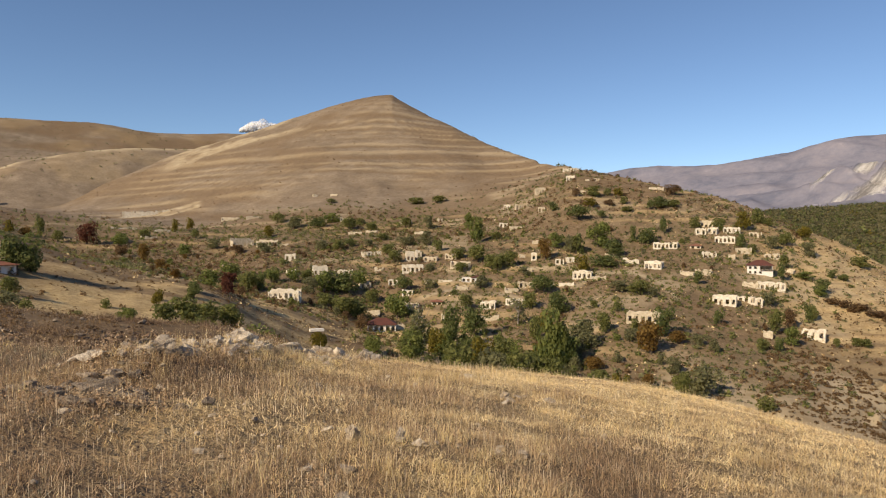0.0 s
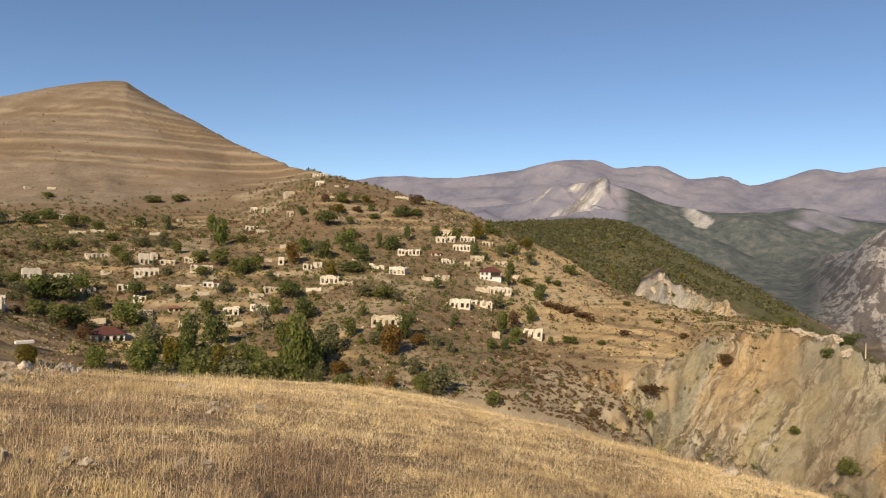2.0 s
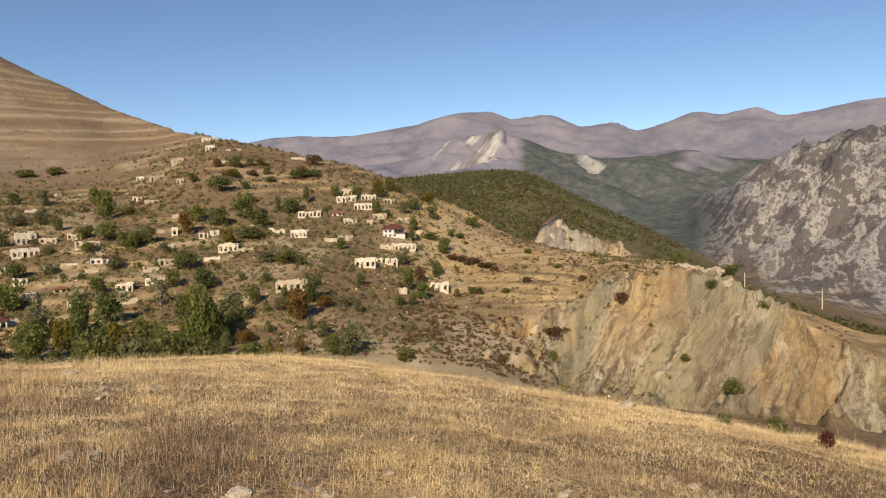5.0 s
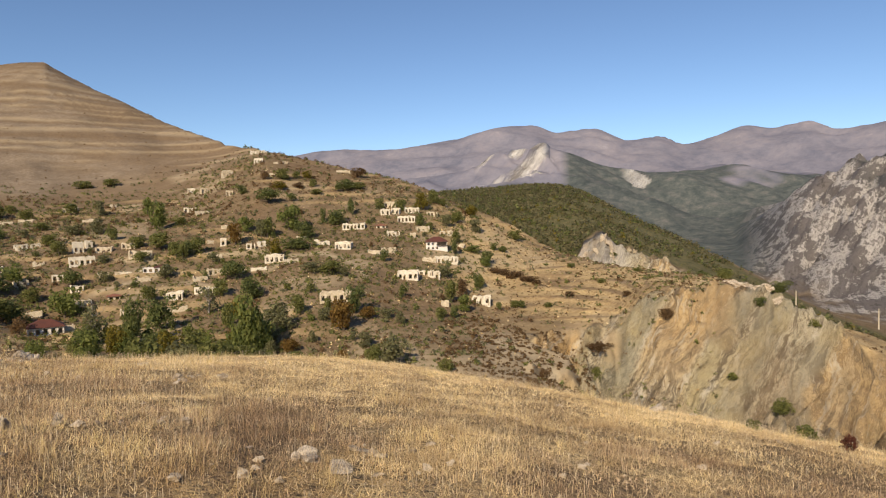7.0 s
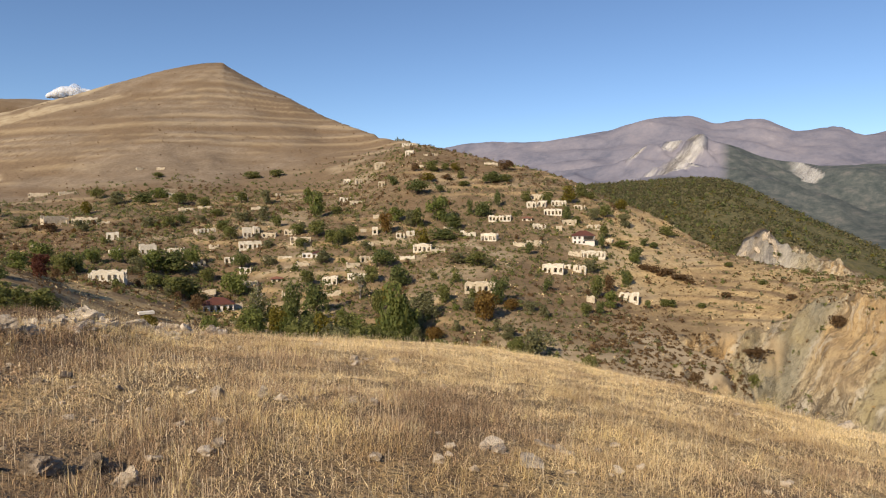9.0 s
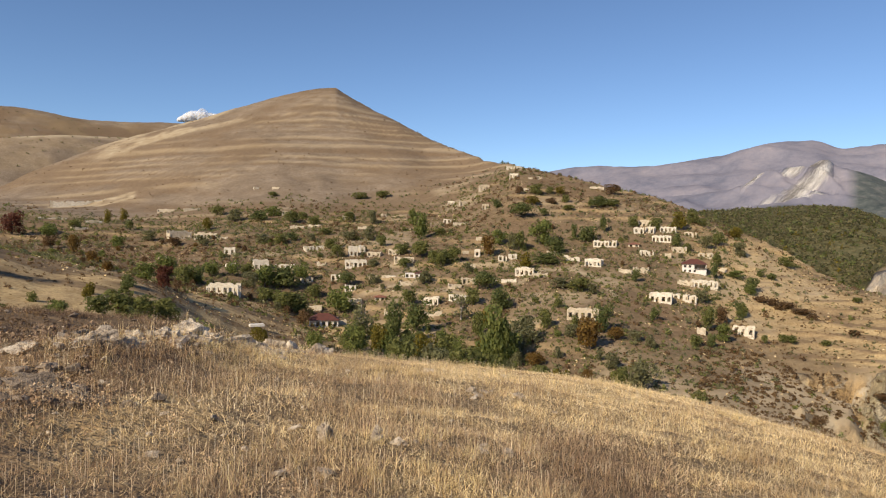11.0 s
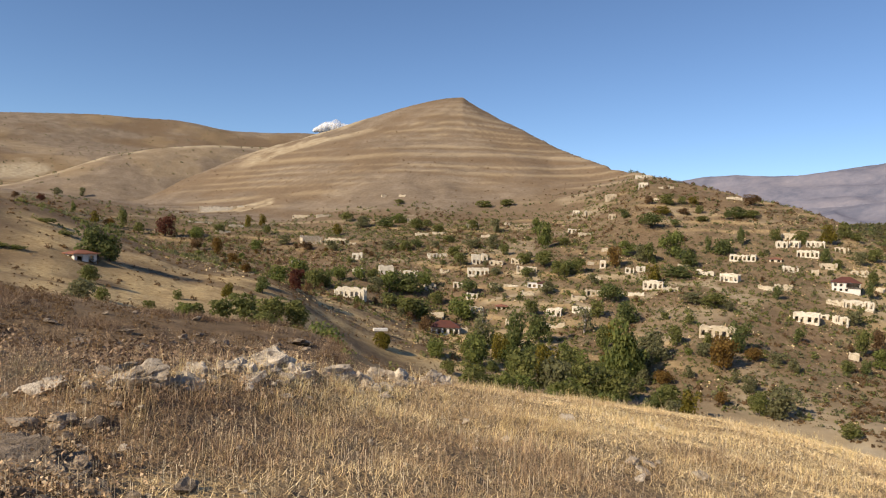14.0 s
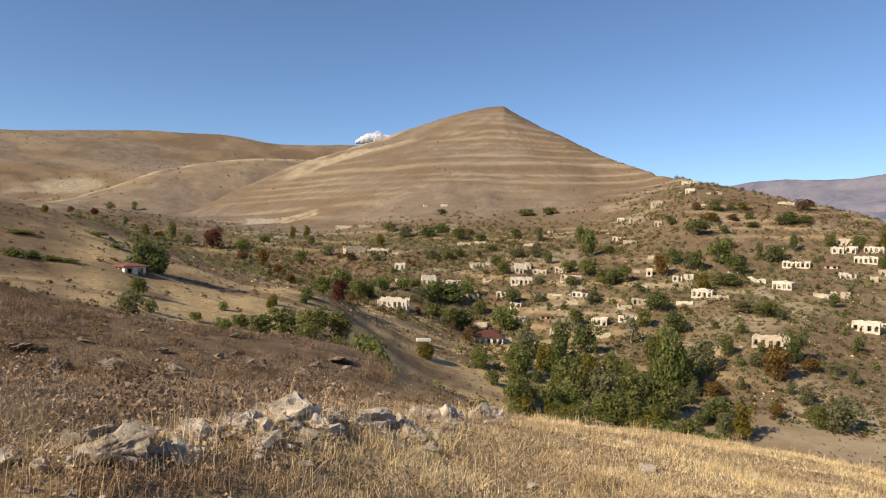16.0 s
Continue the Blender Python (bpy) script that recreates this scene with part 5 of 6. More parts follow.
plant("olive", (-121.4, 140.8, 0.9, 5.4), (-79.6, 123.1, 3.4, 3.9), (-67.0, 107.4, 2.2, 2.6), (-247.3, 406.6, 11.4, 6.1), (-232.1, 398.9, 6.7, 6.6), (-12.3, 32.6, 1.2, 1.4), (-49.5, 136.6, 5.8, 7.5), (-46.5, 142.6, 6.5, 6.6), (-12.5, 31.0, 0.8, 1.0), (-55.7, 116.8, 2.5, 3.4), (-61.4, 111.7, 1.6, 2.3), (-18.6, 183.8, 3.5, 4.5), (1.2, 193.6, 10.9, 9.6), (18.1, 188.2, 11.4, 11.0), (25.2, 188.8, 9.7, 9.4), (38.6, 188.0, 6.8, 9.0), (-8.3, 183.9, 3.8, 6.0), (-1.7, 186.2, 4.1, 6.0), (-66.2, 130.7, 1.9, 1.9), (133.1, 260.1, 5.6, 4.3))
plant("olive", (170.8, 160.4, 2.7, 3.9), (176.4, 146.7, 4.7, 6.7), (138.7, 187.5, 4.8, 3.7), (224.2, 215.3, 5.4, 7.3), (345.8, 445.2, 3.8, 8.6), (139.1, 237.5, 2.9, 4.9), (187.3, 248.9, 2.1, 4.3), (198.4, 153.0, 2.3, 3.7), (196.7, 286.1, 2.1, 4.4), (220.0, 264.2, 2.0, 4.1), (186.1, 204.4, 1.6, 2.8), (150.7, 235.1, 2.2, 4.0))
plant("red", (-66.1, 200.0, 5.2, 4.4), (-215.5, 400.0, 14.1, 11.4), (-314.6, 422.4, 4.9, 5.5), (-98.4, 296.3, 7.9, 8.5))
plant("dark", (-82.0, 287.0, 7.5, 6.9), (-63.6, 167.8, 3.0, 3.6), (-96.4, 480.2, 9.1, 13.6), (-60.8, 393.1, 5.4, 6.4), (22.9, 331.0, 6.8, 8.1), (-50.9, 306.9, 11.2, 14.0), (-23.4, 311.9, 7.0, 7.7), (-39.2, 274.6, 8.6, 8.6), (-1.2, 229.1, 15.5, 6.4), (6.7, 246.2, 12.4, 9.7), (37.3, 292.7, 8.6, 10.0), (39.3, 268.3, 9.7, 9.6), (68.8, 229.9, 10.3, 6.5), (69.3, 393.1, 8.8, 12.6), (82.7, 394.6, 5.1, 5.3), (59.0, 423.0, 6.2, 6.8), (114.4, 412.2, 5.3, 4.8), (120.8, 416.1, 7.1, 11.7), (109.9, 368.0, 10.1, 4.0), (92.3, 362.9, 8.1, 3.4))
plant("dark", (98.1, 357.2, 9.2, 10.6), (77.0, 340.1, 8.7, 10.2), (69.0, 322.0, 6.1, 11.8), (140.2, 343.5, 7.3, 5.1), (102.0, 292.4, 6.0, 4.0), (166.0, 308.6, 4.2, 4.4), (170.2, 307.1, 3.7, 4.7), (93.2, 246.6, 5.5, 3.7), (104.7, 225.9, 5.1, 3.3), (-107.1, 123.4, 1.9, 3.8), (-106.5, 127.1, 1.7, 3.5), (-93.2, 146.1, 8.9, 8.5), (-91.9, 148.8, 6.0, 4.8), (-66.3, 174.7, 3.1, 3.8), (419.0, 422.3, 11.4, 14.2), (197.6, 164.8, 4.3, 6.6), (421.5, 338.1, 10.7, 15.0), (186.4, 163.9, 3.5, 4.9))
plant("grey", (-113.5, 485.5, 8.4, 11.7), (-76.3, 389.5, 6.7, 7.9), (-49.1, 389.9, 4.0, 6.4), (-18.2, 457.4, 9.1, 6.8), (-16.9, 388.6, 7.7, 8.0), (-28.3, 391.1, 6.1, 9.6), (-12.9, 332.3, 4.0, 6.0), (-62.4, 293.4, 6.6, 7.6), (41.9, 227.7, 9.1, 10.3), (67.2, 280.8, 4.8, 9.8), (77.4, 272.2, 4.7, 4.3), (57.5, 227.1, 4.3, 5.4), (31.9, 317.2, 4.4, 5.2), (10.9, 306.2, 5.8, 7.0), (-11.9, 311.8, 4.8, 6.1), (-106.9, 383.8, 6.0, 9.2), (-144.2, 408.1, 5.7, 9.0), (57.0, 344.9, 10.1, 6.6), (154.6, 341.6, 7.6, 6.0))
plant("grey", (169.7, 336.0, 6.9, 7.2), (121.0, 271.2, 6.3, 6.0), (81.3, 219.2, 4.2, 4.2), (66.2, 186.2, 7.8, 8.7), (-58.7, 89.6, 3.1, 4.2), (-360.2, 501.9, 5.8, 6.6), (-752.5, 1108.5, 14.8, 11.0), (9.6, 190.5, 11.6, 10.2))
plant("dead", (-12.4, 233.0, 13.4, 9.2), (23.2, 258.5, 10.3, 8.5))
plant("rust", (-33.5, 246.8, 5.6, 5.3), (75.1, 437.9, 5.6, 5.3), (92.8, 420.8, 4.3, 6.7), (139.1, 449.5, 6.9, 10.4), (-124.1, 387.8, 5.4, 9.2), (-174.6, 358.9, 6.2, 7.0), (120.8, 251.9, 7.8, 5.1), (-324.8, 412.4, 4.8, 4.7), (149.2, 200.1, 3.2, 9.8), (110.5, 174.2, 3.6, 4.1), (165.1, 184.0, 4.1, 5.4), (157.9, 274.3, 2.7, 7.7), (161.2, 267.5, 2.7, 7.6), (150.5, 279.6, 2.5, 5.2), (152.7, 275.5, 2.7, 5.6), (163.5, 264.1, 2.4, 5.0), (155.2, 272.2, 2.4, 5.1), (175.3, 217.1, 1.9, 4.2), (166.1, 241.8, 2.0, 4.6))
plant("conifer", (140.2, 301.0, 7.7, 3.3), (131.4, 260.4, 6.2, 4.1), (152.2, 289.9, 6.8, 6.4))


def fan(n, a0, a1, r0, r1, seed):
    """Random spots in a sector of the land."""
    rng = np.random.RandomState(seed)
    a = np.radians(rng.uniform(a0, a1, n))
    r = np.sqrt(rng.uniform(r0 * r0, r1 * r1, n))
    return -np.sin(a) * r, np.cos(a) * r, np.degrees(a), r, rng


def thicket(n, a0, a1, r0, r1, kinds, tall, seed):
    """More trees of the same sorts, close together along the gully."""
    x, y, az, r, rng = fan(n, a0, a1, r0, r1, seed)
    for k in range(n):
        h = rng.uniform(*tall)
        if abs(az[k] - 6.0) < 1.3 and 205 < r[k] < 256:
            continue
        plant(kinds[rng.randint(len(kinds))], (x[k], y[k], h, h * rng.uniform(0.75, 1.25)))


def scatter_leaves(name, xs, ys, tall, wide, per, mat, label, category, seed, card=0.16):
    """One mesh of many small bushes, each a clump of leaves on the ground."""
    rng = np.random.RandomState(seed)
    n = len(xs)
    zs = height(xs, ys)
    d = rng.normal(size=(n, per, 3))
    d /= np.linalg.norm(d, axis=2, keepdims=True)
    d[..., 2] = np.abs(d[..., 2])
    r = rng.uniform(0.45, 1.0, (n, per, 1))
    lump = rng.uniform(0.75, 1.2, (n, per, 1))
    c = np.stack([xs, ys, zs], 1)[:, None] + d * r * lump * np.stack([wide / 2, wide / 2, tall], 1)[:, None]
    v, f = leaf_cards(c.reshape(-1, 3), (d + rng.normal(size=d.shape) * 0.35).reshape(-1, 3), (np.repeat(wide, per) * card)[:, None], rng)
    return tagged(raw_mesh(name, v, f, mat, False), label, category, kind="stuff")


def small_shrubs():
    looks = (("olive", 8200, "low olive scrub between the ruined houses"), ("grey", 6600, "grey-green thorn scrub on the village slope"), ("rust", 5200, "brown withered scrub on the slope"), ("dark", 1100, "dark green low bushes on the slope"))
    for k, (kind, n, label) in enumerate(looks):
        x, y, az, r, rng = fan(n * 4, -46, 38, 196, 620, 40 + k)
        patch = fractal(x, y, 60, 3, 140 + k)
        keep = (patch + rng.uniform(-0.5, 0.5, len(x)) > -0.05) & (rng.uniform(0, 1, len(x)) < np.interp(r, [200, 300, 480, 620], [1, 1, 0.5, 0.15])) & ~((r < 240) & (az > 8) & (rng.uniform(0, 1, len(x)) > 0.08)) & ~((az < -27) & (rng.uniform(0, 1, len(x)) > 0.25))
        x, y, r = x[keep][:n], y[keep][:n], r[keep][:n]
        wide = rng.uniform(0.7, 1.0, len(x)) * rng.choice([1.0, 1.5, 2.4, 3.6], len(x), p=[0.25, 0.3, 0.28, 0.17]) * np.interp(r, [200, 600], [0.85, 1.2])
        scatter_leaves("scrub", x, y, wide * rng.uniform(0.4, 0.75, len(x)), wide, 15, LEAVES[kind], label, "scrub", 60 + k)
    # scattered dots of scrub on the hill and the spur
    x, y, az, r, rng = fan(900, -9, 30, 600, 1080, 51)
    wide = rng.uniform(0.8, 2.6, len(x))
    scatter_leaves("scrub", x, y, wide * 0.5, wide, 12, LEAVES["rust"], "sparse brown scrub on the bare hill", "scrub", 66)
    x, y, az, r, rng = fan(1800, 13, 48, 1350, 2950, 57)
    wide = rng.uniform(3, 9, len(x))
    scatter_leaves("scrub", x, y, wide * 0.45, wide, 9, LEAVES["grey"], "dots of grey-green scrub on the far grassy hills", "scrub", 70)
    x, y, az, r, rng = fan(420, -58, -27, 255, 420, 52)
    wide = rng.uniform(0.6, 2.2, len(x))
    scatter_leaves("scrub", x, y, wide * 0.5, wide, 18, LEAVES["rust"], "sparse brown scrub on the straw terraces", "scrub", 67)
    x, y, az, r, rng = fan(900, -36, -24, 190, 252, 54)
    wide = rng.uniform(0.7, 2.0, len(x))
    scatter_leaves("scrub", x, y, wide * 0.45, wide, 20, LEAVES["rust"], "dark brown scrub above the gully", "scrub", 69)
    x, y, az, r, rng = fan(500, 17, 46, 75, 330, 53)
    wide = rng.uniform(0.4, 1.8, len(x))
    scatter_leaves("scrub", x, y, wide * 0.5, wide, 20, LEAVES["rust"], "low brown scrub round the mown field", "scrub", 68)


small_shrubs()
thicket(30, -10, 6, 202, 236, ("green", "olive", "dark", "olive", "yellow", "grey"), (3.5, 7.5), 501)
thicket(16, 9, 21, 258, 310, ("olive", "grey", "rust", "olive"), (2.3, 2.98), 502)
thicket(34, 10, 26, 300, 420, ("olive", "grey", "rust", "green", "autumn"), (2.3, 2.98), 503)
thicket(44, -24, 10, 250, 420, ("olive", "grey", "dark", "rust"), (2.3, 2.98), 504)
thicket(18, -12, -2, 178, 206, ("olive", "green", "olive", "grey", "dark"), (3.0, 6.0), 506)
thicket(30, -12, 4.0, 160, 184, ("olive", "green", "olive", "yellow", "green"), (4.5, 7.5), 507)
thicket(16, -20, -8, 196, 240, ("olive", "grey", "autumn", "green"), (2.6, 5.0), 505)


def tussocks():
    """Tiny dry tufts and sprigs that roughen every slope."""
    for k, (mat, n, a0, a1, r0, r1, w0, w1, label) in enumerate((
            (LEAVES["rust"], 9000, -46, 30, 198, 480, 0.35, 1.0, "brown tussocks all over the village slope"), (BLADES, 7000, -46, 30, 198, 480, 0.4, 1.1, "pale dry tussocks all over the village slope"),
            (LEAVES["olive"], 4500, -46, 30, 198, 480, 0.3, 0.9, "sprigs of olive scrub on the village slope"), (LEAVES["rust"], 3000, 17, 52, 70, 330, 0.2, 0.8, "brown tussocks round the field"),
            (LEAVES["rust"], 2500, -60, -27, 258, 420, 0.3, 1.0, "brown tussocks on the spur"), (LEAVES["rust"], 4500, -25, 20, 105, 225, 0.2, 0.9, "brown tussocks in the gully"))):
        x, y, az, r, rng = fan(n, a0, a1, r0, r1, 520 + k)
        keep = fractal(x, y, 18, 3, 530 + k) + rng.uniform(-0.6, 0.6, n) > -0.15
        x, y = x[keep], y[keep]
        wide = rng.uniform(w0, w1, len(x))
        scatter_leaves("tussocks", x, y, wide * 0.6, wide, 6, mat, label, "grass", 540 + k, 0.26)


tussocks()


def woods():
    """The wooded ridge behind the spur, tree by tree but counted by no one."""
    for k, (kind, n, label) in enumerate((("dark", 1700, "dark green oak wood on the ridge"), ("oak", 5300, "olive-brown oak wood on the ridge"), ("yellow", 260, "yellowing trees in the oak wood"))):
        x, y, az, r, rng = fan(n * 3, -62, -22, 400, 1180, 80 + k)
        keep = (r > line_r(CREST, az) + 20) & (r < line_r(FOREST, az) + 20) & ~((az > -44.9) & (az < -34.5) & (r > 500) & (r < 592))
        keep &= fractal(x, y, 90, 3, 88) + rng.uniform(-0.6, 0.6, len(x)) > -0.25
        x, y = x[keep][:n], y[keep][:n]
        wide = rng.uniform(3.5, 7.5, len(x))
        scatter_leaves("wood", x, y, wide * rng.uniform(0.7, 1.0, len(x)), wide, 15, LEAVES[kind], label, "wood", 90 + k, 0.17)


woods()

# ---------------------------------------------------------------- the knoll: rocks, stones, grass
def rock_mesh(seed, detail=4, flat=0.75, mat=LIMESTONE):
    """An angular, weathered limestone block, about 1 across."""
    rng = random.Random(seed)
    bm = bmesh.new()
    bmesh.ops.create_icosphere(bm, subdivisions=detail, radius=0.62)
    cuts = []
    for _ in range(20):
        d = Vector((rng.gauss(0, 1), rng.gauss(0, 1), rng.gauss(0, 0.8))).normalized()
        cuts.append((d, rng.uniform(0.24, 0.50)))
    off = Vector((rng.uniform(0, 50), rng.uniform(0, 50), rng.uniform(0, 50)))
    for v in bm.verts:
        for d, reach in cuts:
            over = v.co.dot(d) - reach
            if over > 0:
                v.co -= d * over * 0.93
        n1 = noise.fractal(v.co * 3.1 + off, 0.7, 2.0, 4)
        n2 = noise.ridged_multi_fractal(v.co * 4.5 + off, 0.9, 2.1, 4, 0.8, 1.5)
        v.co += v.co.normalized() * (0.13 * n1 - 0.11 * n2)
        v.co.z *= flat
    me = bpy.data.meshes.new("rock")
    bm.to_mesh(me)
    bm.free()
    me.materials.append(mat)
    me.polygons.foreach_set("use_smooth", np.ones(len(me.polygons), bool))
    me.set_sharp_from_angle(angle=radians(28))
    return me


ROCKS = [rock_mesh(s, 4, 0.8) for s in range(8)]
BLOCKS = [rock_mesh(60 + s, 3, 0.8) for s in range(6)]
CHIPS = [rock_mesh(70 + s, 2, 0.8, LICHENED_SHADED) for s in range(5)]
LEDGE = [rock_mesh(40 + s, 4, 0.7, LICHENED_SHADED) for s in range(4)]
FACE = [rock_mesh(80 + s, 3, 0.9, CLIFF_STONE) for s in range(6)]
STONES = [rock_mesh(20 + s, 2, 0.7) for s in range(5)]
laid = [0]


def rocks(name, label, group, *spots, sink=0.25, shapes=ROCKS):
    """Rocks half sunk in the turf: (x, y, width, height) of each."""
    for x, y, w, h in spots:
        laid[0] += 1
        rng = random.Random(3000 + laid[0])
        ob = new(name, rng.choice(shapes))
        h, w = h * 0.72, w * 1.2
        tall = h * 1.6
        ob.matrix_world = pose(x, y, ground_at(x, y) + h - tall * 0.42, rng.uniform(-20, 20), rng.uniform(-20, 20), rng.uniform(0, 360)) @ Matrix.Diagonal((w * 1.1, w * rng.uniform(0.8, 1.15), tall * 1.15, 1))
        tagged(ob, label, "rock", group)


def boulder(x, y, rise, w, d, turn, lean, label, group, shapes):
    """One boulder whose top stands that far above the turf."""
    laid[0] += 1
    rng = random.Random(3000 + laid[0])
    me = rng.choice(shapes)
    top = max(v.co.z for v in me.vertices)
    rise, w, d = rise * 0.62, w * 0.8, d * 0.8
    h = rise * 2.2
    ob = new("boulder", me)
    ob.matrix_world = pose(x, y, ground_at(x, y) + rise - top * h, lean, rng.uniform(-8, 8), turn) @ Matrix.Diagonal((w, d, h, 1))
    tagged(ob, label, "rock", group)


# the outcrop: slabs that stand in a broken row, tilted to the sun
for row in ((-3.06, 8.62, 0.25, 0.62, 0.48, 20, 14), (-3.30, 8.82, 0.18, 0.46, 0.40, 80, -8), (-2.82, 8.95, 0.17, 0.46, 0.40, 140, 10), (-3.30, 9.10, 0.15, 0.36, 0.30, 10, 12),
            (-2.98, 9.36, 0.18, 0.52, 0.42, 60, 15), (-2.80, 9.78, 0.20, 0.46, 0.40, 110, -12), (-2.66, 10.30, 0.30, 0.64, 0.50, 30, 18), (-2.42, 10.28, 0.22, 0.44, 0.36, 160, 8), (-2.92, 10.22, 0.20, 0.42, 0.36, 75, -10),
            (-2.58, 10.92, 0.17, 0.44, 0.36, 15, 12), (-2.37, 11.48, 0.32, 0.78, 0.50, 50, 8), (-2.02, 11.62, 0.27, 0.62, 0.44, 95, -6), (-2.20, 12.12, 0.25, 0.54, 0.42, 130, 10), (-2.08, 12.82, 0.30, 0.54, 0.44, 25, 12),
            (-1.98, 13.62, 0.32, 0.58, 0.46, 70, 10), (-1.75, 15.02, 0.36, 0.84, 0.56, 40, 8), (-1.48, 15.22, 0.30, 0.54, 0.44, 120, -9), (-0.93, 4.64, 0.17, 0.28, 0.20, 20, 12), (-0.66, 6.52, 0.17, 0.17, 0.14, 20, 6), (-0.32, 6.66, 0.15, 0.19, 0.13, 80, 6), (1.38, 5.45, 0.10, 0.18, 0.14, 50, 8), (1.86, 5.56, 0.09, 0.28, 0.10, -40, 6), (-2.30, 12.10, 0.12, 0.30, 0.26, 5, 4), (-1.90, 11.96, 0.12, 0.30, 0.24, 66, 7)):
    boulder(*row, "weathered grey-white limestone boulder in a low outcrop among grass", "boulders of the outcrop", ROCKS)
for row in ((-2.92, 7.22, 0.25, 0.72, 0.50, 15, 16), (-3.32, 7.10, 0.20, 0.62, 0.46, 70, -10), (-2.62, 7.34, 0.15, 0.42, 0.34, 130, 8), (-3.14, 6.86, 0.13, 0.42, 0.32, 45, 12), (-3.62, 7.38, 0.17, 0.50, 0.40, 100, 6),
            (-2.88, 6.72, 0.09, 0.24, 0.20, 10, 5), (-1.36, 4.70, 0.20, 0.34, 0.26, 60, 8), (-1.12, 4.84, 0.16, 0.28, 0.22, 130, -6)):
    boulder(*row, "dark weathered limestone ledge half buried in dry weeds", "boulders of the near ledge", LEDGE)
rocks("boulder", "low grey rock on the brown bank", "rocks on the bank",
      (-10.62, 22.19, 1.08, 0.40), (-8.02, 22.56, 0.80, 0.31), (-8.09, 27.51, 0.98, 0.31), (-9.53, 24.80, 0.52, 0.28), (-8.21, 25.65, 0.43, 0.22), (-13.16, 20.43, 0.86, 0.29), (-14.86, 21.24, 0.76, 0.27), (-12.24, 21.36, 0.60, 0.24), (-12.25, 23.69, 0.51, 0.24), shapes=LEDGE)
rocks("stone", "small pale stone lying in the dry grass", "loose stones on the knoll",
      (-0.65, 6.64, 0.08, 0.08), (-0.31, 6.60, 0.09, 0.07), (-1.41, 5.86, 0.06, 0.04), (-2.48, 6.39, 0.05, 0.03), (-2.45, 6.58, 0.05, 0.03), (0.68, 9.54, 0.12, 0.05), (-0.41, 10.14, 0.08, 0.10), (-1.33, 6.54, 0.05, 0.03), (-1.13, 6.26, 0.06, 0.04), (-1.76, 6.36, 0.05, 0.03),
      (8.91, 10.47, 0.36, 0.26), (9.5, 10.2, 0.22, 0.10), (9.8, 10.0, 0.26, 0.09), (1.02, 5.43, 0.09, 0.07), (1.39, 5.66, 0.13, 0.08), (1.28, 5.50, 0.12, 0.07), (1.36, 5.36, 0.16, 0.07), (1.91, 5.48, 0.12, 0.07), (1.84, 5.58, 0.12, 0.07), (1.77, 5.68, 0.10, 0.06), (0.72, 10.2, 0.14, 0.09), (0.9, 10.3, 0.1, 0.07), (-0.58, 5.1, 0.10, 0.07), (-0.52, 5.24, 0.09, 0.06), (0.29, 12.79, 0.2, 0.1), (1.68, 13.73, 0.2, 0.1), (0.79, 9.96, 0.14, 0.07), (1.26, 9.98, 0.14, 0.07), (0.85, 5.07, 0.1, 0.07), (0.95, 5.2, 0.06, 0.05), (-1.61, 5.98, 0.09, 0.05), (-0.56, 5.73, 0.09, 0.07), (-0.84, 5.74, 0.09, 0.06), (2.42, 5.32, 0.08, 0.06), (2.14, 5.12, 0.09, 0.06), (1.51, 5.14, 0.18, 0.06), (1.73, 5.01, 0.09, 0.05), (2.27, 5.72, 0.07, 0.05), (1.06, 4.93, 0.07, 0.05), shapes=STONES)


def loose_stones():
    rng = random.Random(77)
    spots = []
    for cx, cy, n, spread in ((-1.6, 6.4, 16, 0.7), (1.9, 5.4, 18, 0.8), (-0.4, 6.9, 8, 0.5), (-2.6, 8.2, 16, 0.9), (-3.0, 10.3, 22, 1.1), (-2.4, 12.6, 18, 1.0), (4.2, 6.0, 10, 1.6), (0.6, 8.5, 8, 1.5), (6.0, 7.4, 10, 0.9)):
        for _ in range(n):
            s = rng.choice((0.03, 0.04, 0.05, 0.08))
            spots.append((rng.gauss(cx, spread), rng.gauss(cy, spread), s * rng.uniform(0.8, 1.5), s * 0.8))
    rocks("stone", "small pale stone lying in the dry grass", "loose stones on the knoll", *spots, shapes=STONES)
    bank = [(-math.sin(a) * r, math.cos(a) * r, w, w * 0.5) for a, r, w in ((radians(rng.uniform(12, 44)), rng.uniform(18, 31), rng.uniform(0.15, 0.5)) for _ in range(46))]
    rocks("stone", "grey stone on the heathy bank", "stones on the bank", *bank, shapes=CHIPS)


loose_stones()


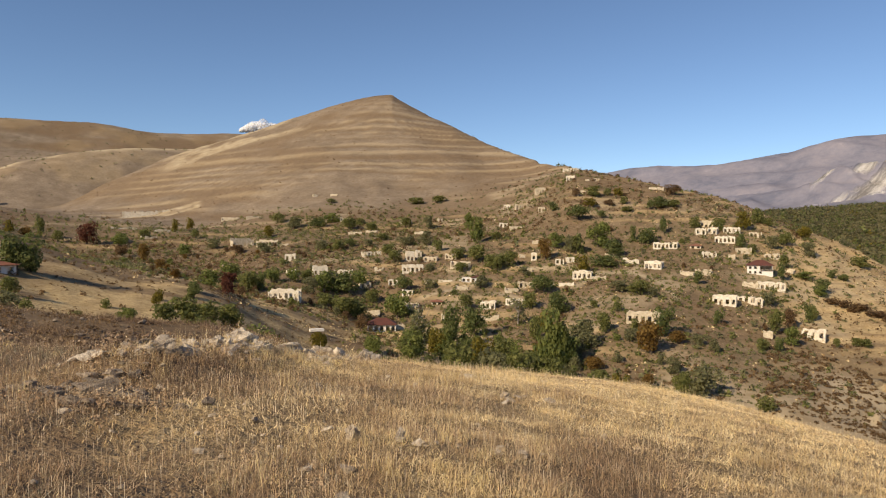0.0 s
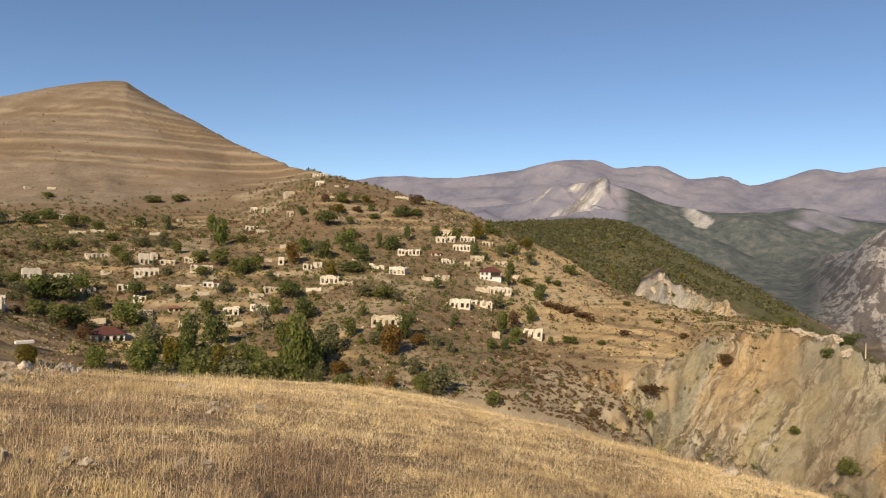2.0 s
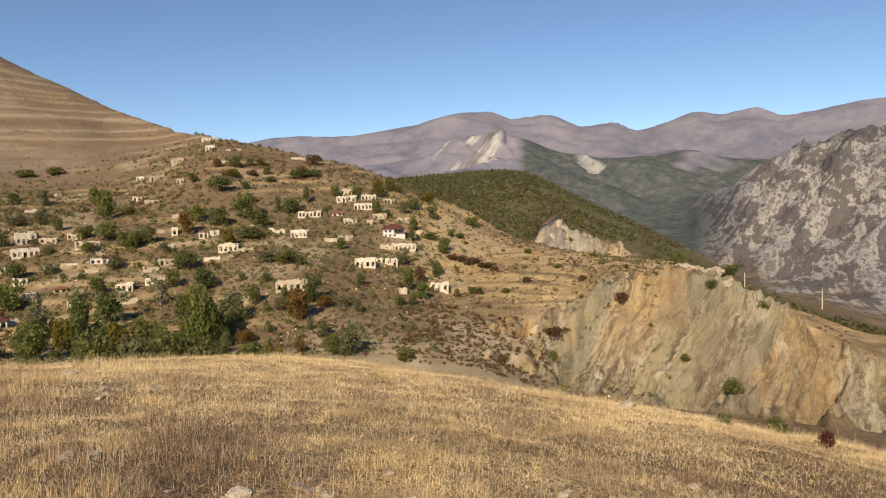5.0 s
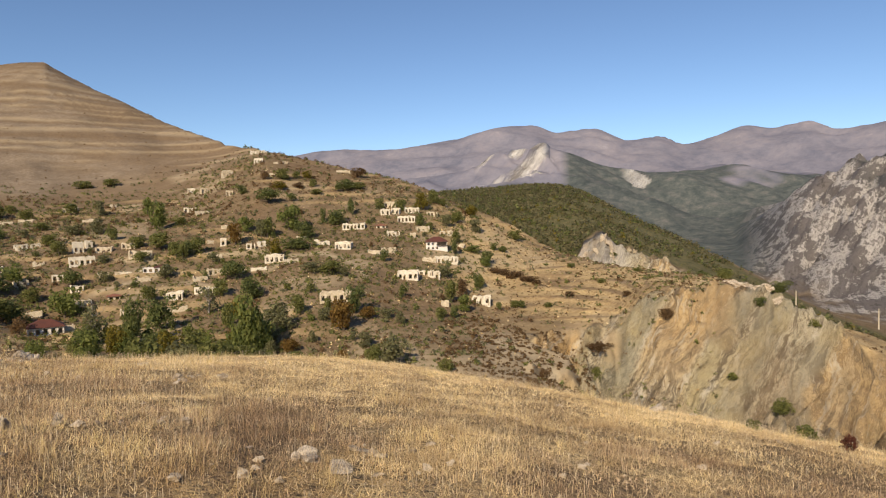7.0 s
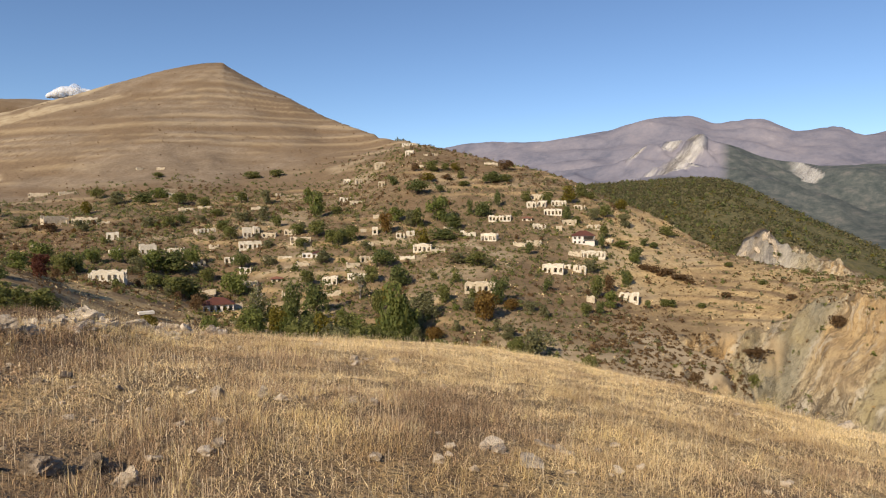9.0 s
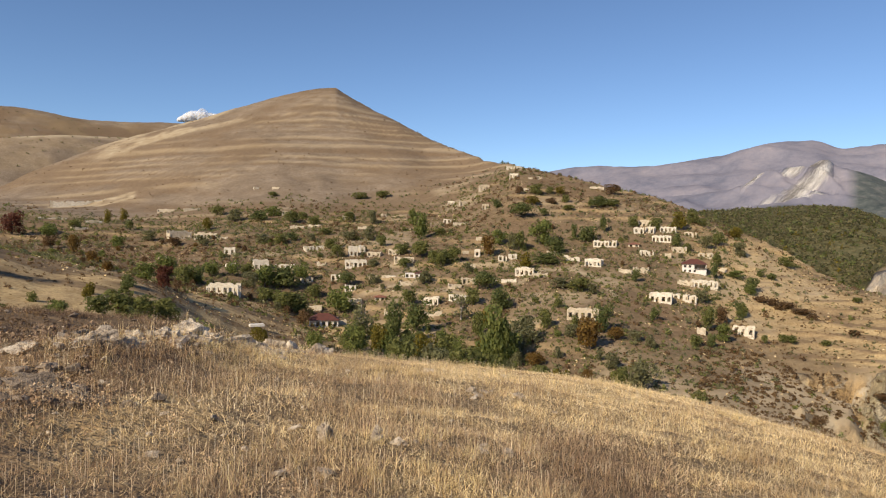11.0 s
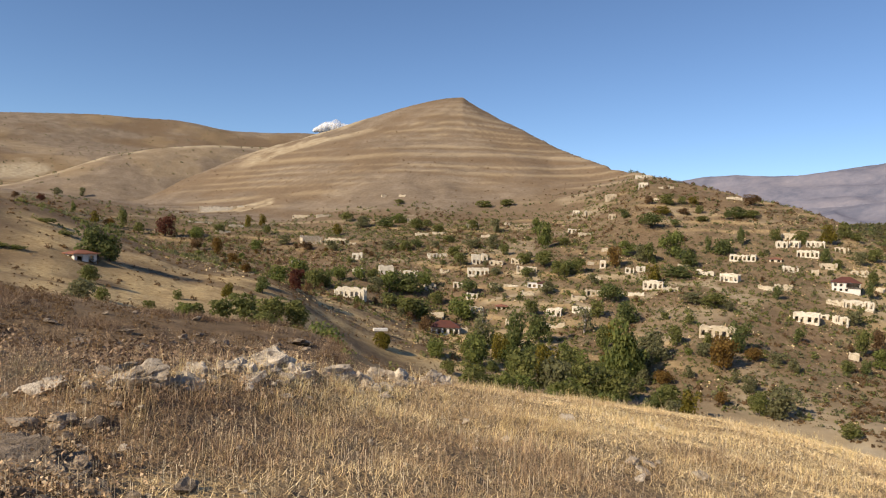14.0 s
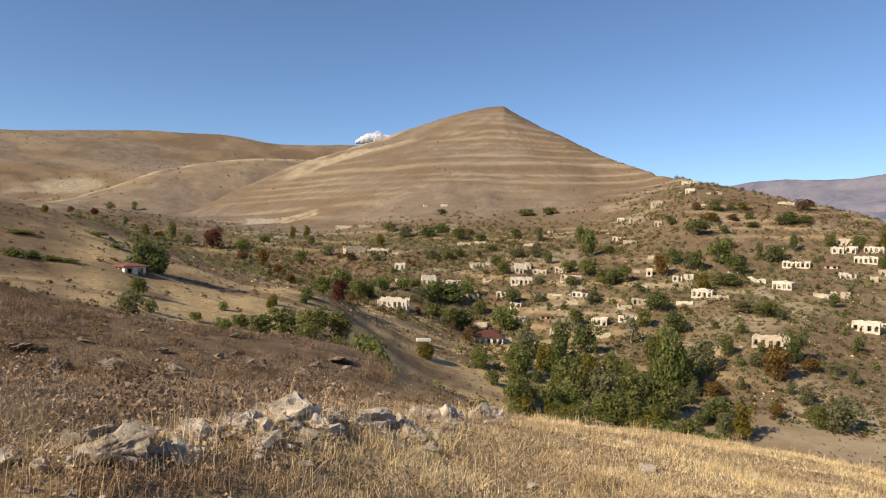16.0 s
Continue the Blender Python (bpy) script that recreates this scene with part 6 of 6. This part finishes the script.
def broken_blocks():
    """Smaller blocks that fill the outcrop between its boulders."""
    rng = random.Random(31)
    line_of = ((-3.3, 8.3), (-2.95, 9.5), (-2.6, 10.6), (-2.2, 11.9), (-1.7, 15.0))
    spots = []
    for (ax, ay), (bx, by) in zip(line_of, line_of[1:]):
        for _ in range(34):
            u = rng.random()
            w = rng.uniform(0.06, 0.22)
            spots.append((ax + (bx - ax) * u + rng.gauss(0, 0.24), ay + (by - ay) * u + rng.gauss(0, 0.2), w, w * rng.uniform(0.45, 0.8)))
    rocks("rock", "broken pale limestone block in the low outcrop", "broken blocks of the outcrop", *spots, shapes=STONES)
    ledge = [(rng.gauss(-2.9, 0.35), rng.gauss(7.2, 0.35), w, w * 0.6) for w in (rng.uniform(0.08, 0.22) for _ in range(34))]
    rocks("rock", "dark broken limestone in dry weeds", "broken blocks of the near ledge", *ledge, shapes=CHIPS)


broken_blocks()


STAND = (0.0, 0.5)                 # the turf is laid out round this spot


def tufts(name, n_tufts, per, a0, a1, r0, r1, power, tall, wide, spread, mat, label, seed, want, plain=False):
    """Grass: bent blades in tufts, all in one mesh. want(x, y) gives how much grows there, 0..1."""
    rng = np.random.RandomState(seed)
    a = np.radians(rng.uniform(a0, a1, n_tufts))
    u = rng.uniform(0, 1, n_tufts)
    r = (r0 ** power + (r1 ** power - r0 ** power) * u) ** (1 / power)
    x, y = STAND[0] - np.sin(a) * r, STAND[1] + np.cos(a) * r
    lush = want(x, y)
    keep = rng.uniform(0, 1, n_tufts) < lush
    x, y, lush, r = x[keep], y[keep], lush[keep], r[keep]
    n = len(x)
    size = np.clip(np.clip(0.4 + 0.85 * lush, 0.45, 1.25) * rng.uniform(0.55, 1.4, n) * np.clip(0.9 + 1.1 * fractal(x, y, 0.7, 2, 221), 0.35, 1.6), 0.2, 1.7)
    bx = np.repeat(x, per) + rng.normal(size=n * per) * spread
    by = np.repeat(y, per) + rng.normal(size=n * per) * spread
    bz = height(bx, by) - 0.015
    h = np.repeat(size, per) * rng.uniform(tall[0], tall[1], n * per)
    far = np.repeat(np.clip(r / 9, 0.8, 4), per)
    w = wide * far * rng.uniform(0.6, 1.3, n * per)
    turn = rng.uniform(0, 2 * math.pi, n * per)
    lean = rng.normal(size=n * per) * 0.95 + 0.2
    ldir = rng.uniform(0, 2 * math.pi, n * per)
    base = np.stack([bx, by, bz], 1)
    side = np.stack([np.cos(turn), np.sin(turn), np.zeros(n * per)], 1) * w[:, None]
    tip = np.stack([np.cos(ldir) * lean * h + 0.06 * h, np.sin(ldir) * lean * h, h * np.cos(lean)], 1)
    mid = base + tip * np.array([0.38, 0.38, 0.58])
    v = np.stack([base - side, base + side, mid + side * 0.75, mid - side * 0.75, base + tip], 1).reshape(-1, 3)
    if plain:
        v = np.stack([base - side, base + side, base + tip], 1).reshape(-1, 3)
        return tagged(raw_mesh(name, v, np.arange(len(v)).reshape(-1, 3), mat, False), label, "grass", kind="stuff")
    k = np.arange(n * per)[:, None] * 5
    f = np.concatenate([k + np.array([[0, 1, 2]]), k + np.array([[0, 2, 3]]), k + np.array([[3, 2, 4]])], 0)
    return tagged(raw_mesh(name, v, f, mat, False), label, "grass", kind="stuff")


def straw_grows(x, y):
    open_patch = np.clip(0.8 + 1.5 * fractal(x, y, 1.5, 3, 205), 0.12, 1)
    return np.clip(1.05 - 0.9 * heath(x, y), 0.07, 1) * (1 - 0.9 * bank_side(x, y)) * open_patch * np.clip(1 - 0.75 * bump(np.degrees(np.arctan2(-x, y)), 9, 60, 4) * np.clip((np.hypot(x, y) - 15) / 4, 0, 1), 0, 1)


tufts("dry_grass", 19000, 15, -66, 52, 2.6, 9, 1.75, (0.02, 0.085), 0.0019, 0.05, BLADES, "dense tufts of dry straw-coloured grass on the knoll", 5, straw_grows, plain=True)
tufts("dry_grass", 19000, 15, -66, 62, 8.5, 19, 1.75, (0.025, 0.11), 0.0024, 0.07, BLADES, "tufts of dry straw-coloured grass further along the knoll", 13, straw_grows, plain=True)
tufts("dry_grass", 15000, 12, -66, 56, 17, 50, 1.4, (0.04, 0.15), 0.0028, 0.11, BLADES, "dry straw-coloured grass along the knoll's crest", 6, straw_grows, plain=True)
tufts("dry_grass", 11000, 7, -40, 20, 44, 135, 1.5, (0.12, 0.38), 0.0055, 0.25, BLADES, "rough dry grass on the slope below the knoll", 14, lambda x, y: np.clip(0.7 + 0.9 * fractal(x, y, 7, 3, 208), 0.1, 1), plain=True)
tufts("tall_grass", 700, 6, -64, 56, 4, 22, 1.6, (0.18, 0.32), 0.0014, 0.03, BLADES, "single tall dry grass stalks", 7, lambda x, y: (0.25 + 0.4 * straw_grows(x, y)) * (1 - 0.8 * bank_side(x, y)))
tufts("grass_bunches", 3600, 30, -66, 58, 3.0, 20, 1.7, (0.08, 0.20), 0.0018, 0.035, YELLOW, "bunches of taller pale yellow grass", 17, lambda x, y: np.clip(2.2 * fractal(x, y, 1.1, 3, 231) + 0.05, 0, 1) * np.clip(1.1 - 0.7 * heath(x, y), 0, 1), plain=True)
tufts("herbs", 3000, 16, -66, 58, 2.7, 13, 1.8, (0.04, 0.15), 0.0020, 0.028, DARK_WEEDS, "dark withered herbs in tight clumps", 19, lambda x, y: np.clip(heath(x, y) * 1.3 - 0.1, 0.02, 1), plain=True)
tufts("weeds", 9000, 14, -64, 56, 2.6, 24, 1.65, (0.02, 0.14), 0.0026, 0.05, WEEDS, "low brown withered weeds among the grass", 8, lambda x, y: np.clip(heath(x, y) * 1.1 + 0.12, 0, 1) * (1 - 0.85 * bank_side(x, y)), plain=True)
tufts("herbs", 3600, 16, -66, 58, 2.6, 12, 1.8, (0.03, 0.10), 0.0024, 0.035, SAGE, "low grey-green herbs in the weedy patches", 20, lambda x, y: np.clip(heath(x, y) * 1.4 - 0.35, 0, 1), plain=True)
tufts("weeds", 13000, 14, -66, 56, 2.6, 11, 1.9, (0.02, 0.12), 0.0026, 0.07, WEEDS, "withered herbs and seed stalks close to the path", 10, lambda x, y: np.clip(heath(x, y) * 1.2 + 0.16, 0, 1) * (1 - 0.85 * bank_side(x, y)), plain=True)
tufts("weeds", 6000, 12, 4, 56, 15, 62, 1.5, (0.06, 0.24), 0.0034, 0.14, DARK_WEEDS, "brown withered heath on the bank", 9, lambda x, y: np.clip(0.75 + 0.8 * fractal(x, y, 4, 3, 211), 0, 1), plain=True)

tufts("heath_cushions", 9500, 26, 13, 58, 9, 34, 1.6, (0.08, 0.26), 0.0020, 0.09, DARK_WEEDS, "dark cushions of withered heath on the bank", 18,
      lambda x, y: np.clip(1.6 * fractal(x, y, 2.2, 3, 219) + 0.25, 0, 1) * np.maximum(np.clip(heath(x, y) - 0.3, 0, 1), np.clip((np.hypot(x, y) - 16) / 4, 0, 1)), plain=True)


def litter(n, seed, mat, label, share):
    """Fallen blades and stalks lying on the soil."""
    rng = np.random.RandomState(seed)
    a = np.radians(rng.uniform(-66, 58, n))
    r = (2.6 ** 1.7 + (22 ** 1.7 - 2.6 ** 1.7) * rng.uniform(0, 1, n)) ** (1 / 1.7)
    x, y = STAND[0] - np.sin(a) * r, STAND[1] + np.cos(a) * r
    keep = rng.uniform(0, 1, n) < share(x, y)
    x, y, r = x[keep], y[keep], r[keep]
    n = len(x)
    z = height(x, y)
    d, w, up = rng.uniform(0, 2 * math.pi, n), 0.002 * np.clip(r / 7, 0.8, 2.5), rng.uniform(0.0, 0.05, n)
    ln = rng.uniform(0.04, 0.13, n)
    p = np.stack([x, y, z + 0.004], 1)
    t = np.stack([np.cos(d) * ln, np.sin(d) * ln, up], 1)
    s = np.stack([-np.sin(d) * w, np.cos(d) * w, np.zeros(n)], 1)
    v = np.stack([p - s, p + s, p + t], 1).reshape(-1, 3)
    tagged(raw_mesh("straw_litter", v, np.arange(3 * n).reshape(n, 3), mat, False), label, "litter", kind="stuff")


def fine_grass(n, seed, mat, label, share):
    """The thin undergrowth of the turf: upright single blades everywhere."""
    rng = np.random.RandomState(seed)
    a = np.radians(rng.uniform(-66, 58, n))
    r = (2.6 ** 1.6 + (28 ** 1.6 - 2.6 ** 1.6) * rng.uniform(0, 1, n)) ** (1 / 1.6)
    x, y = STAND[0] - np.sin(a) * r, STAND[1] + np.cos(a) * r
    keep = rng.uniform(0, 1, n) < share(x, y)
    x, y, r = x[keep], y[keep], r[keep]
    n = len(x)
    d, w, ln = rng.uniform(0, 2 * math.pi, n), 0.0022 * np.clip(r / 6, 0.9, 3.5), rng.uniform(0.015, 0.07, n)
    p = np.stack([x, y, height(x, y) - 0.005], 1)
    lean = rng.normal(size=(n, 2)) * 0.8
    t = np.stack([lean[:, 0] * ln, lean[:, 1] * ln, ln], 1)
    s = np.stack([-np.sin(d) * w, np.cos(d) * w, np.zeros(n)], 1)
    v = np.stack([p - s, p + s, p + t], 1).reshape(-1, 3)
    tagged(raw_mesh("turf", v, np.arange(3 * n).reshape(n, 3), mat, False), label, "grass", kind="stuff")


fine_grass(400000, 311, BLADES, "fine dry undergrowth of the straw turf", lambda x, y: np.clip(1.1 - 0.95 * heath(x, y), 0.12, 1) * (1 - 0.85 * bank_side(x, y)))
fine_grass(210000, 312, WEEDS, "fine brown undergrowth of withered herbs", lambda x, y: np.clip(heath(x, y) * 1.1 + 0.12, 0, 1) * (1 - 0.85 * bank_side(x, y)))
fine_grass(150000, 313, DARK_WEEDS, "fine dark undergrowth of the heathy bank", lambda x, y: 0.9 * bank_side(x, y))
litter(110000, 301, BLADES, "fallen straw lying between the tufts", lambda x, y: np.clip(1.1 - 0.8 * heath(x, y), 0.15, 1) * (1 - 0.8 * bank_side(x, y)))
litter(60000, 302, WEEDS, "dead brown stems lying on the soil", lambda x, y: np.clip(heath(x, y) * 1.2, 0.1, 1))


def brush():
    x, y, az, r, rng = fan(5200, 6, 56, 16, 75, 210)
    keep = fractal(x, y, 5, 3, 212) + rng.uniform(-0.4, 0.4, len(x)) > 0.0
    x, y = x[keep], y[keep]
    wide = rng.uniform(0.25, 0.9, len(x))
    scatter_leaves("scrub", x, y, wide * 0.5, wide, 34, LEAVES["rust"], "brown cushion scrub on the bank", "scrub", 213, 0.045)
    x, y, az, r, rng = fan(900, 14, 56, 10, 26, 218)
    keep = (bank_side(x, y) > 0.5) & (fractal(x, y, 3.0, 3, 219) + rng.uniform(-0.3, 0.3, len(x)) > 0.05)
    x, y = x[keep], y[keep]
    wide = rng.uniform(0.3, 0.95, len(x))
    scatter_leaves("heath_bushes", x, y, wide * 0.5, wide, 130, DARK_WEEDS, "dark twiggy heath bushes on the bank", "scrub", 220, 0.028)
    x, y, az, r, rng = fan(2600, -64, 58, 3.5, 16, 214)
    keep = rng.uniform(0, 1, len(x)) < heath(x, y) * 1.1 * (1 - 0.8 * bank_side(x, y))
    x, y = x[keep], y[keep]
    wide = rng.uniform(0.08, 0.22, len(x))
    scatter_leaves("weeds", x, y, wide * 0.7, wide, 30, WEEDS, "small brown cushion weeds between stones", "weeds", 215, 0.045)
    x, y, az, r, rng = fan(1500, -62, 14, 24, 125, 216)
    wide = rng.uniform(0.3, 1.0, len(x))
    scatter_leaves("scrub", x, y, wide * 0.5, wide, 22, LEAVES["olive"], "low scrub below the knoll's crest", "scrub", 217, 0.09)


brush()


def seed_heads():
    """Pale dry seed heads that speckle the turf."""
    rng = np.random.RandomState(260)
    a, r = np.radians(rng.uniform(-62, 60, 24000)), rng.uniform(2.8 ** 1.7, 16 ** 1.7, 24000) ** (1 / 1.7)
    x, y = STAND[0] - np.sin(a) * r, STAND[1] + np.cos(a) * r
    keep = rng.uniform(0, 1, len(x)) < 1 - 0.9 * bank_side(x, y)
    x, y, r = x[keep], y[keep], r[keep]
    tall, w = rng.uniform(0.04, 0.17, len(x)), rng.uniform(0.002, 0.005, len(x)) * np.clip(r / 7, 0.8, 1.6)
    c = np.stack([x, y, height(x, y) + tall], 1)
    d = rng.normal(size=(len(x), 3))
    d /= np.linalg.norm(d, axis=1, keepdims=True)
    v, f = leaf_cards(c, d, w[:, None], rng)
    stem = np.stack([c - [0.0012, 0, 0], c + [0.0012, 0, 0], c * [1, 1, 0] + np.stack([0 * x, 0 * x, c[:, 2] - tall - 0.01], 1)], 1).reshape(-1, 3)
    tagged(raw_mesh("seed_heads", np.concatenate([v, stem]), np.arange(len(v) + len(stem)).reshape(-1, 3), HUSK, False), "pale dry seed heads on thin stalks in the turf", "grass", kind="stuff")


seed_heads()


def weeds_by_the_rocks():
    """Withered stalks that grow through and before the outcrop."""
    rng = np.random.RandomState(230)
    u = rng.uniform(0, 1, 330)
    ax, ay = np.interp(u, [0, 0.5, 1], [-3.2, -2.5, -1.8]), np.interp(u, [0, 0.5, 1], [8.0, 10.8, 14.6])
    x, y = ax + rng.normal(size=330) * 0.35, ay + rng.normal(size=330) * 0.4
    wide = rng.uniform(0.08, 0.20, 330)
    lx, ly = rng.normal(size=150) * 0.4 - 2.9, rng.normal(size=150) * 0.4 + 7.1
    lw = rng.uniform(0.10, 0.24, 150)
    scatter_leaves("weeds", lx, ly, rng.uniform(0.06, 0.2, 150), lw, 34, WEEDS, "withered brown herbs over the dark ledge", "weeds", 233, 0.05)
    scatter_leaves("weeds", x, y, rng.uniform(0.06, 0.18, 330), wide, 30, WEEDS, "withered brown herbs among the outcrop's rocks", "weeds", 231, 0.06)
    tufts("dry_grass", 1300, 10, 4, 34, 6.8, 16, 1.6, (0.08, 0.26), 0.0016, 0.05, BLADES, "dry stalks before the outcrop", 232, lambda px, py: np.exp(-((px - np.interp(py, [7.5, 10.4, 14.6], [-3.2, -2.6, -1.7])) / 0.9) ** 2))


weeds_by_the_rocks()
plant("red", (9.9, 7.4, 0.26, 0.26))
plant("green", (-27.5, 101, 9.6, 6.6), (-30.5, 112, 6.5, 5.5))
plant("olive", (-35, 106, 5.6, 6.0), (-42, 112, 4.6, 5.5))
plant("olive", (11.9, 9.7, 0.32, 0.5), (10.6, 9.8, 0.2, 0.3))


# pale beds that crop out where the spur ends
rocks("crag", "pale tilted rock bed on the edge of the spur", "rock beds of the spur", (216.3, 206.2, 4.5, 2.2), (212.7, 199.5, 5.0, 3.0), (206, 192, 4.5, 2.6), (201.2, 184.7, 5.5, 3.2), (197.3, 177.0, 5.0, 3.0),
      (193.0, 169.7, 5.5, 3.0), (192.7, 166.1, 4.0, 2.6), (192.5, 162.3, 4.5, 2.4))


def face_blocks():
    """Buttresses of broken rock that stand out of the quarry."""
    rng = random.Random(91)
    for _ in range(30):
        az, r = radians(rng.uniform(-44.4, -35.2)), rng.uniform(553, 572)
        x, y = -math.sin(az) * r, math.cos(az) * r
        laid[0] += 1
        ob = new("crag", rng.choice(BLOCKS if az > radians(-39) else FACE))
        s = rng.uniform(4, 10)
        ob.matrix_world = pose(x, y, ground_at(x, y) - s * 0.1, rng.uniform(-15, 15), rng.uniform(-15, 15), math.degrees(az) + rng.uniform(-30, 30)) @ Matrix.Diagonal((s * 0.8, s * 0.7, s * rng.uniform(0.9, 1.6), 1))
        tagged(ob, "pale broken rock buttress of the old quarry", "rock", "buttresses of the quarry")


face_blocks()


def sheet_cart():
    """A small white sheet-metal lid standing beside the dark pit below the red-roofed house."""
    x, y = -41.0, 203.6
    base = empty("trailer", x, y, ground_at(x, y), facing(x, y, 12), "small white sheet-metal trailer in the shade of a tree", "trailer")
    part("body", box(-2.1, 2.1, -0.9, 0.9, 0.55, 1.35, 0.08), PLASTER, base)
    part("drawbar", box(2.1, 3.2, -0.06, 0.06, 0.55, 0.66), WOOD, base)
    for sy in (-0.95, 0.95):
        bm = bmesh.new()
        bmesh.ops.create_cone(bm, cap_ends=True, segments=16, radius1=0.34, radius2=0.34, depth=0.2, matrix=pose(0, sy, 0.34, 90, 0, 0))
        part("wheel", bm, WOOD, base)


sheet_cart()


def post(x, y, tall):
    base = empty("power_pole", x, y, ground_at(x, y), 0, "pale concrete power pole in the valley", "pole", "power poles")
    bm = bmesh.new()
    bmesh.ops.create_cone(bm, cap_ends=True, segments=10, radius1=0.5, radius2=0.3, depth=tall, matrix=Matrix.Translation((0, 0, tall / 2 - 0.3)))
    part("pole", bm, CREAM, base)
    part("crossarm", box(-1.6, 1.6, -0.12, 0.12, tall - 1.6, tall - 1.35), WOOD, base)


post(490.4, 394.6, 12)
post(504.1, 335.0, 16)

# ---------------------------------------------------------------- the sky's one cloud
def cloud():
    rng = random.Random(5)
    bm = bmesh.new()
    far, az, el = 4750, 16.0, 8.35
    at = Vector((-math.sin(radians(az)) * far, math.cos(radians(az)) * far, far * math.tan(radians(el))))
    right = Vector((math.cos(radians(az)), math.sin(radians(az)), 0))
    for _ in range(34):
        u = rng.uniform(-1, 1)
        s = 30 * (1.15 - abs(u)) * rng.uniform(0.6, 1.1) + 10
        p = right * (u * 115) + Vector((0, 0, rng.uniform(-6, 40) * (1 - abs(u - 0.1)) + 14 * u))
        bmesh.ops.create_icosphere(bm, subdivisions=3, radius=s, matrix=Matrix.Translation(p))
    for v in bm.verts:
        v.co += v.co.normalized() * 5 * noise.fractal(v.co * 0.06, 0.8, 2.0, 3)
    ob = part("cloud", bm, CLOUD, None, "", True)
    ob.location = at
    tagged(ob, "small white fair-weather cloud above the hill's shoulder", "cloud", kind="structure")


cloud()
